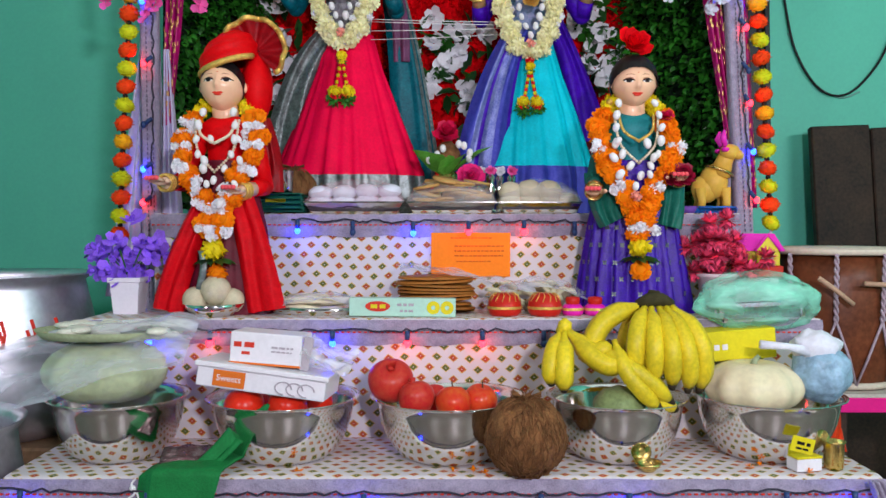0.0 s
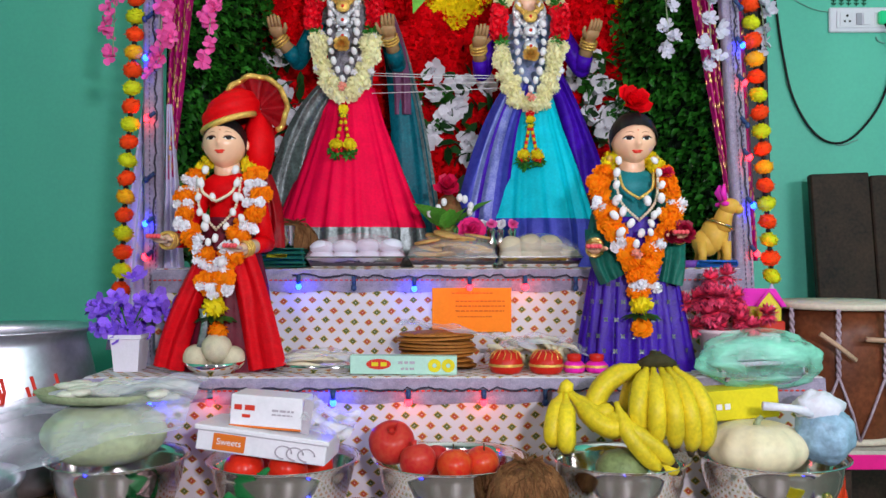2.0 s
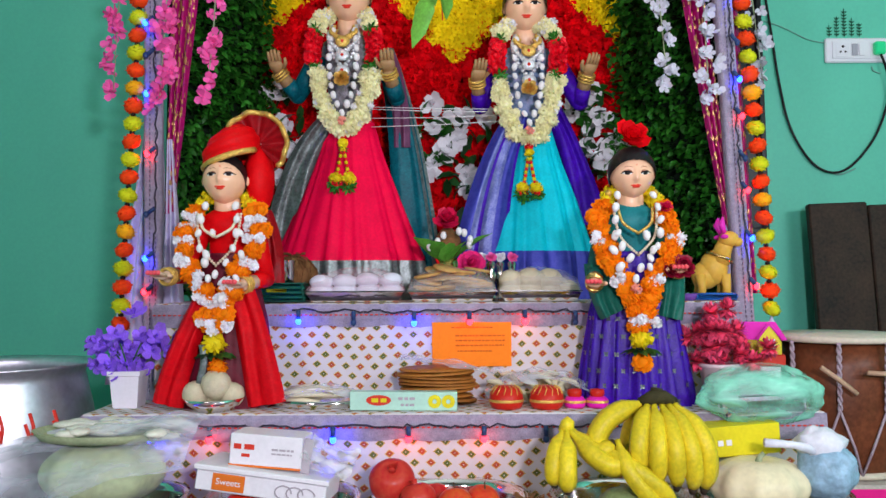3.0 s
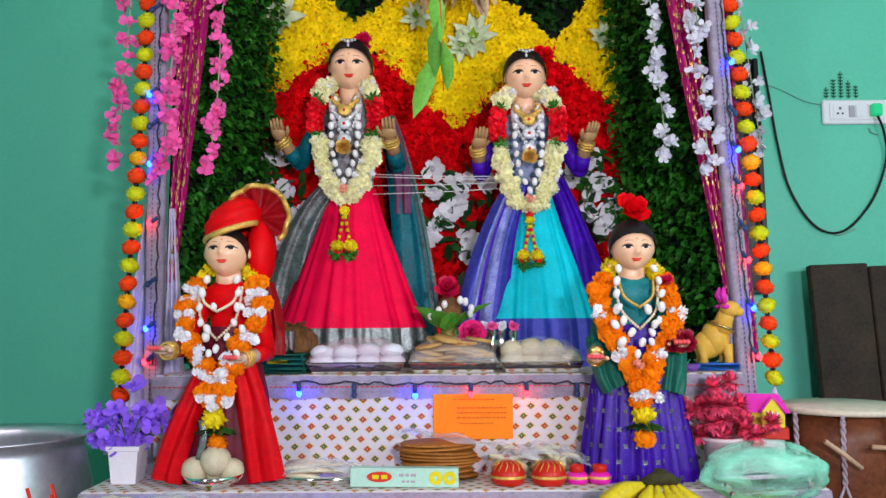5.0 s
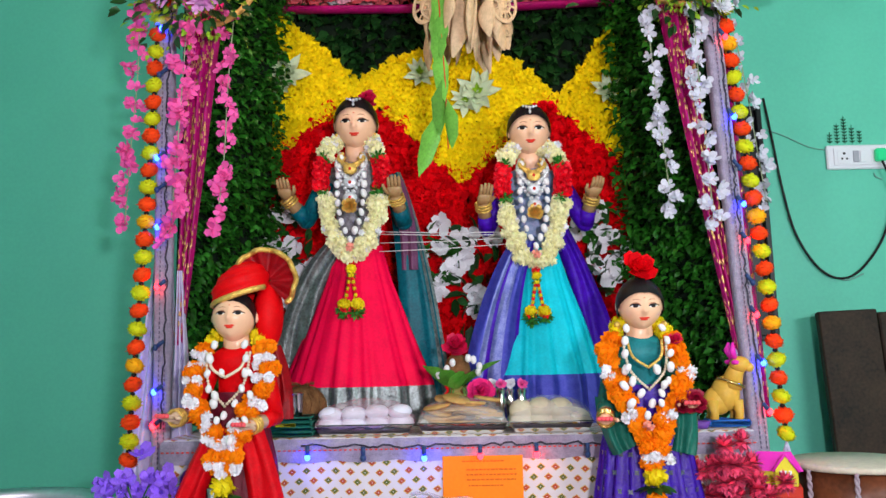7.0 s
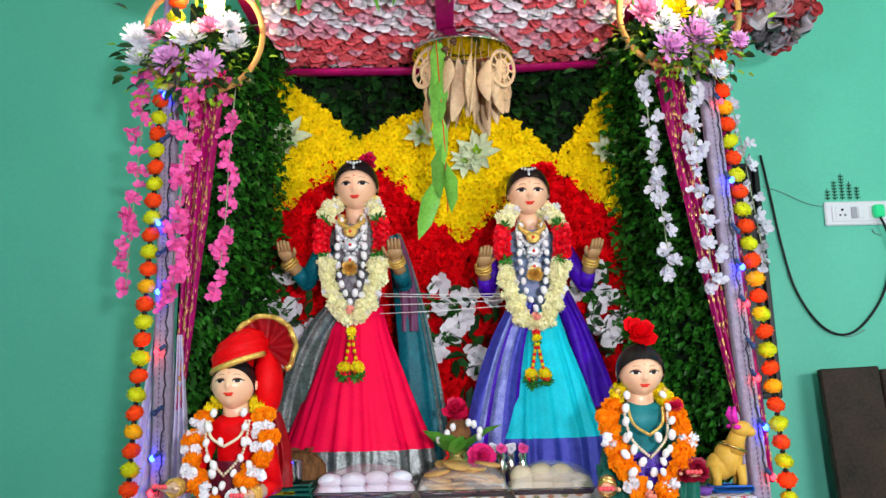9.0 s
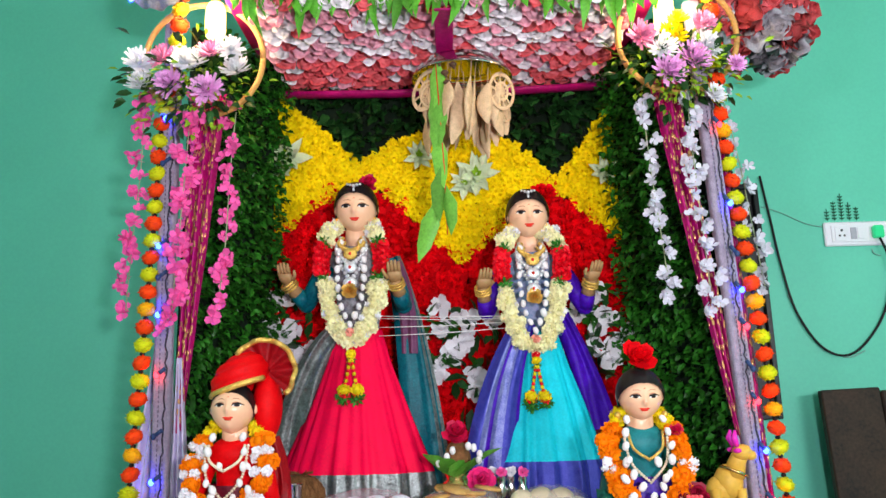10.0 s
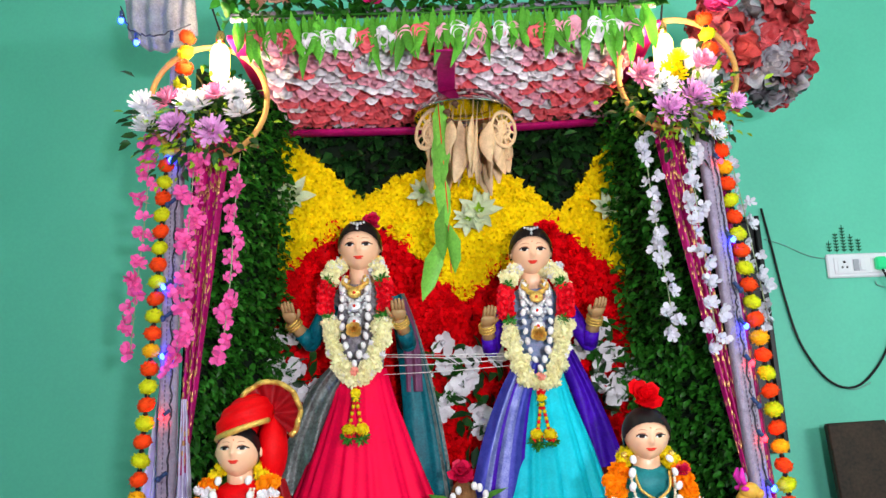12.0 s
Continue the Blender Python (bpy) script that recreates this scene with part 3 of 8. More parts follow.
tones = [mat("rosette_white", (0.93, 0.90, 0.93), 0.35, vary=0.08, scale=40, through_light=0.15),
         mat("rosette_pink", (0.98, 0.46, 0.56), 0.4, vary=0.15, scale=40, through_light=0.15),
         mat("rosette_coral", (0.98, 0.17, 0.19), 0.4, vary=0.15, scale=40, through_light=0.15),
         # Two darker tones carry the shade over the hanging wing in their colour.
         mat("rosette_shade_grey", (0.34, 0.33, 0.37), 0.45, vary=0.3, scale=40),
         mat("rosette_shade_coral", (0.48, 0.055, 0.06), 0.45, vary=0.3, scale=40)]
rosettes = []


def frill(R, seed):
    """A satin rosette: one ruffled strip wound in three rings, opening downwards."""
    rng = random.Random(seed)
    prof = ((0.02, 0.0), (0.26, 0.10), (0.46, 0.80), (0.52, 0.10), (0.78, 0.72), (0.80, 0.0), (1.08, 0.42))
    ph = [rng.uniform(0, 6.28) for _ in prof]
    waves = [3, 3, 4, 4, 5, 5, 6]

    def skin(u, v):
        k = min(len(prof) - 1, int(round(v * (len(prof) - 1))))
        r, z = prof[k]
        a = u * 2 * math.pi
        w = math.sin(a * waves[k] + ph[k]) + 0.6 * math.sin(a * 3 + ph[0] + k)
        q = R * r * (1 + 0.10 * math.sin(a * (waves[k] - 2) + ph[k] * 2))
        return (q * math.cos(a), q * math.sin(a), -R * (z + 0.19 * w * r))
    return Geo().grid(skin, 44, len(prof), 0, wrap=True)


for k, tone in enumerate(tones):
    for s in range(2):
        rosettes.append(mesh_of("rosette", frill(0.031, 100 + 7 * k + s), [tone]))
rng = random.Random(5)
row = 0
y = -0.34
while y < 0.31:
    x = -0.52 + (row % 2) * 0.027
    while x < 0.53:
        kk = rng.choice((0, 1, 2, 2, 2) if y > 0.05 else (0, 0, 1, 1, 2))
        part("rosette", rosettes[kk * 2 + rng.randrange(2)], None, canopy,
             at=Matrix.Translation((x + rng.uniform(-0.008, 0.008), y + rng.uniform(-0.008, 0.008), rng.uniform(-0.006, 0.006))) @ pose(0, 0, 0, rng.uniform(-72, -42), rng.uniform(-20, 20), rng.uniform(-25, 25)))
        x += 0.0515
    y += 0.044
    row += 1
part("edge_band", Geo().tube([(-0.57, 0.24, -0.055), (-0.2, 0.24, -0.060), (0.2, 0.24, -0.062), (0.56, 0.24, -0.050)], 0.026, 10, flat=0.45), [MAGENTA], canopy, "magenta brocade band")
part("centre_band", Geo().box((-0.022, -0.35, -0.052), (0.030, 0.28, -0.046), 0.002), [MAGENTA], canopy, "magenta brocade band", smooth=False)


# ---- statues ----
def statue(name, at, label, skirt, pleats, shoulder, arms, head, mats, extras):
    """One doll in one mesh: skirt rings (z, rx, ry, dy), torso, arms, head. mats: skirt, hem, blouse, sleeve, skin, hair ..."""
    g = Geo()
    n = 120

    def body(u, v):
        a = u * 2 * math.pi
        q = v * (len(skirt) - 1)
        i = min(int(q), len(skirt) - 2)
        z, rx, ry, dy = (between(p, r, q - i) for p, r in zip(skirt[i], skirt[i + 1]))
        k = 1 + pleats * (1 - v) ** 0.7 * (math.sin(a * 17 + 2 * math.sin(a * 3)) * 0.8 + 0.5 * math.sin(a * 31 + 1 + v * 2) + 0.9 * noise.noise(Vector((math.cos(a) * 3, math.sin(a) * 3, v * 2))))
        fold = 0.20 * math.exp(-((a - 1.5 * math.pi - 0.06) / 0.05) ** 2) * (1 - v) ** 1.3 * extras.get("centre", 0.0)
        tubes = extras.get("tubes", 0.0) * (abs(math.sin(a * 9 + 0.6)) - 0.85) * (1 - v) ** 1.2
        k += tubes - fold
        return (rx * k * math.cos(a), dy + ry * k * math.sin(a), z)

    rows = 48
    hem = extras.get("hem", 0.06)
    top = skirt[-1][0]
    vs = [tuple(body(i / n, j / (rows - 1))) for j in range(rows) for i in range(n)]
    for j in range(rows - 1):
        quad = [(j * n + i, j * n + (i + 1) % n, (j + 1) * n + (i + 1) % n, (j + 1) * n + i) for i in range(n)]
        g.f += quad
        zz = vs[j * n][2]
        g.m += [1 if zz < hem else 0] * n
    g.v += vs
    for k in range(extras.get("motifs", 0)):
        row_, col_ = divmod(k, 26)
        u = (col_ + 0.5 * (row_ % 2)) / 26
        p0 = Vector(body(u, 0.04 + row_ * 0.085))
        d = Vector((p0.x, p0.y * 2, 0)).normalized()
        Q = Matrix.Translation(p0 + d * 0.002) @ d.to_track_quat("Z", "Y").to_matrix().to_4x4()
        for j in range(4):
            g.petal(Q @ pose(0, 0, 0, 0, 0, 90 * j + 45), 0.0075, 0.0055, 11, 0.05, False)
    # torso
    sx, sy, sz = shoulder
    g.lathe([(sx * 0.62, top - 0.02), (sx * 0.66, top + 0.03), (sx * 0.8, top + (sz - top) * 0.5), (sx * 0.98, sz - 0.03), (sx * 0.9, sz), (sx * 0.5, sz + 0.018), (0.0, sz + 0.022)],
            28, 2, sy=0.62, M=Matrix.Translation((0, sy, 0)))
    for pts, r in arms:
        pts = [Vector(p) for p in pts]
        g.tube([pts[0], pts[0].lerp(pts[1], 0.5), pts[1]], [r * 1.15, r * 1.1, r], 12, 3)
        g.ball(tuple(pts[1]), r, 10, 3)
        g.tube([pts[1], pts[1].lerp(pts[2], 0.5)], [r, r * 0.85], 12, 3)
        sk = extras.get("arm", 4)
        g.tube([pts[1].lerp(pts[2], 0.45), pts[2]], [r * 0.8, r * 0.62], 12, sk)
        d = (pts[2] - pts[1]).normalized()
        wrist = pts[1].lerp(pts[2], 0.78)
        s = d.cross(Vector((0, 0, 1))).normalized()
        u = s.cross(d)
        for j in range(3):
            g.tube([wrist + d * j * 0.009 + (s * math.cos(a) + u * math.sin(a)) * r * 0.86 for a in (x * math.pi / 6 for x in range(13))], 0.0035, 6, 5)
        palm_dir = Vector(extras.get("palm", (0, -0.75, 0.5))).normalized()
        pd = (d * 0.35 + palm_dir).normalized()
        ps = pd.cross(Vector((0, 0, 1))).normalized()
        pu = ps.cross(pd)
        k = r / 0.027
        g.tube([pts[2] - pd * 0.006, pts[2] + pd * 0.018 * k, pts[2] + pd * 0.036 * k], [0.015 * k, 0.023 * k, 0.021 * k], 12, sk, flat=0.45)
        for fz in range(4):
            o = pts[2] + pd * 0.032 * k + ps * (fz - 1.5) * 0.0105 * k
            g.tube([o, o + pd * 0.02 * k + pu * 0.003, o + pd * (0.040 - abs(fz - 1.4) * 0.005) * k + pu * 0.008 * k], [0.0058 * k, 0.0054 * k, 0.0036 * k], 7, sk)
        o = pts[2] + pd * 0.010 * k + ps * 0.020 * k * (1 if pts[2].x > 0 else -1)
        if extras.get("tips"):
            for fz in range(4):
                tip = pts[2] + pd * 0.066 * k + ps * (fz - 1.5) * 0.0105 * k + pu * 0.006 * k
                g.ball(tuple(tip), (0.0072 * k, 0.0085 * k, 0.0068 * k), 8, extras["tips"])
        g.tube([o, o + pd * 0.02 * k + ps * 0.012 * k * (1 if pts[2].x > 0 else -1), o + pd * 0.034 * k + ps * 0.014 * k * (1 if pts[2].x > 0 else -1)], [0.007 * k, 0.006 * k, 0.004 * k], 7, sk)
    # neck and head, the face turned up a little
    hx, hy, hz, hw, hh = head
    g.tube([(hx * 0.5, sy + 0.006, sz - 0.012), (hx, hy + 0.016, hz - hh * 0.45)], [hw * 0.66, hw * 0.56], 18, 4)
    H = Matrix.Translation((hx, hy, hz)) @ pose(0, 0, 0, -extras.get("up", -5), 0, extras.get("turn", 0))

    def surface(x, z):
        """Depth of the face's front at x, z in head units."""
        low = max(0.0, -z)
        w = 1 - 0.30 * low ** 2.4
        q = max(0.02, 1 - (x / w) ** 2 - z * z)
        return -1.08 * math.sqrt(q) * (1 - 0.10 * low ** 2)

    def face(u, v):
        a, p = u * 2 * math.pi, v * math.pi
        d = Vector((math.sin(p) * math.cos(a), math.sin(p) * math.sin(a), -math.cos(p)))
        low = max(0, -d.z)
        w = 1 - 0.30 * low ** 2.4
        front = max(0, -d.y)
        y = d.y * 1.08 * (1 - 0.10 * low ** 2)
        nose = (math.exp(-(d.x / 0.10) ** 2) * math.exp(-((d.z + 0.20) / 0.13) ** 2) * 0.26 + math.exp(-(d.x / 0.07) ** 2) * math.exp(-((d.z - 0.02) / 0.20) ** 2) * 0.09) * front ** 4
        chin = math.exp(-(d.x / 0.22) ** 2) * math.exp(-((d.z + 0.82) / 0.14) ** 2) * front * 0.12
        cheek = sum(math.exp(-((d.x - s * 0.50) / 0.24) ** 2) for s in (-1, 1)) * math.exp(-((d.z + 0.25) / 0.25) ** 2) * front * 0.05
        socket = sum(math.exp(-((d.x - s * 0.36) / 0.20) ** 2) for s in (-1, 1)) * math.exp(-((d.z - 0.10) / 0.12) ** 2) * front ** 2 * 0.07
        return (d.x * hw * w, (y - nose - chin - cheek + socket) * hw, d.z * hh)

    g.grid(face, 72, 48, 4, wrap=True, M=H)
    cap = extras.get("hair", 1.13)
    if cap:
        turn = Vector((0, 0.72, 0.69)).to_track_quat("Z", "Y").to_matrix()

        def hair(u, v):
            a, p = u * 2 * math.pi, v * 1.84
            d = turn @ Vector((math.sin(p) * math.cos(a), math.sin(p) * math.sin(a), math.cos(p)))
            k = cap - 0.04 * v + 0.010 * math.sin(a * 23) * v
            part_line = 0.05 * math.exp(-(d.x / 0.1) ** 2) * (d.y < 0)
            return (d.x * hw * k, d.y * hw * 1.12 * k, d.z * hh * (k - part_line))
        g.grid(hair, 60, 22, 6, wrap=True, M=H)
        g.ball((0, hw * 0.60, -hh * 0.15), (hw * 0.90, hw * 0.6, hh * 0.70), 16, 6, H)
    for s in (-1, 1):
        T = H @ Matrix.Translation((s * hw * 0.38, (surface(0.38, -0.02) + 0.075) * hw, -hh * 0.02)) @ pose(0, 0, 0, 0, s * -4, s * 23) @ Matrix.Diagonal((1.10, 1.0, 1.42, 1))
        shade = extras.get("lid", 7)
        g.ball((0, hw * 0.012, hh * 0.030), (hw * 0.29, hw * 0.06, hh * 0.110), 14, shade, T)
        g.ball((0, 0, 0), (hw * 0.25, hw * 0.07, hh * 0.074), 14, 7, T)
        g.ball((0, -hw * 0.036, hh * 0.008), (hw * 0.135, hw * 0.042, hh * 0.078), 12, 6, T)
        g.tube([(-hw * 0.27, 0.0, -hh * 0.004), (-hw * 0.13, -hw * 0.058, hh * 0.062), (hw * 0.06, -hw * 0.066, hh * 0.074), (hw * 0.31, 0.005 * hw, hh * 0.020)], [hh * 0.012, hh * 0.024, hh * 0.026, hh * 0.012], 6, 6, T)
        g.tube([(-hw * 0.25, 0.0, -hh * 0.008), (0, -hw * 0.052, -hh * 0.070), (hw * 0.27, 0.0, 0.0)], hh * 0.009, 5, 6, T)
        g.tube([Vector((hw * x, (surface(x, z) + 0.018) * hw, hh * z)) for x, z in ((s * 0.13, 0.215), (s * 0.28, 0.275), (s * 0.46, 0.265), (s * 0.68, 0.16))], [hh * 0.010, hh * 0.022, hh * 0.020, hh * 0.007], 5, shade if shade != 7 else 6, H)
        g.ball((s * hw * 1.0, hw * 0.10, -hh * 0.05), (hw * 0.11, hw * 0.17, hh * 0.20), 10, 4, H)
        g.ball((s * hw * 0.085, (surface(0.08, -0.47) + 0.035) * hw, -hh * 0.455), (hw * 0.165, hw * 0.085, hh * 0.046), 12, 8, H)
    g.ball((0, (surface(0, -0.53) + 0.035) * hw, -hh * 0.515), (hw * 0.185, hw * 0.095, hh * 0.056), 12, 8, H)
    g.ball((0, surface(0, 0.33) * hw, hh * 0.33), (hw * 0.035, hw * 0.02, hh * 0.03), 8, 8, H)
    for kind, *rest in extras.get("add", []):
        rest[0](g)
    ob = part(name, g, mats)
    ob.matrix_basis = Matrix.Translation(at)
    return tagged(ob, label, "statue")


def sash(a, b, c, width, mi, thick=0.012, n=16, bands=()):
    """A pleated band of cloth through three points."""
    def put(g):
        A, B, C = Vector(a), Vector(b), Vector(c)

        def skin(u, v):
            p = A.lerp(B, v).lerp(B.lerp(C, v), v)
            d = ((B - A).lerp(C - B, v)).normalized()
            s = d.cross(Vector((0, -1, 0))).normalized()
            w = between(width[0], width[1], v)
            return p + s * (u - 0.5) * w + Vector((0, -0.007 * math.sin(u * 9 + 2 * noise.noise(Vector((u * 2, v * 1.5, width[0] * 40)))) - 0.006 * noise.noise(Vector((u * 5, v * 2, width[1] * 50))) - 0.014 * math.sin(u * math.pi), 0))
        first = len(g.m)
        g.grid(skin, 26, n, mi)
        if bands:
            for q in range((n - 1) * 25):
                u = (q % 25) / 25
                g.m[first + q] = next((m for lim, m in bands if u < lim), mi)
        g.grid(lambda u, v: skin(1 - u, v) + Vector((0, thick, 0)), 26, n, mi)
    return ("sash", put)


G_MATS = [PINKSILK, SILVERBORDER, GREYBODICE, TEALSILK, SKIN, GOLD, HAIR, EYEWHITE, LIP, TEALSILK, SILVERBORDER, OLIVESKIN, LIDSHADE, PLUM]
statue("statue", (-0.27, 2.50, TOP3), "standing goddess statue in a pink silk skirt with a silver hem", 
       [(0.0, 0.215, 0.11, -0.02), (0.12, 0.205, 0.105, -0.02), (0.28, 0.145, 0.085, -0.01), (0.42, 0.095, 0.068, 0.0), (0.52, 0.068, 0.055, 0.0)],
       0.075, (0.092, 0.01, 0.76),
       [([(-0.095, 0.0, 0.715), (-0.155, -0.01, 0.60), (-0.205, -0.055, 0.66)], 0.026), ([(0.095, 0.0, 0.715), (0.135, -0.02, 0.59), (0.115, -0.085, 0.655)], 0.026)],
       (-0.005, -0.02, 0.886, 0.0615, 0.075), G_MATS,
       {"hem": 0.110, "arm": 11, "lid": 12, "centre": 1.0, "palm": (0.0, -0.55, 0.55),
        "add": [sash((0.10, 0.02, 0.74), (0.17, 0.05, 0.5), (0.20, 0.03, 0.02), (0.05, 0.15), 9, bands=((0.06, 10), (0.12, 9), (0.20, 10))),
                sash((0.105, -0.02, 0.715), (0.150, 0.02, 0.62), (0.150, 0.03, 0.45), (0.05, 0.05), 13),
                sash((-0.06, -0.03, 0.52), (-0.17, 0.0, 0.42), (-0.19, 0.02, 0.16), (0.06, 0.14), 10)]})
T_MATS = [TURQSILK, BLUEBROC, LILACBODICE, VIOLETSILK, SKIN, GOLD, HAIR, EYEWHITE, LIP, BLUEBROC, VIOLETSILK, OLIVESKIN, LIDSHADE, LILACBROC]
statue("statue", (0.25, 2.50, TOP3), "standing goddess statue in turquoise silk with a blue brocade sash",
       [(0.0, 0.185, 0.11, -0.02), (0.12, 0.18, 0.105, -0.02), (0.28, 0.135, 0.085, -0.01), (0.40, 0.095, 0.068, 0.0), (0.50, 0.068, 0.055, 0.0)],
       0.075, (0.088, 0.01, 0.73),
       [([(-0.092, 0.0, 0.68), (-0.14, -0.02, 0.565), (-0.152, -0.07, 0.63)], 0.026), ([(0.092, 0.0, 0.68), (0.15, -0.02, 0.575), (0.165, -0.07, 0.645)], 0.026)],
       (-0.008, -0.02, 0.854, 0.0605, 0.073), T_MATS,
       {"hem": 0.125, "arm": 11, "lid": 12, "palm": (0.25, -0.55, 0.50),
        "add": [sash((-0.03, -0.075, 0.53), (-0.12, -0.09, 0.38), (-0.15, -0.085, 0.08), (0.06, 0.16), 9, bands=((0.08, 10), (0.30, 9), (0.56, 13), (0.64, 10), (0.74, 13))),
                sash((0.06, 0.03, 0.60), (0.15, 0.02, 0.42), (0.19, 0.01, 0.22), (0.05, 0.09), 10)]})


def turban(g):
    """Wrapped red turban with a pleated fan and gold braid."""
    def wrap(u, v):
        a, p = u * 2 * math.pi, (0.36 + 0.64 * v) * math.pi
        k = 1 + 0.03 * math.sin(v * 26 + math.sin(a) * 2)
        d = Vector((math.sin(p) * math.cos(a), math.sin(p) * math.sin(a), -math.cos(p)))
        return (d.x * 0.068 * k + 0.005, 0.006 + d.y * 0.067 * k, 0.606 + d.z * 0.060 * k - 0.05 * max(0, d.y) * (d.z < 0) + 0.022 * d.x)
    g.grid(wrap, 48, 26, 9, wrap=True)

    def side(u, v):
        a, p = u * 2 * math.pi, v * math.pi
        return (0.068 + 0.036 * math.sin(p) * math.cos(a), 0.03 + 0.045 * math.sin(p) * math.sin(a), 0.540 - 0.085 * math.cos(p))
    g.grid(side, 24, 18, 9, wrap=True)

    def fan(u, v):
        a = radians(between(-45, 165, u))
        r = between(0.01, 0.075, v)
        return (0.066 + r * math.cos(a), 0.01 - 0.02 * v + 0.010 * math.sin(u * 34) * v, 0.622 + r * math.sin(a) * 1.0)
    g.grid(fan, 90, 10, 15)
    g.grid(lambda u, v: Vector(fan(1 - u, v)) + Vector((0, 0.006, 0)), 90, 10, 15)
    g.tube([Vector(fan(i / 40, 1.0)) for i in range(41)], 0.007, 6, 10)
    g.tube([Vector((0.005 + 0.064 * math.cos(a), 0.006 - 0.064 * math.sin(a), 0.586 + 0.022 * math.cos(a))) for a in (radians(x) for x in range(20, 196, 8))], 0.0080, 8, 10)


REDBROC = mat("red_brocade", (0.72, 0.004, 0.010), 0.45, spec=0.10, vary=0.3, scale=45, second=(0.50, 0.002, 0.006), bump=0.4)
CRIMSON = mat("crimson_silk", (0.30, 0.002, 0.006), 0.5, vary=0.4, scale=40)
B_MATS = [MAROON, MAROON, REDSILK, REDSILK, SKIN, GOLD, HAIR, EYEWHITE, LIP, REDSILK, GOLD, CREAMSKIN, LIDSHADE, BLUSH, REDBROC, CRIMSON]
statue("statue", (-0.515, 2.04, TOP2), "boy statue in red silk with a red turban edged in gold",
       [(0.0, 0.115, 0.075, -0.005), (0.08, 0.110, 0.072, -0.005), (0.2, 0.095, 0.065, 0), (0.30, 0.072, 0.055, 0.0), (0.36, 0.06, 0.05, 0.0)],
       0.03, (0.070, 0.005, 0.448),
       [([(-0.062, 0, 0.42), (-0.100, -0.01, 0.31), (-0.120, -0.085, 0.305)], 0.022), ([(0.062, 0, 0.42), (0.092, -0.01, 0.30), (0.055, -0.095, 0.285)], 0.022)],
       (-0.005, -0.012, 0.536, 0.0515, 0.060), B_MATS,
       {"hem": 0.02, "up": 7, "hair": 1.05, "arm": 11, "lid": 12, "tips": 13, "palm": (-0.25, -0.95, 0.12),
        "add": [("turban", turban), sash((-0.020, -0.062, 0.285), (-0.085, -0.090, 0.16), (-0.118, -0.075, 0.012), (0.050, 0.070), 14),
                sash((0.040, -0.062, 0.285), (0.085, -0.090, 0.16), (0.108, -0.075, 0.012), (0.060, 0.088), 14),
                sash((0.070, 0.04, 0.46), (0.098, 0.05, 0.38), (0.095, 0.05, 0.29), (0.05, 0.06), 15)]})
P_MATS = [mat("violet_brocade", (0.055, 0.008, 0.40), 0.36, vary=0.5, scale=30, second=(0.030, 0.005, 0.20), bump=0.3), VIOLETSILK, mat("teal_blouse", (0.01, 0.20, 0.22), 0.5), GREENSILK, SKIN, BRASS, HAIR, EYEWHITE, LIP, GREENSILK, VIOLETSILK, SILVERBORDER, LIDSHADE, BLUSH]
statue("statue", (0.45, 2.04, TOP2), "girl statue in a violet brocade skirt and green blouse",
       [(0.0, 0.130, 0.088, -0.005), (0.10, 0.118, 0.08, -0.005), (0.22, 0.100, 0.07, 0), (0.30, 0.080, 0.06, 0.0), (0.36, 0.062, 0.05, 0.0)],
       0.07, (0.068, 0.005, 0.455),
       [([(-0.060, 0, 0.43), (-0.092, -0.02, 0.31), (-0.105, -0.085, 0.285)], 0.022), ([(0.060, 0, 0.43), (0.098, -0.02, 0.33), (0.088, -0.085, 0.315)], 0.022)],
       (0.0, -0.01, 0.545, 0.0520, 0.0595), P_MATS,
       {"hem": 0.022, "motifs": 208, "tubes": 0.38, "lid": 12, "tips": 13, "palm": (-0.2, -0.95, 0.12),
        "add": [sash((-0.085, -0.02, 0.33), (-0.088, -0.055, 0.27), (-0.060, -0.07, 0.215), (0.06, 0.06), 9, n=10),
                sash((0.085, -0.02, 0.34), (0.088, -0.05, 0.27), (0.072, -0.06, 0.205), (0.06, 0.06), 9, n=10)]})

# ---- flowers on the statues ----
def puff(R, petals=(10, 9, 8, 6), m=ORANGEP, seed=0, width=0.5, core=0.55, round_tip=True):
    """A full round flower head (marigold, chrysanthemum), petals all round a core."""
    rng = random.Random(seed)
    g = Geo().ball((0, 0, 0), R * core, 8, 0)
    for ring, count in enumerate(petals):
        lat = between(-50, 80, ring / (len(petals) - 1))
        for i in range(count):
            M = pose(0, 0, 0, 0, 0, 360 * (i + 0.5 * (ring % 2)) / count + rng.uniform(-9, 9)) @ pose(0, 0, 0, 0, -lat + rng.uniform(-10, 10), 0)
            g.petal(M @ pose(R * core * 0.6, 0, 0, rng.uniform(-30, 30), 0, 0), R * (1 - core * 0.6) * rng.uniform(0.85, 1.1), R * width, 0, 0.2, round_tip)
    return mesh_of("flower", g, [m])


MARI_O = [puff(0.022, (13, 14, 14, 12, 8, 4), ORANGEP, s, 0.42, 0.74) for s in (1, 2)]
MARI_Y = [puff(0.022, (13, 14, 14, 12, 8, 4), mat("marigold_yellow", (0.92, 0.76, 0.008), 0.6, vary=0.15, scale=60, per_island=0.15, through_light=0.25), s, 0.42, 0.74) for s in (3, 4)]
MUM_C = [puff(0.0235, (12, 13, 12, 10, 6), CREAMP, s, 0.40, 0.66) for s in (5, 6)]
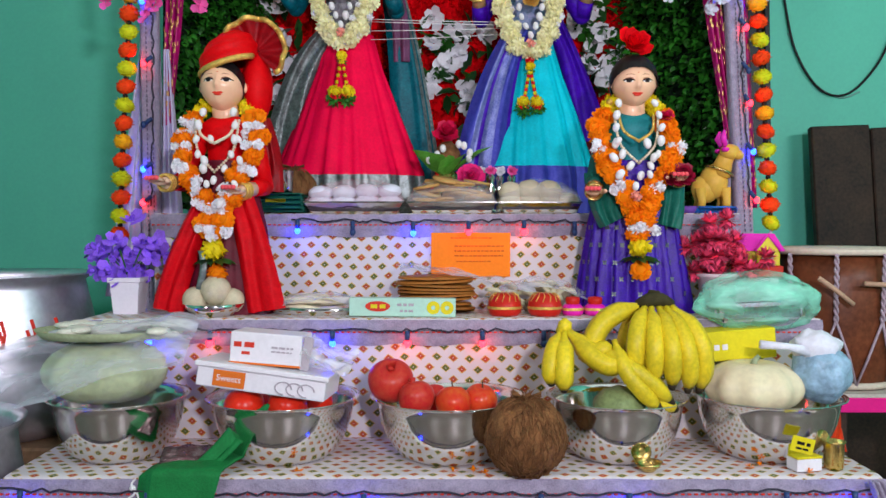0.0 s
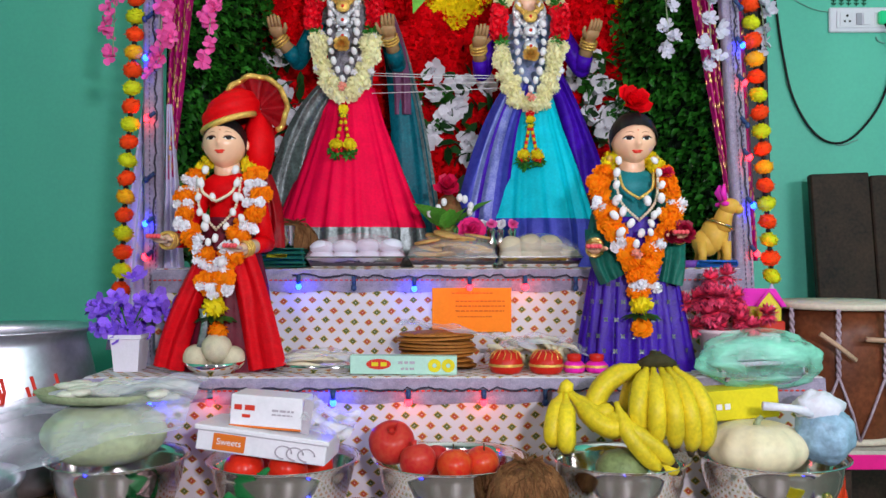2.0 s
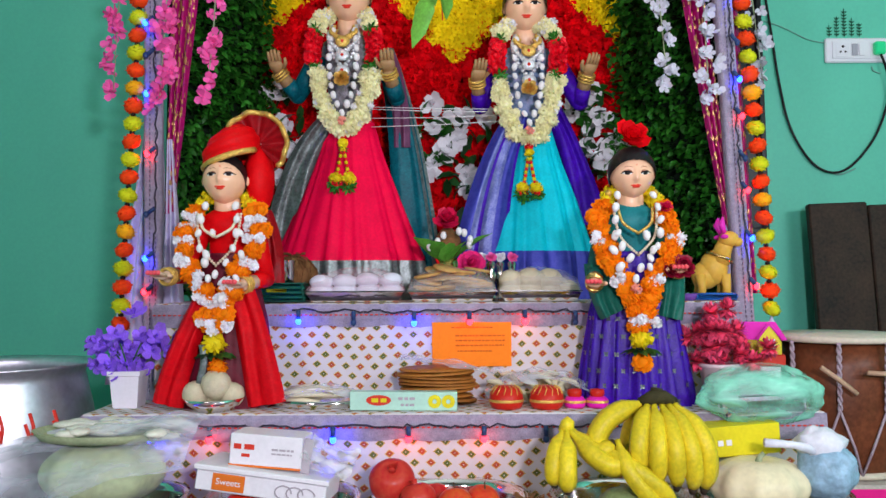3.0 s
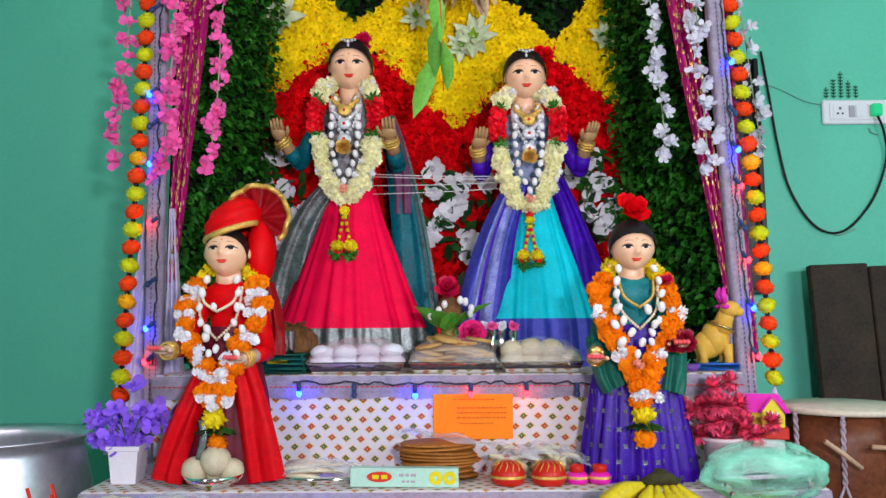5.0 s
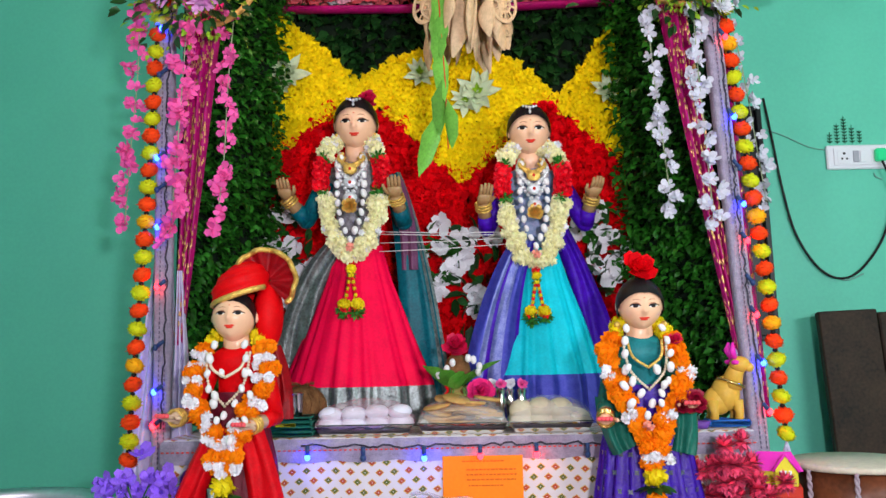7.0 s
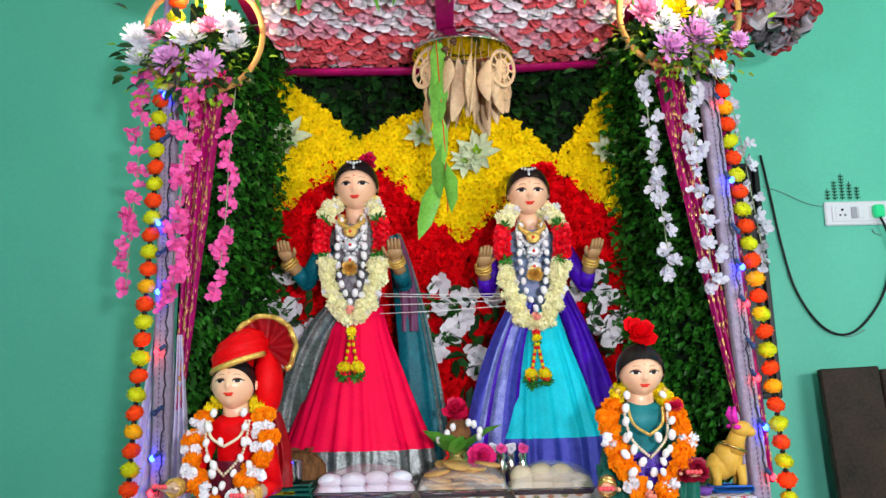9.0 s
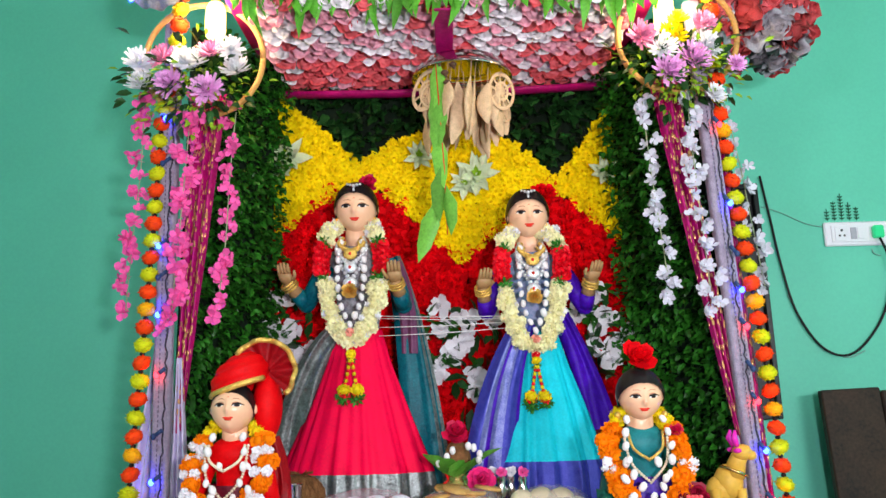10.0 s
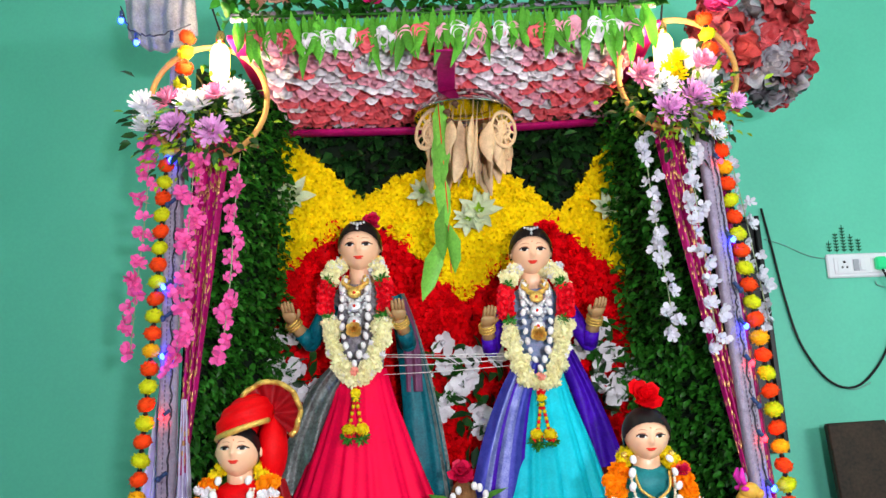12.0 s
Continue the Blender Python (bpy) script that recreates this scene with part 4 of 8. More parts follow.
MUM_W = [puff(0.015, (10, 11, 10, 7), WHITEP, s, 0.5, 0.62) for s in (7, 8)]
ROSE_R = [puff(0.020, (7, 7, 6, 5), mat("rose_red", (0.75, 0.004, 0.015), 0.5, vary=0.3, scale=60, per_island=0.25), s, 0.85, 0.6) for s in (9, 10)]
GREEN_TUFT = [puff(0.015, (6, 7, 6, 4), mat("tuft_green", (0.03, 0.20, 0.02), 0.5, vary=0.3, scale=60, per_island=0.3), s, 0.35, 0.3, False) for s in (11, 12)]
PINK_TUFT = [puff(0.014, (7, 7, 6, 4), mat("peach_petal", (0.85, 0.30, 0.22), 0.5, vary=0.2, scale=60), s, 0.6, 0.5) for s in (13, 14)]
bead_geo = Geo().ball((0, 0, 0), (0.0085, 0.008, 0.0115), 10, 0, None, 0.15, 3)
BEAD = mesh_of("cotton_bead", bead_geo, [PEARL])


def along(points, count):
    """Evenly spaced places on a smooth line through the points."""
    P = [Vector(p) for p in points]
    fine = []
    for i in range(len(P) - 1):
        a, b, c, d = P[max(i - 1, 0)], P[i], P[i + 1], P[min(i + 2, len(P) - 1)]
        for k in range(12):
            t = k / 12
            fine.append(0.5 * ((2 * b) + (c - a) * t + (2 * a - 5 * b + 4 * c - d) * t * t + (3 * b - a - 3 * c + d) * t ** 3))
    fine.append(P[-1])
    total = [0]
    for i in range(1, len(fine)):
        total.append(total[-1] + (fine[i] - fine[i - 1]).length)
    out, j = [], 0
    for k in range(count):
        s = total[-1] * k / max(1, count - 1)
        while j < len(fine) - 2 and total[j + 1] < s:
            j += 1
        span = total[j + 1] - total[j]
        out.append(fine[j].lerp(fine[j + 1], (s - total[j]) / span if span else 0))
    return out


def scatter_pose(p, rng, lo=0.85, hi=1.15):
    s = rng.uniform(lo, hi)
    return Matrix.Translation(p) @ pose(0, 0, 0, rng.uniform(40, 140), rng.uniform(-40, 40), rng.uniform(0, 360)) @ Matrix.Scale(s, 4)


def goddess_garland(origin, drop, half, seed, label):
    """Cream chrysanthemums with red roses and green tufts, and a tassel at the foot."""
    rng = random.Random(seed)
    ob = thing("flower_garland", origin, label, "garland", "goddess garlands")
    w = half
    pts = [(-0.046, 0.015, 0.030), (-0.072, -0.020, 0.000), (-w, -0.047, -0.055), (-w * 0.98, -0.045, -drop * 0.42), (-w * 0.80, -0.055, -drop * 0.72), (-w * 0.42, -0.06, -drop * 0.95), (0, -0.062, -drop)]
    line = along(pts, 24)
    for s in (1, -1):
        for i, p in enumerate(line):
            if s < 0 and i == 23:
                continue
            q = Vector((p.x * -s, p.y, p.z))
            kind = MUM_C if i < 5 or i > 11 else (GREEN_TUFT if i in (5, 11) else ROSE_R)
            if kind is ROSE_R:
                part("flower", ROSE_R[i % 2], None, ob, at=scatter_pose(q + Vector((0.014 * s, -0.008, 0.004)), rng, 0.9, 1.1))
            part("flower", kind[rng.randrange(2)], None, ob, at=scatter_pose(q + Vector((0, -0.012 if kind is GREEN_TUFT else 0, 0)), rng, 0.95, 1.2) @ Matrix.Scale(1.6 if kind is GREEN_TUFT else 1.0, 4))
            if kind is MUM_C:
                for _ in range(2):
                    off = Vector((rng.uniform(-0.02, 0.02), rng.uniform(-0.012, 0.006), rng.uniform(-0.016, 0.016)))
                    part("flower", (MUM_C if rng.random() < 0.6 else MUM_W)[rng.randrange(2)], None, ob, at=scatter_pose(q + off, rng, 0.7, 0.95))
                if i < 5:
                    part("flower", MUM_W[0], None, ob, at=scatter_pose(q + Vector((rng.uniform(-.02, .02), 0.01, 0.018)), rng, 1.0, 1.4))
    tz = -drop - 0.026
    part("flower", ROSE_R[0], None, ob, at=scatter_pose((0, -0.062, tz), rng, 0.6, 0.65))
    part("flower", MARI_Y[0], None, ob, at=scatter_pose((0, -0.064, tz - 0.016), rng, 0.7, 0.75))
    part("flower", GREEN_TUFT[0], None, ob, at=scatter_pose((0, -0.064, tz - 0.034), rng, 1.1, 1.2))
    tas = Geo()
    for s in (-1, 1):
        tas.tube([(0.003 * s, -0.066, tz - 0.03), (0.010 * s, -0.070, tz - 0.075), (0.018 * s, -0.075, tz - 0.115)], 0.004, 6, 0)
        for k in range(9):
            tas.ball((0.003 * s + 0.0017 * s * k, -0.067 - 0.001 * k, tz - 0.035 - 0.0095 * k), 0.0058, 6, k % 2)
    part("tassel_cord", tas, [MARI_Y[0].materials[0], ROSE_R[0].materials[0]], ob, "yellow and red beaded cords")
    for s in (-1, 1):
        part("flower", MARI_Y[1], None, ob, at=scatter_pose((0.019 * s, -0.076, tz - 0.118), rng, 0.85, 0.95))
        part("flower", ROSE_R[1], None, ob, at=scatter_pose((0.019 * s, -0.074, tz - 0.128), rng, 0.8, 0.85))
        part("flower", GREEN_TUFT[1], None, ob, at=scatter_pose((0.016 * s, -0.076, tz - 0.143), rng, 1.5, 1.7))
        part("flower", GREEN_TUFT[0], None, ob, at=scatter_pose((0.030 * s, -0.072, tz - 0.136), rng, 1.2, 1.4))
    return ob


def bead_string(origin, drop, half, count, seed, label, foot=True):
    rng = random.Random(seed)
    ob = thing("bead_necklace", origin, label, "necklace", "cotton bead strings")
    line = along([(-half * 0.8, 0.0, 0.0), (-half, -0.025, -drop * 0.35), (-half * 0.72, -0.04, -drop * 0.75), (0, -0.046, -drop)], count)
    for i, p in enumerate(line):
        for s in ((1, -1) if i < count - 1 else (1,)):
            part("bead", BEAD, None, ob, at=Matrix.Translation((p.x * s, p.y, p.z)) @ pose(0, 0, 0, rng.uniform(-25, 25), rng.uniform(-35, 35), rng.uniform(0, 90)) @ Matrix.Scale(rng.uniform(0.85, 1.15), 4))
    if foot:
        part("tuft", PINK_TUFT[0], None, ob, "peach coloured tuft", at=scatter_pose((0, -0.05, -drop - 0.022), rng, 0.9, 1.0))
    return ob


def jewel(origin, label, seed):
    """Necklaces of the goddess: silver chains, a pendant row and a gold rose."""
    ob = thing("jewellery_set", origin, label, "necklace", "goddess jewellery")
    for k, (h, d) in enumerate(((0.035, 0.045), (0.042, 0.085), (0.040, 0.13))):
        g = Geo()
        line = along([(-h * 0.8, 0.005, 0.0), (-h, -0.02, -d * 0.5), (0, -0.035 - 0.003 * k, -d)], 12)
        for p in line:
            for s in (1, -1):
                g.ball((p.x * s, p.y, p.z), 0.0066, 6, 0)
                g.ball((p.x * s * 0.72, p.y - 0.004, p.z - 0.012), 0.0048, 6, 0)
        part("chain", g, [SILVERJ if k else GOLD], ob)
        pen = Geo().ball((0, -0.043 - 0.003 * k, -d - 0.010), (0.021, 0.007, 0.017), 10, 0)
        pen.ball((0, -0.049 - 0.003 * k, -d - 0.010), (0.005, 0.004, 0.005), 8, 1)
        for s in (-1, 1):
            pen.ball((0.013 * s, -0.042, -d - 0.006), 0.006, 6, 0)
        part("pendant", pen, [SILVERJ if k else GOLD, LIP], ob)
    rose = Geo().bloom((0, -0.052, -0.165), (0, -1, 0.2), 0.026, (7, 6, 5, 3), 0, 0.9, seed, True, wild=0.15)
    part("gold_rose", rose, [GOLD], ob, "gilt rose brooch")
    return ob


for x, top, seed, tone in ((-0.283, 1.785, 31, "pink"), (0.243, 1.755, 32, "turquoise")):
    goddess_garland((x, 2.465, top), 0.315, 0.080, seed, "cream chrysanthemum garland with red roses over the %s goddess" % tone)
    bead_string((x, 2.425, top - 0.03), 0.245, 0.039, 10, seed + 5, "white cotton bead necklace on the %s goddess" % tone)
    jewel((x, 2.432, top - 0.015), "silver and gold necklaces on the %s goddess" % tone, seed + 9)


def child_garland(origin, seed, label, white_every):
    """Orange marigolds with white and yellow flowers, a yellow head and a leaf tuft at the foot."""
    rng = random.Random(seed)
    ob = thing("flower_garland", origin, label, "garland", "garlands of the child statues")
    line = along([(-0.046, 0.015, 0.050), (-0.070, -0.015, 0.012), (-0.084, -0.045, -0.045), (-0.074, -0.070, -0.100), (-0.042, -0.088, -0.150), (-0.020, -0.094, -0.200), (-0.014, -0.094, -0.255)], 14)
    for s in (1, -1):
        for i, p in enumerate(line):
            q = Vector((p.x * -s, p.y, p.z))
            white = i > 1 and i % white_every == 1
            if i < 2:
                part("flower", MARI_Y[i % 2], None, ob, at=scatter_pose(q, rng, 0.9, 1.1))
            elif not white:
                part("flower", MARI_O[rng.randrange(2)], None, ob, at=scatter_pose(q, rng, 1.0, 1.25))
                part("flower", MARI_O[rng.randrange(2)], None, ob, at=scatter_pose(q + Vector((rng.uniform(-0.018, 0.018), -0.006, rng.uniform(-0.008, 0.008))), rng, 0.8, 1.0))
            if white:
                part("flower", MARI_O[rng.randrange(2)], None, ob, at=scatter_pose(q + Vector((rng.uniform(-0.016, 0.016), 0.0, rng.uniform(-0.012, 0.012))), rng, 0.8, 1.0))
                for w in range(4):
                    part("flower", MUM_W[rng.randrange(2)], None, ob, at=scatter_pose(q + Vector((rng.uniform(-0.020, 0.020), rng.uniform(-0.020, -0.006), rng.uniform(-0.016, 0.016))), rng, 0.75, 1.0))
    part("flower", MARI_Y[0], None, ob, at=scatter_pose((0.0, -0.092, -0.292), rng, 1.3, 1.4))
    leaf = Geo()
    for k in range(7):
        leaf.leaf(Matrix.Translation((0, -0.088, -0.318)) @ pose(0, 0, 0, 20, 0, 180 + k * 30), 0.05, 0.022)
    part("leaves", leaf, [DARKLEAF], ob, "dark green leaf tuft")
    part("flower", MARI_O[0], None, ob, at=scatter_pose((0.004, -0.088, -0.345), rng, 1.1, 1.2))
    return ob


child_garland((-0.520, 2.035, 1.19), 41, "orange marigold garland with white flowers on the boy statue", 2)
child_garland((0.447, 2.035, 1.195), 42, "orange and yellow marigold garland on the girl statue", 4)
bead_string((-0.520, 1.985, 1.215), 0.16, 0.044, 6, 43, "white cotton beads over the boy statue", False)
bead_string((-0.500, 1.962, 1.15), 0.15, 0.040, 4, 44, "white cotton beads low on the boy statue", False)
bead_string((0.447, 1.980, 1.235), 0.17, 0.052, 7, 45, "white cotton beads over the girl statue", False)
bead_string((0.430, 1.955, 1.14), 0.10, 0.045, 4, 46, "white cotton beads low on the girl statue")


def pearl_strand(origin, drop, half, m, label):
    g = Geo()
    for p in along([(-half, 0.0, 0.0), (-half * 0.8, -0.02, -drop * 0.6), (0, -0.03, -drop)], 20):
        for s in (1, -1):
            g.ball((p.x * s, p.y, p.z), 0.0038, 6)
    ob = part("pearl_necklace", g, [m])
    ob.matrix_basis = Matrix.Translation(origin)
    return tagged(ob, label, "necklace")


IVORY = mat("ivory_bead", (0.80, 0.68, 0.50), 0.3, vary=0.1, scale=60)
pearl_strand((-0.522, 1.985, 1.195), 0.055, 0.042, IVORY, "short ivory bead necklace on the boy statue")
pearl_strand((-0.522, 1.985, 1.195), 0.12, 0.050, IVORY, "long ivory bead necklace on the boy statue")
pearl_strand((0.447, 1.985, 1.205), 0.06, 0.040, GOLD, "short gold bead necklace on the girl statue")
pearl_strand((0.447, 1.985, 1.205), 0.11, 0.050, IVORY, "long ivory bead necklace on the girl statue")

# head flowers and small head ornaments
def head_flower(c, R, m, label, seed, spread=1):
    g = Geo()
    rng = random.Random(seed)
    for k in range(spread):
        o = Vector((rng.uniform(-1, 1), rng.uniform(-0.3, 0.3), rng.uniform(-0.7, 0.7))) * R * 0.8 * (spread > 1)
        g.bloom(o, (rng.uniform(-0.5, 0.5), -1, 0.6), R, (9, 8, 6, 5), 0, 0.95, seed + k, True, wild=0.35)
    ob = part("head_flower", g, [m])
    ob.matrix_basis = Matrix.Translation(c)
    return tagged(ob, label, "flower")


head_flower((0.447, 2.025, 1.374), 0.046, RED, "large red flower on the girl statue's hair", 51)
head_flower((0.520, 2.00, 1.205), 0.020, ROSEP, "dark red rose beside the girl statue's ear", 52)
head_flower((-0.258, 2.52, 1.957), 0.026, ROSEP, "red rose on the pink goddess's hair", 53, 3)
head_flower((0.300, 2.56, 1.925), 0.026, RED, "red flowers behind the turquoise goddess's head", 54, 4)
head_flower((0.535, 1.935, 1.065), 0.026, mat("wine_petal", (0.30, 0.005, 0.03), 0.5, vary=0.4, scale=50), "wine red flower in the girl statue's hand", 55, 3)
for x, y, z in ((-0.276, 2.418, 1.926), (0.241, 2.418, 1.893)):
    g = Geo().ball((0, 0, 0), 0.006, 8).ball((0, -0.001, -0.012), (0.004, 0.004, 0.006), 8)
    for s in (-1, 1):
        g.ball((0.010 * s, 0, 0.003), 0.005, 8).ball((0.019 * s, 0.004, 0.006), 0.004, 8)
    ob = part("forehead_jewel", g, [SILVERJ])
    ob.matrix_basis = Matrix.Translation((x, y, z))
    tagged(ob, "silver stone forehead jewel of a goddess", "jewel")
for x, y, z, m, tone in ((-0.275, 2.475, 1.835, GOLD, "pink goddess"), (0.242, 2.475, 1.805, GOLD, "turquoise goddess"), (0.45, 2.03, 1.245, GOLD, "girl statue")):
    for s in (-1, 1):
        g = Geo().ball((0, 0, 0), 0.008, 8).ball((0, 0, -0.016), (0.010, 0.008, 0.010), 8).ball((0, 0, -0.030), 0.004, 6)
        ob = part("earring", g, [m])
        ob.matrix_basis = Matrix.Translation((x + s * 0.056, y, z))
        tagged(ob, "gold bell earring of the %s" % tone, "earring", "earrings")

thread = Geo()
for k, (z0, z1) in enumerate(((1.538, 1.530), (1.531, 1.522), (1.505, 1.512), (1.480, 1.495))):
    thread.tube([(-0.205, 2.44, z0), (-0.02, 2.43, (z0 + z1) / 2 - 0.004), (0.165, 2.44, z1)], 0.0011, 5)
tagged(part("ritual_thread", thread, [PEARL]), "thin white cotton threads tied between the two goddesses", "thread")

# white flowers and leaves low on the backdrop
def white_cluster(c, seed, label):
    rng = random.Random(seed)
    ob = thing("white_flower_cluster", c, label, "flowers", "white backdrop flowers")
    for k in range(5):
        o = Vector((rng.uniform(-0.06, 0.06), -0.03 + rng.uniform(-0.02, 0.01), rng.uniform(-0.06, 0.06)))
        g = Geo().bloom((0, 0, 0), (rng.uniform(-0.5, 0.5), -1, rng.uniform(-0.4, 0.5)), rng.uniform(0.036, 0.048), (5, 4), 0, 0.95, seed * 10 + k, True, wild=0.4)
        part("flower", g, [WHITEP], ob, at=Matrix.Translation(o))
    g = Geo()
    for k in range(18):
        M = Matrix.Translation((rng.uniform(-0.07, 0.07), rng.uniform(-0.030, -0.010), rng.uniform(-0.07, 0.07))) @ Vector((rng.uniform(-1, 1), -0.5, rng.uniform(-1, 1))).to_track_quat("X", "Z").to_matrix().to_4x4()
        g.leaf(M @ pose(0, 0, 0, rng.uniform(-60, 60), 0, 0), rng.uniform(0.05, 0.08), 0.028)
    part("leaves", g, [DARKLEAF if seed % 2 else HEDGE], ob, "green leaves between the flowers")
    return ob


for k, (x, z) in enumerate(((-0.01, 1.43), (0.075, 1.33), (-0.08, 1.53), (0.07, 1.50), (0.445, 1.58), (0.50, 1.50), (0.55, 1.44), (-0.50, 1.56), (-0.55, 1.48), (-0.47, 1.46), (-0.53, 1.32), (0.40, 1.43))):
    white_cluster((x, back_y(z) - 0.02, z), 60 + k, "white artificial flowers with dark leaves on the backdrop")


LILYM = [mat("lily_petal", (0.74, 0.80, 0.62), 0.5, vary=0.15, scale=40, second=(0.52, 0.66, 0.36)), LIMELEAF]
LILY_PETALS = [mesh_of("petal", Geo().grid(lambda u, v: (v, (u - 0.5) * 0.42 * math.sin(math.pi * min(0.985, max(0.04, v)) ** 0.8), 0.28 * v * v + 0.10 * (2 * u - 1) ** 2 * math.sin(v * 3.1)), 5, 8), [m]) for m in LILYM]


def lily(c, R, seed):
    rng = random.Random(seed)
    ob = thing("lily", c, "pale greenish white lily on the yellow band", "flower", "lilies")
    Q = Vector((0, -1, 0.1)).to_track_quat("Z", "Y").to_matrix().to_4x4()
    for ring, (count, size, tilt, kind) in enumerate(((7, 1.0, 8, 0), (6, 0.8, 28, 0), (4, 0.5, 50, 1))):
        for i in range(count):
            M = Q @ pose(0, 0, 0.004 * ring, 0, 0, 360 * (i + 0.5 * ring) / count + rng.uniform(-12, 12)) @ pose(0, 0, 0, rng.uniform(-18, 18), -tilt + rng.uniform(-8, 8), 0)
            part("petal", LILY_PETALS[kind], None, ob, at=M @ Matrix.Scale(R * size * rng.uniform(0.85, 1.1), 4))
    return ob


for k, (x, z) in enumerate(((-0.525, 2.095), (0.099, 2.02), (-0.088, 2.09), (0.525, 2.02), (-0.545, 2.06), (0.06, 1.99))):
    lily((x, back_y(z) - 0.05, z), 0.085 if k < 2 else 0.062, 80 + k)


# ---- hanging garlands beside the posts ----
POM = [puff(0.027, (14, 15, 15, 14, 11, 7), mat(nm, c, 0.8, vary=0.25, scale=80, per_island=0.25), s, 0.36, 0.86, False)
       for nm, c, s in (("pompom_orange", (0.92, 0.062, 0.003), 1), ("pompom_yellow", (0.60, 0.64, 0.006), 2), ("pompom_amber", (0.92, 0.42, 0.004), 3))]


def pompom_garland(points, label, seed, count):
    rng = random.Random(seed)
    line = along(points, count)
    ob = thing("pompom_garland", line[-1], label, "garland", "pompom garlands")
    base = line[-1]
    for i, p in enumerate(line):
        kind = 0 if i % 2 == 0 else (2 if rng.random() < 0.25 else 1)
        part("pompom", POM[kind], None, ob, at=Matrix.Translation(p - base) @ pose(0, 0, 0, rng.uniform(-30, 30), rng.uniform(-30, 30), rng.uniform(0, 360)) @ Matrix.Diagonal((1.06, 1.06, 0.82, 1)))
    g = Geo().tube([p - base for p in line], 0.003, 6, 0)
    for i in range(len(line) - 1):
        q = (line[i] + line[i + 1]) / 2 - base
        g.ball((q.x, q.y, q.z), (0.0075, 0.0075, 0.006), 8)
    part("cord", g, [HAIR], ob, "dark cord with beads")
    t = Geo()
    for k in range(12):
        a = k * 0.52
        t.tube([(0, 0, -0.018), (0.006 * math.cos(a), 0.006 * math.sin(a), -0.035), (0.011 * math.cos(a), 0.011 * math.sin(a), -0.062)], 0.0016, 4)
    part("tassel", t, [WHITE_SATIN], ob, "white thread tassel")
    return ob


pompom_garland([(-0.735, 2.20, 2.44), (-0.745, 2.20, 2.30), (-0.790, 2.24, 2.10), (-0.803, 2.24, 1.80), (-0.812, 2.22, 1.45), (-0.822, 2.20, 1.15), (-0.828, 2.19, 0.93)],
               "garland of orange and yellow pompoms hanging beside the post", 91, 33)
pompom_garland([(0.745, 2.20, 2.44), (0.755, 2.20, 2.28), (0.770, 2.25, 2.06), (0.803, 2.26, 1.75), (0.838, 2.26, 1.38), (0.855, 2.26, 1.12), (0.866, 2.26, 0.960)],
               "garland of orange and yellow pompoms hanging beside the leaning post", 92, 32)


def blossom_meshes(m, seed):
    out = []
    for k in range(3):
        g = Geo()
        rng = random.Random(seed + k)
        for j in range(2 + k % 2):
            o = Vector((rng.uniform(-0.012, 0.012), rng.uniform(-0.008, 0.008), rng.uniform(-0.014, 0.014)))
            g.bloom(o, (rng.uniform(-1, 1), -1, rng.uniform(-0.8, 0.4)), rng.uniform(0.018, 0.026), (4,), 0, 0.95, rng.random(), True, wild=0.5)
        out.append(mesh_of("blossom", g, [m]))
    return out


PINK_BLOOM, WHITE_BLOOM = blossom_meshes(PINKP, 300), blossom_meshes(mat("white_silk_petal", (0.66, 0.66, 0.74), 0.6, vary=0.1, scale=40, per_island=0.12, through_light=0.2), 310)
STEM = mat("pale_stem", (0.35, 0.42, 0.25), 0.6, vary=0.2)


def blossom_string(points, kinds, label, group, seed, count, wide):
    rng = random.Random(seed)
    line = along(points, count)
    base = line[0]
    ob = thing("blossom_string", base, label, "garland", group)
    part("stem", Geo().tube([p - base for p in line], 0.0016, 5), [STEM], ob)
    for i, p in enumerate(line):
        for _ in range(2 if rng.random() < 0.6 else 1):
            o = Vector((rng.uniform(-wide, wide), rng.uniform(-0.012, 0.012), rng.uniform(-0.014, 0.014)))
            part("blossom", kinds[rng.randrange(3)], None, ob, at=Matrix.Translation(p - base + o) @ pose(0, 0, 0, rng.uniform(-30, 30), rng.uniform(-180, 180), rng.uniform(-40, 40)) @ Matrix.Scale(rng.uniform(0.8, 1.15), 4))
    return ob


PG, WG = "pink blossom strings", "white blossom strings"
blossom_string([(-0.845, 2.24, 2.13), (-0.850, 2.25, 1.95), (-0.870, 2.26, 1.72), (-0.882, 2.27, 1.55)], PINK_BLOOM, "string of pink silk blossoms hanging outside the post", PG, 101, 15, 0.016)
blossom_string([(-0.700, 2.20, 2.12), (-0.708, 2.20, 1.95), (-0.722, 2.20, 1.72), (-0.735, 2.20, 1.51)], PINK_BLOOM, "full string of pink silk blossoms over the curtain", PG, 102, 22, 0.026)
blossom_string([(-0.585, 2.24, 2.10), (-0.598, 2.24, 1.92), (-0.606, 2.24, 1.72), (-0.625, 2.24, 1.53)], PINK_BLOOM, "string of pink silk blossoms before the green hedge", PG, 103, 15, 0.016)
blossom_string([(0.548, 2.22, 2.10), (0.558, 2.22, 1.92), (0.575, 2.22, 1.72), (0.590, 2.22, 1.54)], WHITE_BLOOM, "string of white silk blossoms before the green hedge", WG, 104, 15, 0.016)
blossom_string([(0.668, 2.20, 2.08), (0.672, 2.20, 1.92), (0.682, 2.20, 1.72), (0.692, 2.20, 1.51)], WHITE_BLOOM, "full string of white silk blossoms over the curtain", WG, 105, 20, 0.024)
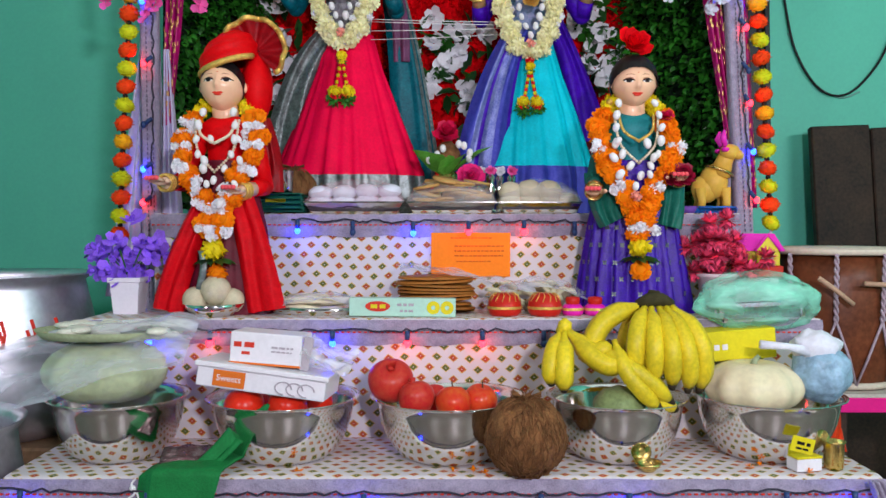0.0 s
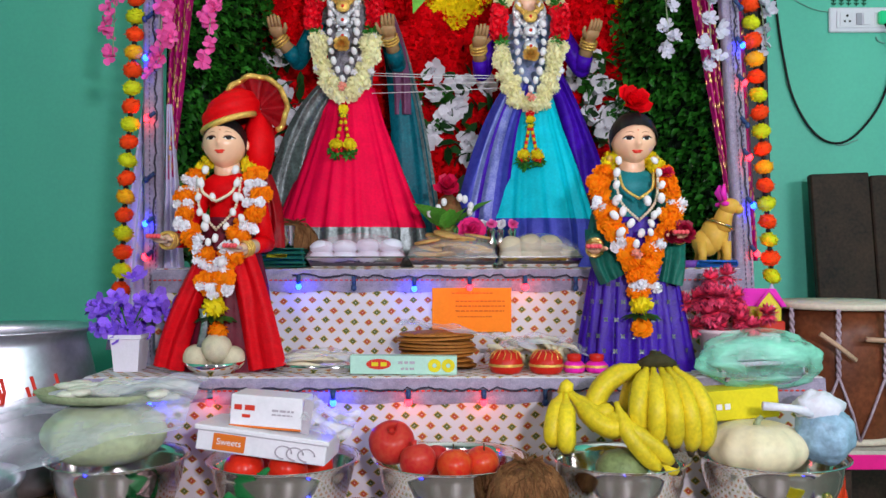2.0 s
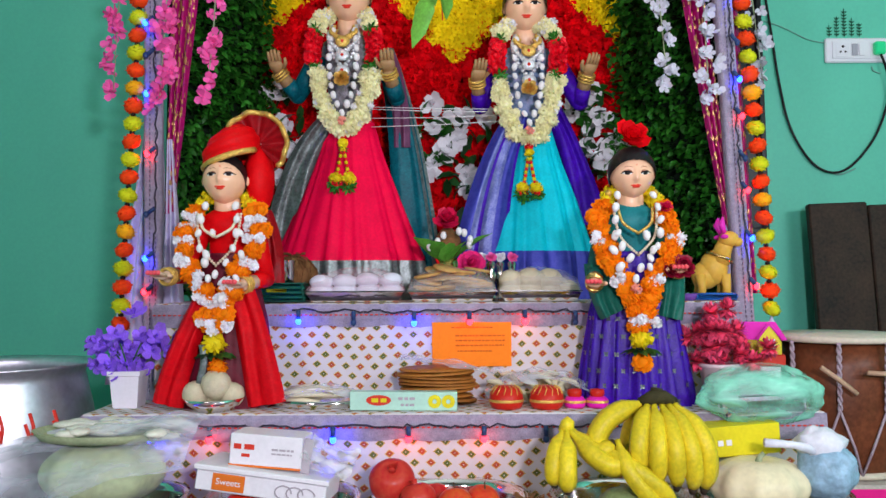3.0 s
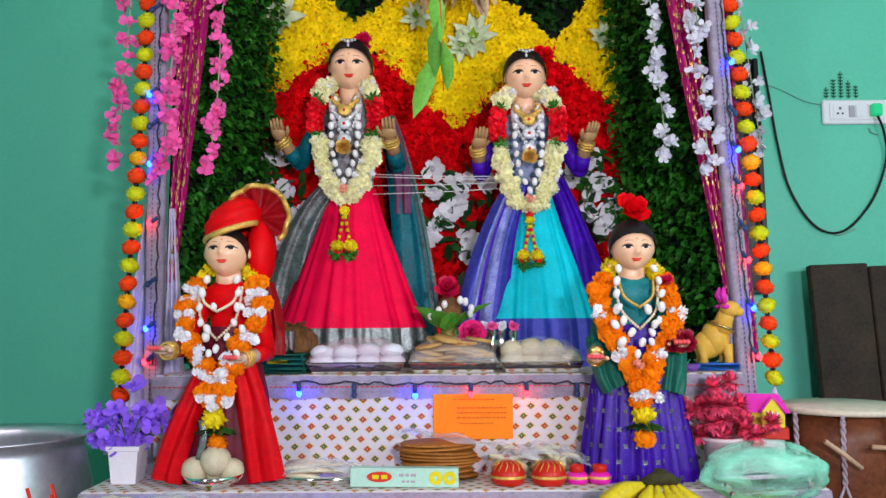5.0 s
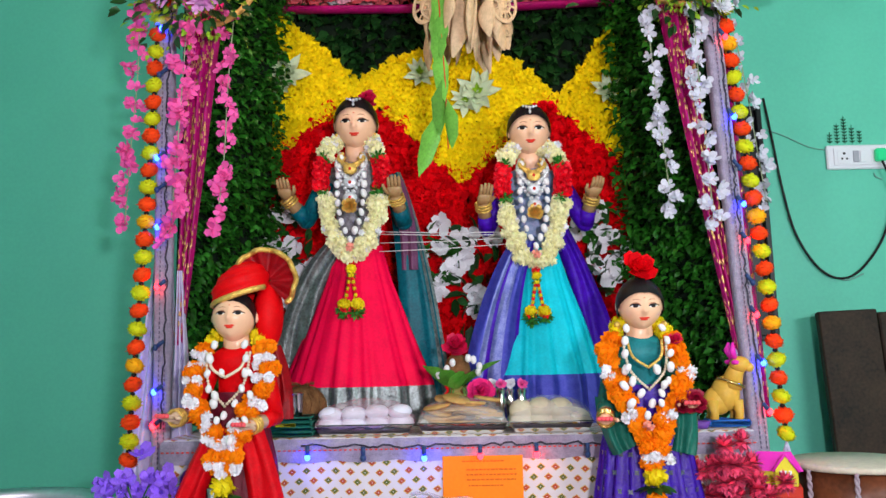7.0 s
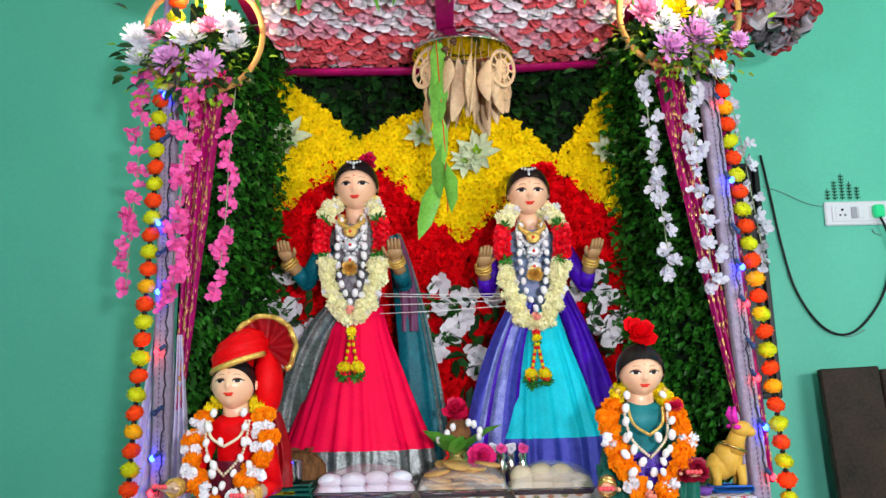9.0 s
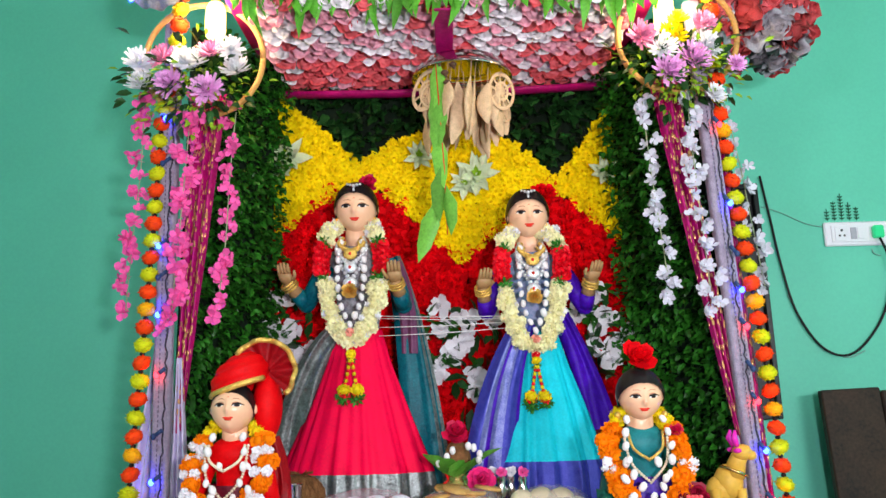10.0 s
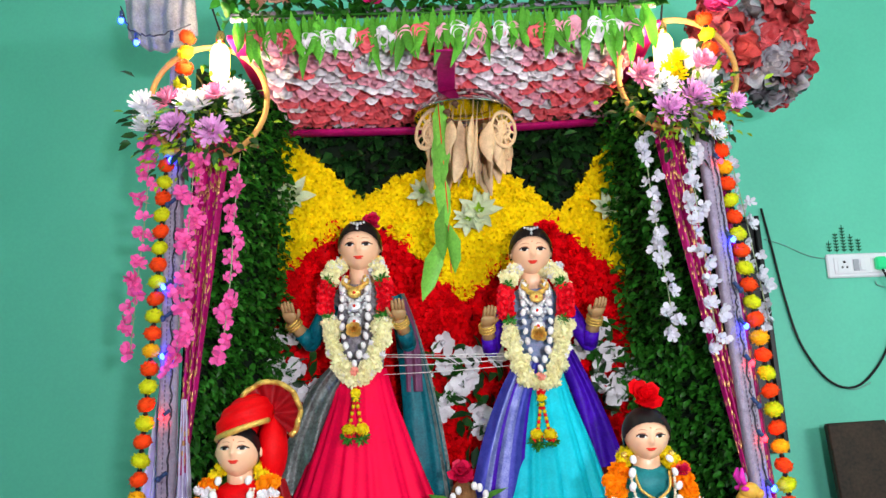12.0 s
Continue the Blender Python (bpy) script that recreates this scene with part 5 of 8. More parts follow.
blossom_string([(0.800, 2.31, 2.14), (0.835, 2.32, 1.95), (0.862, 2.33, 1.75), (0.885, 2.34, 1.58)], WHITE_BLOOM, "string of white silk blossoms outside the post", WG, 106, 13, 0.016)


# ---- lamps with bamboo ring and bouquet on each post ----
BAMBOO = mat("bamboo", (0.62, 0.32, 0.09), 0.5, vary=0.25, scale=25)
BULB = mat("bulb_glow", (1.0, 0.66, 0.16), 0.3, vary=0.0, glow=9.0, bump=0)
MUMS = [mesh_of("flower", Geo().bloom((0, 0, 0), (0, 0, 1), 0.052, (22, 19, 15, 10), 0, 0.24, 120 + k, True, wild=0.25), [m])
        for k, m in enumerate((LILACP, WHITEP, mat("pink_mum", (0.85, 0.30, 0.50), 0.55, vary=0.2, scale=50, per_island=0.2), YELLOW))]


def ring_lamp(c, lean, shift, drop, label):
    ob = thing("ring_lamp", c, label, "lamp", "ring lamps")
    R = 0.168
    part("ring", Geo().tube([(R * math.cos(a), 0, R * math.sin(a)) for a in (i * math.pi / 24 for i in range(49))], 0.0085, 8, M=pose(0, 0, 0, 0, lean, 0)), [BAMBOO], ob, "bent bamboo ring")
    g = Geo().lathe([(0.010, -0.035), (0.020, -0.03), (0.0235, -0.01), (0.0235, 0.035), (0.0225, 0.080), (0.016, 0.10), (0.0, 0.103)], 20)
    part("bulb", g, [BULB], ob, "glowing warm filament bulb", at=Matrix.Translation((shift, -0.02, drop)) @ Matrix.Diagonal((1.2, 1.2, 0.78, 1)))
    part("socket", Geo().lathe([(0.0, 0.10), (0.017, 0.10), (0.018, 0.13), (0.012, 0.145), (0.0, 0.147)], 16, M=Matrix.Translation((shift, -0.02, drop - 0.022)) @ Matrix.Diagonal((0.8, 0.8, 1, 1))), [BRASS], ob)
    part("hook_wire", Geo().tube([(shift, -0.02, drop + 0.12), (shift * 0.6, -0.01, 0.24), (0, 0, 0.30)], 0.003, 6), [HAIR], ob)
    return ob


ring_lamp((-0.678, 2.235, 2.255), 0, 0.035, 0.083, "bamboo ring lamp with glowing bulb over the post")
ring_lamp((0.663, 2.235, 2.290), 8, -0.038, 0.031, "bamboo ring lamp with glowing bulb over the leaning post")
lamp("bulb_left", "POINT", (-0.643, 2.13, 2.36), (0, 0, 0), 7.0, (1.0, 0.78, 0.50), 0.03)
lamp("bulb_right", "POINT", (0.625, 2.13, 2.35), (0, 0, 0), 7.0, (1.0, 0.78, 0.50), 0.03)


def bouquet(c, seed, label, heads):
    rng = random.Random(seed)
    ob = thing("bouquet", c, label, "bouquet", "post bouquets")
    for x, z, k, s in heads:
        M = Matrix.Translation((x, -0.045 + rng.uniform(-0.02, 0.01), z)) @ pose(0, 0, 0, 72 + rng.uniform(-20, 20), rng.uniform(-10, 10) + x * 150, rng.uniform(-20, 20))
        part("flower", MUMS[k], None, ob, at=M @ Matrix.Scale(s, 4))
    for nm, m, n, L in (("leaves", DARKLEAF, 130, 0.042), ("sprigs", LIMELEAF, 260, 0.024)):
        g = Geo()
        for _ in range(n):
            p = Vector((rng.gauss(0, 0.078), rng.uniform(-0.075, 0.03), rng.gauss(-0.02, 0.050)))
            d = Vector((p.x * 8 + rng.uniform(-0.6, 0.6), -0.7, p.z * 8 + rng.uniform(-0.7, 0.5)))
            g.leaf(Matrix.Translation(p) @ d.to_track_quat("X", "Z").to_matrix().to_4x4() @ pose(0, 0, 0, rng.uniform(-60, 60), 0, 0), L * rng.uniform(0.7, 1.3), L * 0.5)
        tagged(part(nm, g, [m], ob), kind="stuff")
    return ob


bouquet((-0.700, 2.22, 2.175), 131, "bouquet of lilac, pink and white mums with leaves",
        [(-0.045, -0.02, 0, 1.05), (0.055, -0.04, 0, 1.05), (0.005, 0.035, 1, 1.1), (-0.075, 0.06, 2, 0.9), (0.065, 0.065, 2, 0.95), (-0.135, 0.045, 1, 1.0), (-0.125, -0.015, 1, 1.0), (0.135, 0.015, 1, 0.95), (0.12, 0.07, 1, 0.85), (-0.03, 0.07, 1, 0.7)])
bouquet((0.655, 2.22, 2.20), 132, "bouquet of lilac, pink, white and yellow mums with leaves",
        [(0.025, -0.01, 0, 1.15), (-0.045, -0.045, 0, 1.1), (-0.115, 0.055, 2, 0.95), (-0.06, 0.02, 1, 1.05), (0.065, 0.03, 1, 1.0), (0.06, 0.095, 2, 0.85), (-0.025, 0.065, 3, 0.95), (0.14, -0.03, 0, 0.6), (0.08, -0.11, 1, 0.7), (-0.01, 0.10, 3, 0.7)])

# ---- front of the canopy: mango leaf toran and flower row ----
toran = thing("leaf_toran", (0, 2.100, 2.442), "toran of fresh green mango leaves along the canopy's edge", "toran")
LEAFM = []
for k in range(3):
    g = Geo()
    g.leaf(pose(0, 0, 0, 0, 90, 0), 0.150, 0.027, 0, 0.3, 0.12 + 0.1 * k)
    LEAFM.append(mesh_of("leaf", g, [mat("mango_leaf", (0.12, 0.46, 0.04), 0.4, vary=0.3, scale=30, per_object=0.35, through_light=0.2)]))
rng = random.Random(7)
for i in range(150):
    x = -0.57 + 1.13 * i / 149 + rng.uniform(-0.006, 0.006)
    s = rng.choice((0.5, 0.6, 0.7, 0.7, 0.8, 0.9, 1.15))
    part("leaf", LEAFM[i % 3], None, toran, at=Matrix.Translation((x, rng.uniform(-0.015, 0.015), rng.uniform(-0.012, 0.012))) @ pose(0, 0, 0, 0, rng.uniform(-9, 9), 0) @ pose(0, 0, 0, rng.uniform(-14, 6), 0, rng.choice((90, -90)) + rng.uniform(-38, 38)) @ Matrix.Diagonal((s, s * 1.1, s, 1)))
part("cord", Geo().tube([(-0.58, 0, 0.002), (0, 0, -0.004), (0.58, 0, 0.002)], 0.004, 6), [HEDGE], toran)

crest = thing("crest_garland", (0, 2.13, 2.455), "row of silk roses and leaves along the canopy's top edge", "garland")
part("rail", Geo().tube([(-0.60, 0.03, 0.02), (0, 0.03, 0.02), (0.60, 0.03, 0.02)], 0.014, 10), [LACE], crest)
rng = random.Random(8)
peach = mat("peach_silk", (0.80, 0.42, 0.30), 0.5, vary=0.2, scale=40, per_island=0.2)
for i in range(26):
    x = -0.56 + 1.14 * i / 25
    m = peach if x < -0.22 else (HOTPINK if x < 0.12 else (peach if rng.random() < 0.35 else WHITEP if rng.random() < 0.3 else HOTPINK))
    g = Geo().bloom((0, 0, 0), (rng.uniform(-0.4, 0.4), -1, rng.uniform(-0.4, 0.4)), rng.uniform(0.032, 0.045), (7, 6, 5), 0, 0.95, 140 + i, True, wild=0.3)
    part("rose", g, [m], crest, at=Matrix.Translation((x, -0.02, rng.uniform(0.035, 0.085))))
g = Geo()
for _ in range(560):
    p = Vector((rng.uniform(-0.62, 0.62), rng.uniform(-0.03, 0.03), rng.uniform(-0.005, 0.115)))
    d = Vector((rng.uniform(-1, 1), -0.8, rng.uniform(-0.9, 0.6)))
    g.leaf(Matrix.Translation(p) @ d.to_track_quat("X", "Z").to_matrix().to_4x4() @ pose(0, 0, 0, rng.uniform(-60, 60), 0, 0), rng.uniform(0.035, 0.07), 0.026)
part("leaves", g, [HEDGE], crest)

head_flower((0.755, 2.16, 2.46), 0.045, mat("pink_rose", (0.80, 0.06, 0.26), 0.5, vary=0.2, scale=40), "large pink silk rose above the ring lamp", 56, 2)


def side_fringe(name, c, seed, label, spread, tones_, count):
    rng = random.Random(seed)
    ob = thing(name, c, label, "flowers")
    for k in range(count):
        o = Vector((rng.uniform(-spread[0], spread[0]), rng.uniform(-spread[1], spread[1]), rng.uniform(-spread[2], spread[2])))
        part("rosette", rosettes[rng.choice(tones_) * 2 + rng.randrange(2)], None, ob, at=Matrix.Translation(o) @ pose(0, 0, 0, rng.uniform(-90, -10), rng.uniform(-60, 60), rng.uniform(0, 360)) @ Matrix.Scale(rng.uniform(1.2, 1.7), 4))
    return ob


# Mostly the shade tones, so the wing looks shadowed under full light.
wing = side_fringe("rosette_wing", (0.98, 2.56, 2.50), 15, "hanging wing of coral and grey rosettes outside the post, darkened as in shade", (0.15, 0.15, 0.14), (3, 4, 4, 3, 2), 190)
part("wing_core", Geo().ball((0, 0, 0.02), (0.09, 0.12, 0.09), 14, 0, None, 0.3, 2), [tones[3]], wing)
drape("canopy_cloth", lambda u, v: (between(-0.95, -0.74, u), 2.26 + 0.05 * v, 2.62 - 0.12 * v - 0.05 * math.sin(u * math.pi) * v),
      [mat("grey_net", (0.30, 0.31, 0.34), 0.6, vary=0.35, scale=30)], "grey white net cloth swagged at the canopy's corner", "cloth", 0.010, 4, seed=9, nu=40, nv=16)

# ---- hanging plate with fried sweets and a leaf string ----
plate = thing("hanging_plate", (0.055, 2.43, 2.285), "steel plate hung from the canopy with pale fried sweets", "hanging plate")
part("plate", Geo().lathe([(0.0, 0.012), (0.10, 0.012), (0.128, 0.006), (0.142, -0.012), (0.150, -0.030), (0.153, -0.030), (0.153, -0.026), (0.145, -0.010), (0.130, 0.012), (0.102, 0.018), (0.0, 0.018)], 40), [STEEL], plate, "polished steel plate, face down")
part("cord", Geo().tube([(0, 0, 0.015), (0, 0, 0.10)], 0.003, 6), [LIP], plate, "red cord")
FRIED = mat("fried_dough", (0.66, 0.47, 0.28), 0.6, vary=0.25, scale=60, bump=0.3)
rng = random.Random(17)
for i in range(30):
    a = i * 2.399
    r = 0.025 + 0.105 * math.sqrt((i + 0.5) / 30)
    L = rng.uniform(0.11, 0.20)
    g = Geo()
    wide = rng.uniform(0.018, 0.034)

    def crescent(u, v, L=L, wide=wide):
        b = u * 2 * math.pi
        w = wide * math.sin(math.pi * min(0.98, max(0.02, v))) ** 0.7
        return (w * math.cos(b) + 0.012 * math.sin(v * math.pi), 0.010 * math.sin(b) * math.sin(math.pi * min(0.98, max(0.02, v))), -v * L)
    g.grid(crescent, 12, 12, 0, wrap=True)
    g.tube([(0, 0, 0.0), (0, 0, 0.05)], 0.001, 4)
    part("fried_sweet", g, [FRIED], plate, at=Matrix.Translation((r * math.cos(a), r * math.sin(a), -0.045 - rng.uniform(0.0, 0.04))) @ pose(0, 0, 0, rng.uniform(-8, 8), rng.uniform(-8, 8), rng.uniform(0, 360)))


def lattice_disc(at):
    """A round papery wafer with holes."""
    bm = Geo()
    n = 40
    for (r0, r1) in ((0.0, 0.010), (0.016, 0.022), (0.034, 0.042)):
        bm.lathe([(r0, 0), (r1, 0), (r1, 0.004), (r0, 0.004), (r0, 0)], n)
    for k in range(10):
        a = k * 2 * math.pi / 10
        bm.tube([(0.008 * math.cos(a), 0.008 * math.sin(a), 0.002), (0.036 * math.cos(a), 0.036 * math.sin(a), 0.002)], 0.0028, 6)
    part("lattice_wafer", bm, [FRIED], plate, "round lattice wafer", at=at)


lattice_disc(Matrix.Translation((-0.105, -0.06, -0.085)) @ pose(0, 0, 0, 80, 12, -25) @ Matrix.Diagonal((1.1, 1.7, 1, 1)))
lattice_disc(Matrix.Translation((-0.085, -0.08, -0.11)) @ pose(0, 0, 0, 85, -10, -10))
lattice_disc(Matrix.Translation((0.115, -0.05, -0.09)) @ pose(0, 0, 0, 84, 10, 30) @ Matrix.Diagonal((1.1, 1.5, 1, 1)))
lattice_disc(Matrix.Translation((0.12, 0.0, -0.13)) @ pose(0, 0, 0, 84, -12, 55))
for k, (x, z) in enumerate(((-0.03, -0.02), (-0.012, -0.055), (0.012, -0.03), (-0.005, -0.085))):
    part("clove_bud", Geo().ball((0, 0, 0), (0.012, 0.012, 0.008), 8).tube([(0, 0, 0), (0.004, 0, -0.014)], 0.004, 6), [mat("bud_brown", (0.10, 0.05, 0.03), 0.6)], plate, "dark dried bud", at=Matrix.Translation((x - 0.04, -0.12, z)))
ls = thing("leaf_string", (-0.005, 2.315, 2.25), "long string of fresh green betel leaves", "leaves")
part("cord", Geo().tube([(-0.02, 0, 0.04), (0, 0, -0.3), (0.005, 0, -0.50)], 0.0018, 5), [LIP], ls)
LONGLEAF = mat("betel_leaf", (0.16, 0.46, 0.06), 0.35, vary=0.25, scale=25, per_object=0.3, through_light=0.2)
for k, (x, z, L, rz) in enumerate(((-0.012, 0.03, 0.16, -4), (-0.03, -0.08, 0.17, 8), (0.0, -0.09, 0.17, -10), (-0.012, -0.20, 0.17, 3), (-0.008, -0.30, 0.17, -4), (-0.025, -0.40, 0.19, -16), (0.005, -0.36, 0.15, 6))):
    g = Geo()
    for j in range(1):
        g.leaf(pose(0, 0, 0, 0, 90, 0) @ pose(0, 0, 0, 90, 0, 0), L, L * 0.29, 0, 0.55, 0.06)
    part("leaf", g, [LONGLEAF], ls, at=Matrix.Translation((x, -0.002 * k, z)) @ pose(0, 0, 0, 0, rz, 180 + rng.uniform(-25, 25)))

# ---- offerings on the lowest step ----
def solid(name, geo, mats, at, label, category, group="", smooth=True):
    ob = part(name, geo, mats, smooth=smooth)
    ob.matrix_basis = at if isinstance(at, Matrix) else Matrix.Translation(at)
    return tagged(ob, label, category, group)


def bowl(x, y, R, label):
    h = 0.125
    wall = [(0.50, 0.0), (0.58, 0.01), (0.68, 0.10), (0.77, 0.24), (0.84, 0.42), (0.89, 0.62), (0.92, 0.82), (0.94, 0.94)]
    g = Geo().lathe([(0.0, 0.0)] + [(R * r, h * z) for r, z in wall] + [(R * 0.97, h * 0.975), (R * 1.015, h * 0.985), (R * 1.02, h), (R * 0.97, h * 0.99)]
                    + [(R * r - 0.003, h * z + 0.003) for r, z in reversed(wall)] + [(0.0, 0.005)], 72)
    return solid("steel_bowl", g, [STEEL], (x, y, TOP1 + 0.002), label, "bowl", "steel bowls")


BOWLS = ((-0.667, 1.755, 0.140, "gourd under plastic"), (-0.327, 1.75, 0.154, "apples and a sweet box"), (0.012, 1.75, 0.157, "pomegranates and apples"), (0.358, 1.75, 0.142, "bananas"), (0.672, 1.765, 0.152, "white pumpkin"))
for x, y, R, what in BOWLS:
    bowl(x, y, R, "polished steel bowl holding " + what)


def ribbed(name, c, r, ribs, depth, m, label, category, tilt=0, stem=True):
    g = Geo()

    def skin(u, v):
        a, p = u * 2 * math.pi, v * math.pi
        k = 1 - depth * (0.5 + 0.5 * math.cos(a * ribs)) * math.sin(p)
        dip = 0.22 * math.exp(-(math.sin(p) / 0.28) ** 2)
        return (r[0] * math.sin(p) * math.cos(a) * k, r[1] * math.sin(p) * math.sin(a) * k, -r[2] * math.cos(p) * (1 - dip))
    g.grid(skin, 72, 24, 0, wrap=True)
    if stem:
        g.tube([(0, 0, r[2] * 0.74), (0.004, 0, r[2] * 0.95), (0.012, -0.003, r[2] * 1.10)], [0.008, 0.006, 0.005], 7, 1)
    return solid(name, g, [m, STEM], Matrix.Translation(c) @ pose(0, 0, 0, tilt, 0, 20), label, category)


GOURD = mat("pale_gourd", (0.52, 0.60, 0.36), 0.4, vary=0.2, scale=12, bump=0.05)
PUMPKIN = mat("white_pumpkin", (0.78, 0.70, 0.46), 0.35, vary=0.12, scale=14, bump=0.04)
ribbed("gourd", (-0.690, 1.745, 0.655), (0.124, 0.105, 0.068), 9, 0.06, GOURD, "pale green ribbed gourd resting in a steel bowl", "gourd")
ribbed("pumpkin", (0.640, 1.755, 0.622), (0.104, 0.098, 0.056), 10, 0.07, PUMPKIN, "creamy white ribbed pumpkin in a steel bowl", "pumpkin")


def fruit(name, c, R, m, label, tilt=(0, 0), crown=False, seed=0):
    g = Geo()

    def skin(u, v):
        a, p = u * 2 * math.pi, v * math.pi
        k = 1 + 0.05 * noise.noise(Vector((math.cos(a) * 1.2 + seed, math.sin(a) * 1.2, math.cos(p) * 1.2)))
        dip = 0.16 * math.exp(-((math.pi - p) / 0.35) ** 2) + 0.08 * math.exp(-(p / 0.3) ** 2)
        return (R * math.sin(p) * math.cos(a) * k, R * math.sin(p) * math.sin(a) * k, -R * math.cos(p) * (0.94 - dip))
    g.grid(skin, 28, 18, 0, wrap=True)
    if crown:
        for k in range(6):
            g.leaf(Matrix.Translation((0, 0, R * 0.76)) @ pose(0, 0, 60 * k, 0, 0, 0) @ pose(0, 0, 0, 0, 0, 60 * k) @ pose(R * 0.12, 0, 0, 0, -68, 0), R * 0.42, R * 0.22, 0)
        g.lathe([(R * 0.18, R * 0.70), (R * 0.14, R * 0.86), (R * 0.2, R * 1.06)], 10, 0)
    else:
        g.tube([(0, 0, R * 0.72), (R * 0.05, 0, R * 0.95), (R * 0.12, 0, R * 1.2)], R * 0.045, 6, 1)
    return solid(name, g, [m, mat("fruit_stem", (0.10, 0.06, 0.03), 0.7)] if not crown else [m], Matrix.Translation(c) @ pose(0, 0, 0, tilt[0], tilt[1], seed * 40), label, "fruit", "fruit in the bowls")


POME = mat("pomegranate_skin", (0.50, 0.010, 0.018), 0.33, vary=0.35, scale=22, second=(0.54, 0.06, 0.03), bump=0.08)
APPLE = mat("apple_skin", (0.60, 0.010, 0.012), 0.28, scale=18, second=(0.62, 0.10, 0.02), bump=0.03)
TOMATO = mat("red_fruit_skin", (0.72, 0.030, 0.010), 0.28, vary=0.15, scale=18, bump=0.02)
fruit("pomegranate", (-0.105, 1.715, 0.640), 0.046, POME, "large red pomegranate lying in a bowl", (35, -30), True, 1)
fruit("pomegranate", (-0.052, 1.665, 0.616), 0.036, POME, "small red pomegranate with its crown up", (-15, 10), True, 2)
fruit("apple", (0.020, 1.665, 0.606), 0.035, APPLE, "red apple with a yellow blush in the bowl", (10, 20), False, 3)
fruit("apple", (0.074, 1.690, 0.606), 0.034, APPLE, "red and yellow apple with a long stem", (-10, -15), False, 4)
fruit("pomegranate", (-0.02, 1.76, 0.585), 0.040, POME, "red pomegranate deep in the bowl", (40, 20), True, 7)
fruit("apple", (-0.392, 1.675, 0.598), 0.039, TOMATO, "bright red apple under the sweet box", (5, 10), False, 5)
fruit("apple", (-0.306, 1.675, 0.596), 0.039, TOMATO, "bright red apple beside another in the bowl", (-5, -10), False, 6)
fruit("apple", (-0.27, 1.77, 0.585), 0.040, TOMATO, "red apple deep in the bowl", (-5, -10), False, 8)
custard = Geo()
custard.ball((0, 0, 0), (0.052, 0.045, 0.036), 22, 0, None, 0.12, 4)
solid("mango", custard, [mat("raw_mango", (0.20, 0.26, 0.10), 0.5, vary=0.3, scale=25)], (0.345, 1.665, 0.602), "dull green unripe mango under the bananas", "fruit")

BANANA = mat("banana_skin", (0.80, 0.62, 0.016), 0.42, scale=22, second=(0.52, 0.42, 0.014), bump=0.06, per_object=0.10)
BANTIP = mat("banana_tip", (0.035, 0.025, 0.012), 0.8, vary=0.4)


def banana(parent, a, b, sag, R=0.0185):
    """One five-sided banana from its stalk at a to its tip at b."""
    a, b, sag = Vector(a), Vector(b), Vector(sag)
    pts, rad = [], []
    for i in range(15):
        t = i / 14
        pts.append(a.lerp(b, t) + sag * math.sin(t * math.pi))
        rad.append(R * (0.36 if t < 0.08 else min(1, 0.36 + (t - 0.08) * 4.2) if t < 0.25 else 1.0 if t < 0.82 else max(0.32, 1 - (t - 0.82) * 4.2)))
    g = Geo().tube(pts[:14], rad[:14], 6)
    g.tube(pts[13:], [rad[13], rad[14] * 0.9], 8, 1)
    part("banana", g, [BANANA, BANTIP], parent)


hand_a = thing("banana_bunch", (0.425, 1.725, 0.798), "large hand of ripe yellow bananas standing in a bowl", "bananas")
part("stalk", Geo().tube([(-0.034, -0.004, -0.006), (-0.012, -0.010, 0.004), (0.014, -0.010, 0.005), (0.036, -0.004, -0.004)], [0.012, 0.018, 0.018, 0.012], 12, flat=0.8).tube([(0, 0, 0), (0.003, 0.004, 0.022)], [0.016, 0.012], 9),
     [mat("banana_stalk", (0.045, 0.040, 0.014), 0.8, vary=0.4, scale=60)], hand_a, "dark cut stalk")
for ax, b, sag in ((0.032, (0.078, -0.050, -0.176), (0.024, -0.035, 0.010)), (0.020, (0.052, -0.066, -0.172), (0.010, -0.040, 0.008)), (0.007, (0.020, -0.072, -0.164), (0.002, -0.042, 0.008)),
                   (-0.007, (-0.014, -0.070, -0.156), (-0.006, -0.042, 0.008)), (-0.018, (-0.046, -0.062, -0.146), (-0.018, -0.036, 0.012)), (0.014, (0.046, 0.030, -0.165), (0.02, 0.0, 0.0)), (-0.016, (-0.045, 0.020, -0.140), (-0.02, 0.0, 0.01))):
    banana(hand_a, (ax, -0.010, -0.006), b, sag, 0.0195)
banana(hand_a, (-0.022, -0.006, -0.004), (-0.135, -0.035, -0.120), (-0.030, -0.012, 0.022), 0.0215)
banana(hand_a, (-0.125, -0.055, -0.085), (0.020, -0.085, -0.190), (0.0, -0.02, 0.010), 0.0185)
banana(hand_a, (-0.090, -0.060, -0.070), (-0.005, -0.09, -0.200), (-0.02, -0.02, 0.0), 0.0180)
banana(hand_a, (-0.070, -0.030, -0.14), (0.030, -0.075, -0.205), (0, -0.02, 0.0), 0.018)
hand_b = thing("banana_bunch", (0.240, 1.70, 0.748), "small bunch of bananas leaning over the bowl's rim", "bananas")
part("stalk", Geo().tube([(0, 0, -0.01), (0.004, 0, 0.008), (0.010, 0, 0.016)], [0.016, 0.014, 0.009], 10), [hand_a.children[0].data.materials[0]], hand_b, "cut green stalk")
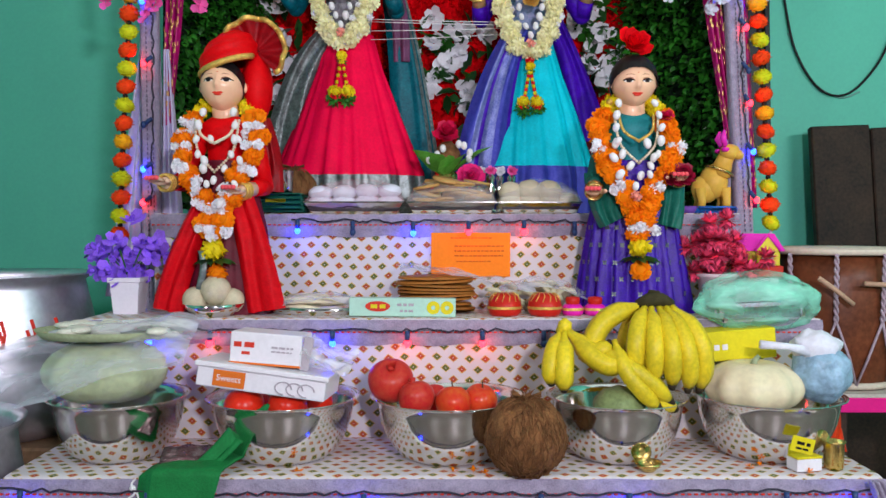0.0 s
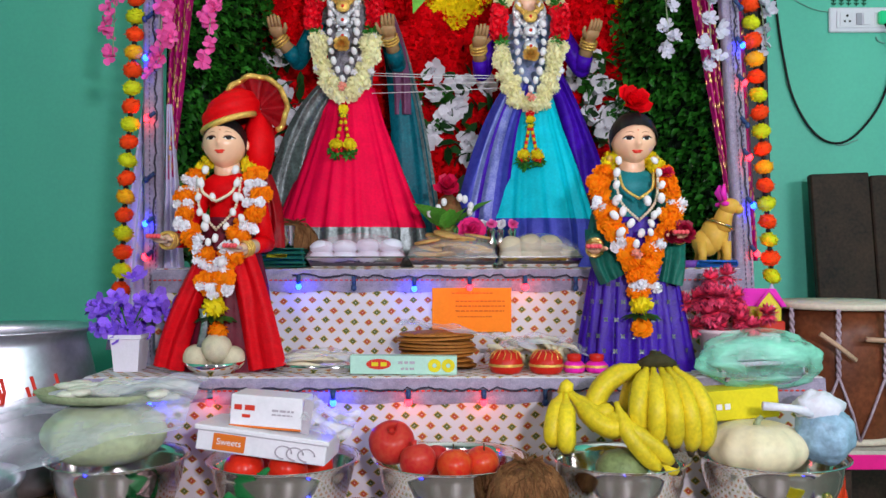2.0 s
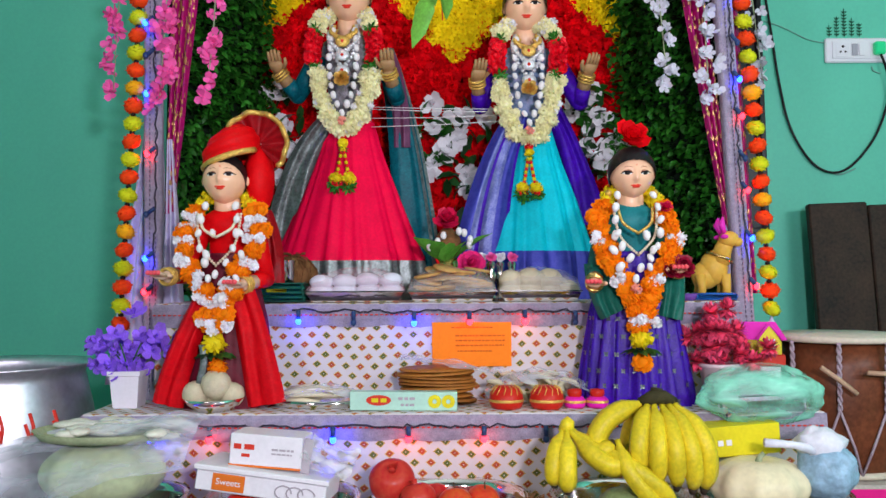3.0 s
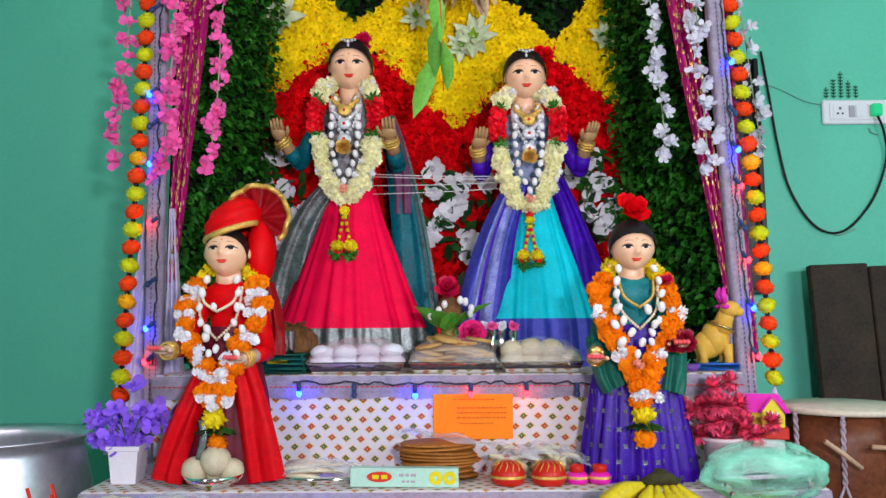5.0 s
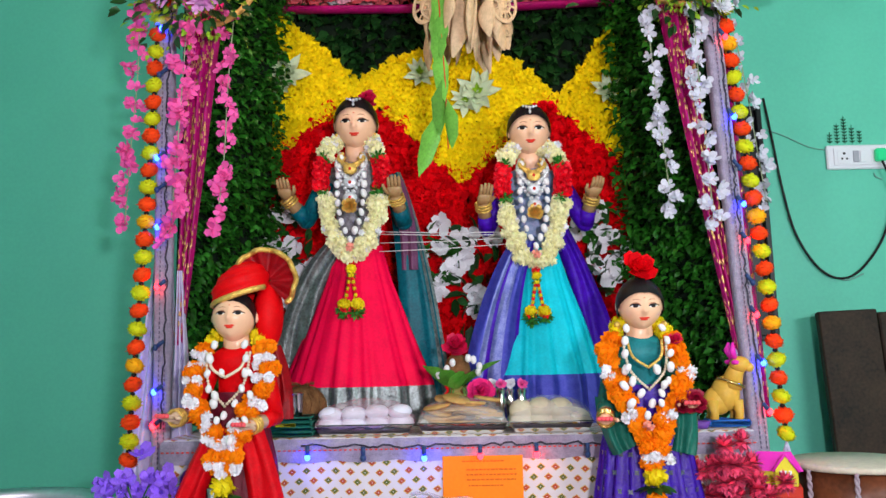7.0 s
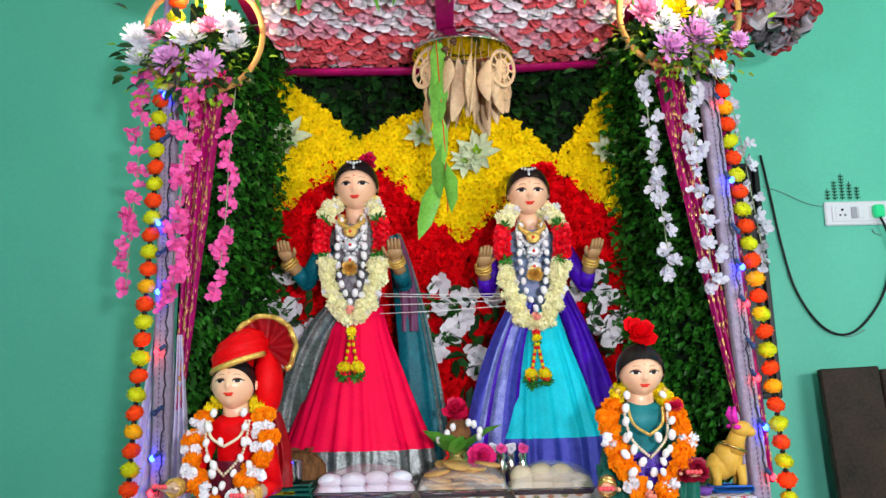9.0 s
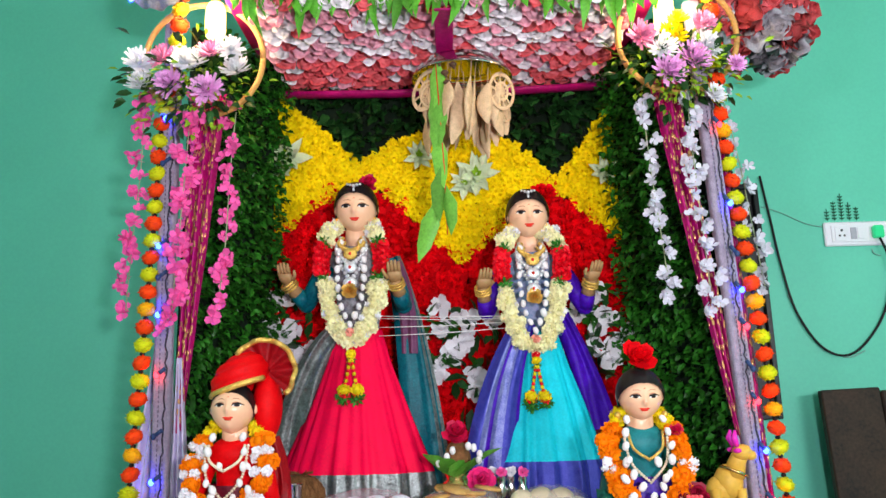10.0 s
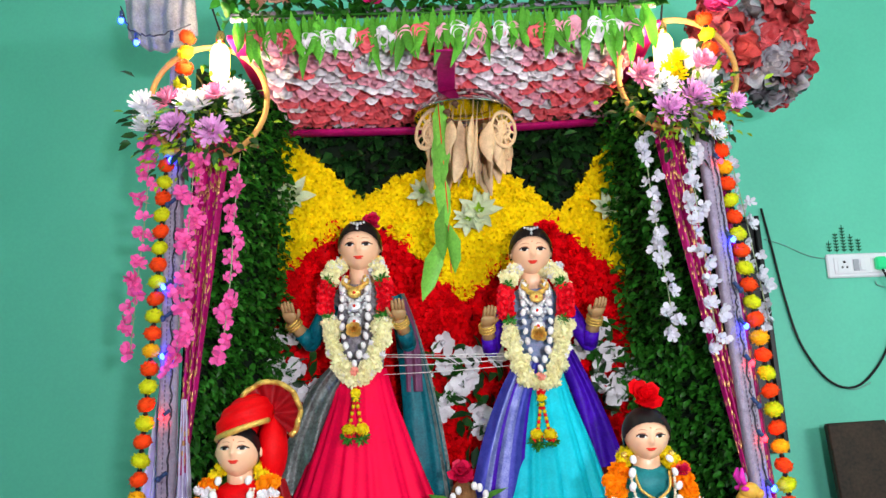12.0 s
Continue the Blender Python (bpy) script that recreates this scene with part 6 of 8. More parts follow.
for k, (a, b, s, R) in enumerate((((-0.006, -0.004, -0.006), (-0.028, -0.045, -0.108), (-0.012, -0.02, 0.0), 0.0195), ((0.0, -0.012, -0.008), (-0.006, -0.055, -0.118), (-0.004, -0.025, 0), 0.0195),
                                  ((0.006, -0.008, -0.006), (0.105, -0.045, -0.060), (0.012, -0.025, -0.028), 0.021), ((0.008, 0.0, -0.002), (0.090, -0.030, -0.022), (0.006, -0.015, -0.030), 0.0195))):
    banana(hand_b, a, b, s, R)

# coconut with its coarse husk
FIBRE = mat("coconut_fibre", (0.21, 0.095, 0.035), 0.9, vary=0.45, scale=40, per_island=0.35, bump=0.3)


def coconut(c, R, label, seed, hairs):
    rng = random.Random(seed)
    ob = thing("coconut", c, label, "coconut")
    part("husk", Geo().ball((0, 0, 0), (R, R * 0.95, R * 0.96), 24, 0, None, 0.12, seed), [FIBRE], ob)
    g = Geo()
    for _ in range(hairs):
        d = Vector((rng.gauss(0, 1), rng.gauss(0, 1), rng.gauss(0, 1))).normalized()
        side = d.cross(Vector((rng.uniform(-0.3, 0.3), rng.uniform(-0.3, 0.3), 1))).normalized()
        along_ = d.cross(side).normalized()
        p = d * R * 0.97
        L = rng.uniform(0.25, 0.6) * R
        lift = rng.uniform(0.0, 0.10) * R
        q = [p - along_ * L * 0.5, p + d * lift, p + along_ * L * 0.5 + side * rng.uniform(-0.2, 0.2) * R]
        q = [v.normalized() * max(v.length, R * 0.985) for v in q]
        g.tube(q, 0.0009, 3, cap=False)
    for _ in range(60):
        a = rng.uniform(0, 2 * math.pi)
        g.tube([(0.012 * math.cos(a), 0.012 * math.sin(a), R * 0.9), (0.016 * math.cos(a), 0.016 * math.sin(a), R * 1.02), (0.03 * math.cos(a), 0.03 * math.sin(a), R * rng.uniform(1.0, 1.14))], 0.001, 3, cap=False)
    tagged(part("fibres", g, [FIBRE], ob, "loose brown fibres"), kind="stuff")
    return ob


coconut((0.157, 1.612, TOP1 + 0.074), 0.076, "whole brown coconut with rough husk on the cloth", 3, 900)

# paper boxes
CARD = mat("white_card", (0.78, 0.76, 0.80), 0.45, vary=0.06, scale=20)
CARD_ORANGE = mat("orange_print", (0.70, 0.16, 0.015), 0.5, vary=0.05)
CARD_RED = mat("red_print", (0.62, 0.04, 0.02), 0.5, vary=0.05)
CARD_GREY = mat("grey_print", (0.42, 0.38, 0.42), 0.5, vary=0.1)
CARD_YELLOW = mat("yellow_card", (0.72, 0.62, 0.01), 0.45, vary=0.1, scale=20)
CARD_GREEN = mat("mint_card", (0.44, 0.70, 0.58), 0.4, vary=0.08, scale=20)


def lettering(words, size, m, parent, at, label):
    cu = bpy.data.curves.new("lettering", "FONT")
    cu.body, cu.size, cu.extrude, cu.align_x, cu.align_y = words, size, 0.0002, "CENTER", "CENTER"
    tmp = bpy.data.objects.new("lettering_curve", cu)
    scene.collection.objects.link(tmp)
    me = bpy.data.meshes.new_from_object(tmp.evaluated_get(bpy.context.evaluated_depsgraph_get()))
    bpy.data.objects.remove(tmp)
    me.materials.clear()
    me.materials.append(m)
    return part("lettering", me, None, parent, label, at=at)


def bars(parent, rows, m, y, name="print_bars", label="", seed=0):
    """Rows of short bars on a face that looks to -y: (x0, x1, z, height)."""
    rng = random.Random(seed)
    g = Geo()
    for x0, x1, z, h in rows:
        x = x0
        while x < x1 - 0.003:
            w = min(rng.uniform(1.2, 3.2) * h, x1 - x)
            g.box((x, y - 0.0012, z - h / 2), (x + w, y, z + h / 2), 0.0002)
            x += w + h * 0.6
    return part(name, g, [m], parent, label, smooth=False)


box_1 = thing("sweet_box", Matrix.Translation((-0.343, 1.675, 0.650)) @ pose(0, 0, 0, -3, 7, -4), "flat white sweet box with an orange print, tilted on the fruit", "box")
part("tray", Geo().box((-0.125, -0.06, -0.020), (0.125, 0.085, 0.018), 0.002), [CARD], box_1, smooth=False)
part("lid", Geo().box((-0.130, -0.066, 0.018), (0.130, 0.090, 0.028), 0.002), [CARD], box_1, "white lid with a raised flap", smooth=False)
part("print_panel", Geo().box((-0.092, -0.0625, -0.016), (-0.030, -0.0605, 0.015), 0.001), [CARD_ORANGE], box_1, "orange printed panel", smooth=False)
lettering("Sweets", 0.017, CARD, box_1, Matrix.Translation((-0.061, -0.0630, 0.0)) @ pose(0, 0, 0, 90, 0, 0), "white printed word")
sw = Geo()
for k in range(3):
    sw.tube([(0.045 + 0.022 * k + 0.016 * math.cos(a), -0.0615, -0.004 + 0.012 * math.sin(a)) for a in (i * 0.4 for i in range(13))], 0.0014, 5)
part("print_swirls", sw, [CARD_GREY], box_1, "grey scroll print")
box_2 = thing("sweet_box", Matrix.Translation((-0.340, 1.690, 0.712)) @ pose(0, 0, 0, -2, 4, -4), "small white carton lying on the sweet box", "box")
part("carton", Geo().box((-0.070, -0.045, -0.032), (0.070, 0.045, 0.030), 0.002), [CARD], box_2, smooth=False)
part("end_flap", Geo().box((0.064, -0.046, -0.030), (0.082, -0.042, 0.036), 0.001, 0, pose(0, 0, 0, 0, 6, 8)), [CARD_GREY], box_2, "open end flap", smooth=False)
part("base_line", Geo().box((-0.070, -0.0465, -0.032), (0.070, -0.0445, -0.028), 0.0003), [CARD_ORANGE], box_2, "orange printed line", smooth=False)
bars(box_2, [(-0.062, -0.022, 0.006, 0.010), (-0.046, -0.030, -0.010, 0.006)], CARD_RED, -0.0455, "print_bars", "red print", 1)
bars(box_2, [(0.012, 0.056, 0.004, 0.004), (0.012, 0.052, -0.004, 0.003)], CARD_GREY, -0.0455, "print_bars", "grey print", 2)
crumple = Geo()


def sheet_fn(u, v):
    return ((u - 0.5) * 0.10, (v - 0.5) * 0.14, 0.016 * noise.noise(Vector((u * 5, v * 5, 3))) + 0.05 * (u - 0.5) ** 2)


crumple.grid(sheet_fn, 18, 18)
crum = solid("plastic_wrap", crumple, [film_mat("clear_wrap", (0.85, 0.85, 0.9), 0.45)], Matrix.Translation((-0.225, 1.68, 0.69)) @ pose(0, 0, 0, 10, 20, 0), "crumpled clear plastic wrap on the sweet box", "wrap")

# left: stacked tray and loose plastic over the gourd
CLEAR = film_mat("clear_bag", (0.74, 0.78, 0.88), 0.30)
pl = thing("wrapped_tray", (-0.675, 1.735, 0.738), "flat leaf tray of pale sweets wrapped in clear plastic", "tray")
g = Geo()
for k in range(26):
    rng = random.Random(k)
    g.ball((rng.uniform(-0.12, 0.13), rng.uniform(-0.08, 0.08), rng.uniform(0.0, 0.012)), (rng.uniform(0.02, 0.04), rng.uniform(0.015, 0.03), 0.008), 10, 0, None, 0.25, k)
tagged(part("sweets", g, [mat("pale_sweet", (0.74, 0.74, 0.62), 0.6, vary=0.15, scale=50)], pl, "pale flat sweets"), kind="stuff")
part("leaf_plate", Geo().lathe([(0.0, -0.008), (0.135, -0.008), (0.150, 0.006), (0.152, 0.006), (0.137, -0.011), (0.0, -0.011)], 40, sy=0.7), [mat("leaf_plate", (0.36, 0.42, 0.24), 0.6, vary=0.25, scale=25)], pl)


def bag_fn(u, v):
    x = between(-0.46, 0.19, u)
    front = max(0.0, 0.45 - v) / 0.45
    y = between(-0.10, 0.10, v) * (1 - 0.3 * (1 - u))
    z = 0.035 - 0.12 * (1 - u) ** 1.5 - 0.05 * (2 * v - 1) ** 2 + 0.022 * noise.noise(Vector((u * 4, v * 5, 1))) - 0.10 * max(0, u - 0.9)
    z -= 0.12 * front ** 1.4 * (1.15 - u) + 0.010 * noise.noise(Vector((u * 5, v * 16, 4)))
    return (x, y - 0.045 * front, z)


bag = Geo().grid(bag_fn, 90, 50)
part("plastic_bag", bag, [CLEAR], pl, "loose clear plastic bag")

# right: bags, yellow carton
ycarton = thing("yellow_carton", Matrix.Translation((0.632, 1.85, 0.700)) @ pose(0, 0, 0, 0, -4, 3), "yellow carton lying between pumpkin and green bag", "box")
part("carton", Geo().box((-0.078, -0.035, -0.034), (0.078, 0.05, 0.030), 0.002), [CARD_YELLOW], ycarton, smooth=False)
for k in range(2):
    part("print_mark", Geo().box((-0.058 + 0.018 * k, -0.0365, -0.010), (-0.046 + 0.018 * k, -0.0345, 0.002), 0.0003, 0), [CARD], ycarton, "pale printed mark", smooth=False)


def blob(c, r, m, label, category, name, seed, knots=None, crease=0.16):
    g = Geo()

    def skin(u, v):
        a, p = u * 2 * math.pi, v * math.pi
        d = Vector((math.sin(p) * math.cos(a), math.sin(p) * math.sin(a), -math.cos(p)))
        k = 1 + crease * noise.noise(d * 2.2 + Vector((seed, 0, 0))) + crease * 0.5 * abs(noise.noise(d * 6 + Vector((0, seed, 0))))
        return (d.x * r[0] * k, d.y * r[1] * k, d.z * r[2] * k)
    g.grid(skin, 56, 36, 0, wrap=True)
    ob = thing(name, c, label, category)
    part("bag", g, [m], ob)
    return ob


gb = blob((0.690, 1.875, 0.785), (0.132, 0.06, 0.066), film_mat("green_bag", (0.30, 0.84, 0.62), 0.48, 0.2), "thin green plastic carrier bag with a packet inside", "bag", "carrier_bag", 3)
part("packet", Geo().box((-0.09, -0.03, -0.040), (0.09, 0.02, 0.0), 0.008, 0, pose(0, 0, 0, 0, -3, 0)), [mat("printed_packet", (0.62, 0.66, 0.80), 0.4, vary=0.5, scale=30, second=(0.55, 0.25, 0.35))], gb, "printed packet showing through")
bb = blob((0.770, 1.735, 0.652), (0.058, 0.055, 0.060), mat("blue_bag", (0.36, 0.56, 0.72), 0.3, vary=0.3, scale=18, bump=0.4, through_light=0.2), "tied pale blue and white plastic bag in the bowl", "bag", "tied_bag", 5, crease=0.12)
part("bag_top", Geo().ball((-0.012, 0, 0.055), (0.048, 0.04, 0.032), 18, 0, None, 0.3, 6), [mat("white_bag", (0.76, 0.78, 0.86), 0.35, vary=0.1, scale=20, bump=0.3)], bb, "white gathered top")
part("twist", Geo().tube([(-0.03, -0.02, 0.045), (-0.08, -0.03, 0.058), (-0.135, -0.03, 0.062)], [0.012, 0.007, 0.009], 8), [bb.children[1].data.materials[0]], bb, "white twisted end")

# green folded cloth over the edge, packet, small things on the cloth
GREENCLOTH = mat("green_cotton", (0.008, 0.19, 0.045), 0.7, vary=0.2, scale=40, bump=0.3)
gc = Geo()
for k in range(4):
    o = 0.004 * k

    def fold(u, v, o=o):
        x = -0.475 + (u - 0.5) * between(0.145, 0.115, v) - 0.05 * v
        s = v * 0.24
        yy, zz = (Y1 + 0.10 - s, TOP1 + 0.008 + o) if s < 0.115 else (Y1 - 0.022 - o, TOP1 + 0.008 + o - (s - 0.115))
        return (x + o * 2, yy, zz + 0.004 * noise.noise(Vector((u * 5, v * 5, o * 99))))
    gc.grid(fold, 20, 34)
ob = solid("folded_cloth", gc, [GREENCLOTH], (0, 0, 0), "folded bright green cotton cloth hanging over the step's edge", "cloth")
ob.modifiers.new("thickness", "SOLIDIFY").thickness = 0.003
gl = Geo()
gl.grid(lambda u, v: (-0.36 - 0.10 * v + (u - 0.5) * 0.05, 1.655 - 0.03 * v, TOP1 + 0.012 + 0.11 * (1 - v) ** 1.3 + 0.006 * math.sin(u * 9)), 10, 20)
ob = solid("cloth_strip", gl, [GREENCLOTH], (0, 0, 0), "strip of green cotton hanging from the bowl", "cloth")
ob.modifiers.new("thickness", "SOLIDIFY").thickness = 0.003
pk = Geo().grid(lambda u, v: ((u - 0.5) * 0.12, (v - 0.5) * 0.06, 0.012 * math.sin(u * 3.1) * math.sin(v * 3.1) + 0.008 * noise.noise(Vector((u * 6, v * 6, 2)))), 20, 12)
ob = solid("foil_packet", pk, [mat("foil_packet", (0.26, 0.22, 0.22), 0.25, 0.7, vary=0.6, scale=60, second=(0.10, 0.012, 0.02), bump=0.4)], Matrix.Translation((-0.487, 1.655, TOP1 + 0.03)) @ pose(0, 0, 0, 14, 0, 8), "crumpled foil packet lying on the green cloth", "packet")
ob.modifiers.new("thickness", "SOLIDIFY").thickness = 0.003
solid("brass_dish", Geo().lathe([(0.0, 0.0), (0.012, 0.0), (0.016, 0.004), (0.026, 0.018), (0.028, 0.019), (0.018, 0.006), (0.0, 0.004)], 28), [BRASS], (0.395, 1.635, TOP1 + 0.001), "tiny brass dish on the printed cloth", "dish")
solid("brass_cup", Geo().lathe([(0.0, 0.0), (0.017, 0.0), (0.0185, 0.006), (0.0195, 0.050), (0.022, 0.054), (0.019, 0.054), (0.016, 0.006), (0.0, 0.006)], 24), [BRASS], (0.762, 1.655, TOP1 + 0.001), "small brass cup on the step", "cup")
mb = thing("match_box", Matrix.Translation((0.70, 1.645, TOP1 + 0.016)) @ pose(0, 0, 0, 0, 0, 12), "small match box with a yellow printed top", "box")
part("drawer", Geo().box((-0.027, -0.018, -0.014), (0.027, 0.018, 0.010), 0.0015), [CARD], mb, smooth=False)
part("sleeve", Geo().box((-0.028, -0.019, 0.0105), (0.028, 0.019, 0.0145), 0.001), [CARD_YELLOW], mb, "yellow printed top", smooth=False)
tag = thing("hanging_card", Matrix.Translation((0.680, 1.607, TOP1 + 0.060)) @ pose(0, 0, 0, 0, 14, 0), "small yellow printed card leaning on the steel bowl", "card")
part("card", Geo().box((-0.022, -0.003, -0.016), (0.022, 0.0, 0.014), 0.0008), [CARD_YELLOW], tag, smooth=False)
bars(tag, [(-0.012, 0.014, 0.002, 0.006), (-0.012, 0.012, -0.008, 0.004)], HAIR, -0.003, seed=5)
rp = Geo().grid(lambda u, v: ((u - 0.5) * between(0.02, 0.055, v), 0.006 * math.sin(u * 7 + v * 3), 0.05 - v * 0.09 + 0.006 * noise.noise(Vector((u * 6, v * 6, 4)))), 16, 18)
ob = solid("red_packet", rp, [mat("red_foil", (0.68, 0.05, 0.01), 0.3, 0.2, vary=0.4, scale=40, bump=0.4)], (0.795, 1.73, TOP1 + 0.055), "shiny red packet beside the bowls", "packet")
ob.modifiers.new("thickness", "SOLIDIFY").thickness = 0.004
for k, (x, y) in enumerate(((0.60, 1.66), (0.625, 1.67), (0.08, 1.615), (0.06, 1.63), (0.02, 1.625), (0.70, 1.625), (-0.28, 1.63))):
    g = Geo().bloom((0, 0, 0), (0.1, -0.2, 1), 0.013, (5, 4), 0, 0.5, 200 + k, True, wild=0.5)
    solid("fallen_petal", g, [ORANGEP], (x, y, TOP1 + 0.003), "fallen orange marigold petals on the cloth", "petals", "fallen petals")

# ---- middle step ----
pot = thing("potted_flower", (-0.742, 2.02, TOP2), "violet silk flowers in a small white square pot", "potted flower")
part("pot", Geo().lathe([(0.0, 0.0), (0.038, 0.0), (0.040, 0.003), (0.048, 0.074), (0.054, 0.076), (0.054, 0.086), (0.046, 0.086), (0.036, 0.02), (0.0, 0.02)], 4, M=pose(0, 0, 0, 0, 0, 45)), [mat("white_plastic", (0.80, 0.76, 0.84), 0.35, vary=0.04)], pot, "white plastic pot", smooth=False)
rng = random.Random(33)
for k in range(34):
    d = Vector((rng.gauss(0, 0.052), rng.gauss(-0.005, 0.026), abs(rng.gauss(0.045, 0.038))))
    g = Geo().bloom((0, 0, 0), (d.x * 8, -0.6, d.z * 6), rng.uniform(0.026, 0.036), (5, 4), 0, 0.9, 400 + k, True, wild=0.5)
    part("flower", g, [PURPLEP], pot, at=Matrix.Translation((d.x, d.y, 0.095 + d.z)))
g = Geo()
for k in range(20):
    a = k * 0.9
    g.tube([(0, 0, 0.06), (0.02 * math.cos(a), 0.015 * math.sin(a), 0.11), (0.055 * math.cos(a), 0.03 * math.sin(a), 0.15)], 0.0015, 4)
part("stems", g, [HEDGE], pot)

rpot = thing("potted_flower", (0.655, 2.04, TOP2), "raspberry red tinsel flowers in a pale plastic pot", "potted flower")
part("pot", Geo().lathe([(0.0, 0.0), (0.034, 0.0), (0.046, 0.085), (0.050, 0.086), (0.050, 0.094), (0.042, 0.094), (0.032, 0.02), (0.0, 0.02)], 28), [mat("pale_pot", (0.72, 0.55, 0.58), 0.4, vary=0.05)], rpot)
TINSEL = mat("tinsel_pink", (1.0, 0.10, 0.22), 0.45, through_light=0.1, vary=0.2, scale=60, per_island=0.6)
for k in range(26):
    d = Vector((rng.gauss(0, 0.036), rng.gauss(-0.012, 0.022), abs(rng.gauss(0.055, 0.042))))
    g = Geo()
    for _ in range(120):
        v = Vector((rng.gauss(0, 1), rng.gauss(-0.3, 1), rng.gauss(0, 1))).normalized()
        g.petal(v.to_track_quat("X", "Z").to_matrix().to_4x4(), 0.031, 0.012, 0, 0.1, False)
    part("flower", g, [TINSEL], rpot, at=Matrix.Translation((d.x, d.y, 0.090 + d.z)))

lb = thing("laddu_bowl", (-0.525, 1.955, TOP2), "shallow steel bowl with round pale sweets", "bowl")
part("bowl", Geo().lathe([(0.0, 0.0), (0.04, 0.0), (0.06, 0.018), (0.068, 0.030), (0.070, 0.030), (0.058, 0.014), (0.038, 0.004), (0.0, 0.004)], 36), [STEEL], lb)
LADDU = mat("laddu", (0.62, 0.55, 0.38), 0.7, vary=0.15, scale=60, bump=0.2)
for x, y, z, R in ((-0.040, -0.005, 0.038, 0.030), (0.008, -0.012, 0.060, 0.034), (0.042, 0.0, 0.036, 0.028), (0.0, 0.02, 0.034, 0.03)):
    part("sweet_ball", Geo().ball((0, 0, 0), R, 18, 0, None, 0.06, R * 99), [LADDU], lb, at=Matrix.Translation((x, y, z)))

wt = thing("sweet_tray", (-0.29, 2.02, TOP2), "oval steel tray of pale wafer rolls under plastic", "tray")
part("tray", Geo().lathe([(0.0, 0.0), (0.105, 0.0), (0.122, 0.018), (0.125, 0.018), (0.108, -0.0), (0.0, 0.006)], 40, sy=0.5), [STEEL], wt)
WAFER = mat("pale_wafer", (0.76, 0.68, 0.48), 0.6, vary=0.12, scale=50)
for k in range(16):
    a = rng.uniform(-0.3, 0.3)
    g = Geo().tube([(-0.05, 0, 0), (0, 0, 0.004), (0.05, 0, 0)], [0.006, 0.011, 0.006], 8, flat=0.6)
    part("wafer_roll", g, [WAFER], wt, at=Matrix.Translation((rng.uniform(-0.06, 0.06), rng.uniform(-0.04, 0.03), 0.014 + 0.0016 * k)) @ pose(0, 0, 0, 0, 0, math.degrees(a)))
part("plastic_cover", Geo().grid(lambda u, v: (between(-0.135, 0.14, u), between(-0.066, 0.05, v), 0.05 - 0.16 * (u - 0.5) ** 2 - 0.05 * (v - 0.5) ** 2 + 0.012 * noise.noise(Vector((u * 6, v * 4, 2)))), 26, 16), [CLEAR], wt, "clear plastic cover")

ps = thing("papad_stack", (-0.020, 2.035, TOP2), "stack of thin brown papads in clear plastic", "papads")
PAPAD = mat("papad", (0.36, 0.13, 0.02), 0.55, vary=0.3, scale=40, per_object=0.2)
for k in range(9):
    part("papad", Geo().grid(lambda u, v, k=k: (math.cos(u * 2 * math.pi) * v * 0.092, math.sin(u * 2 * math.pi) * v * 0.055, 0.004 * math.sin(u * 12 + k) * v), 30, 5, 0, wrap=True).lathe([(0.092, 0.0), (0.093, 0.003), (0.09, 0.005), (0.0, 0.005)], 30, sy=0.6), [PAPAD], ps,
         at=Matrix.Translation((rng.uniform(-0.008, 0.008), rng.uniform(-0.005, 0.005), 0.012 + 0.0088 * k)) @ pose(0, 0, 0, rng.uniform(-2, 2), rng.uniform(-2, 3), rng.uniform(0, 20)))
part("plastic_cover", Geo().grid(lambda u, v: (between(-0.085, 0.235, u), between(-0.066, 0.05, v), 0.118 - 0.055 * u ** 1.5 - 0.05 * (v - 0.4) ** 2 + 0.010 * noise.noise(Vector((u * 6, v * 4, 5)))), 26, 16), [CLEAR], ps, "clear plastic cover")

wf = thing("snack_pouch", (0.225, 2.04, TOP2), "clear pouch of pale curled snacks", "pouch")
for k in range(18):
    g = Geo().tube([(-0.03, 0, 0), (-0.01, 0, 0.012), (0.015, 0, 0.012), (0.032, 0.004, 0)], [0.007, 0.013, 0.013, 0.006], 8, flat=0.55)
    part("snack", g, [mat("pale_snack", (0.66, 0.62, 0.42), 0.6, vary=0.2, scale=50)] if k == 0 else [wf.children[0].data.materials[0]], wf, at=Matrix.Translation((rng.uniform(-0.10, 0.09), rng.uniform(-0.03, 0.03), 0.014 + rng.uniform(0, 0.045))) @ pose(0, 0, 0, rng.uniform(-30, 30), rng.uniform(-40, 40), rng.uniform(-60, 60)))
part("plastic_cover", Geo().grid(lambda u, v: (between(-0.13, 0.13, u), between(-0.055, 0.05, v), 0.082 - 0.18 * (u - 0.5) ** 2 - 0.07 * (v - 0.5) ** 2 + 0.014 * noise.noise(Vector((u * 6, v * 4, 8)))), 24, 16), [CLEAR], wf, "clear plastic pouch")

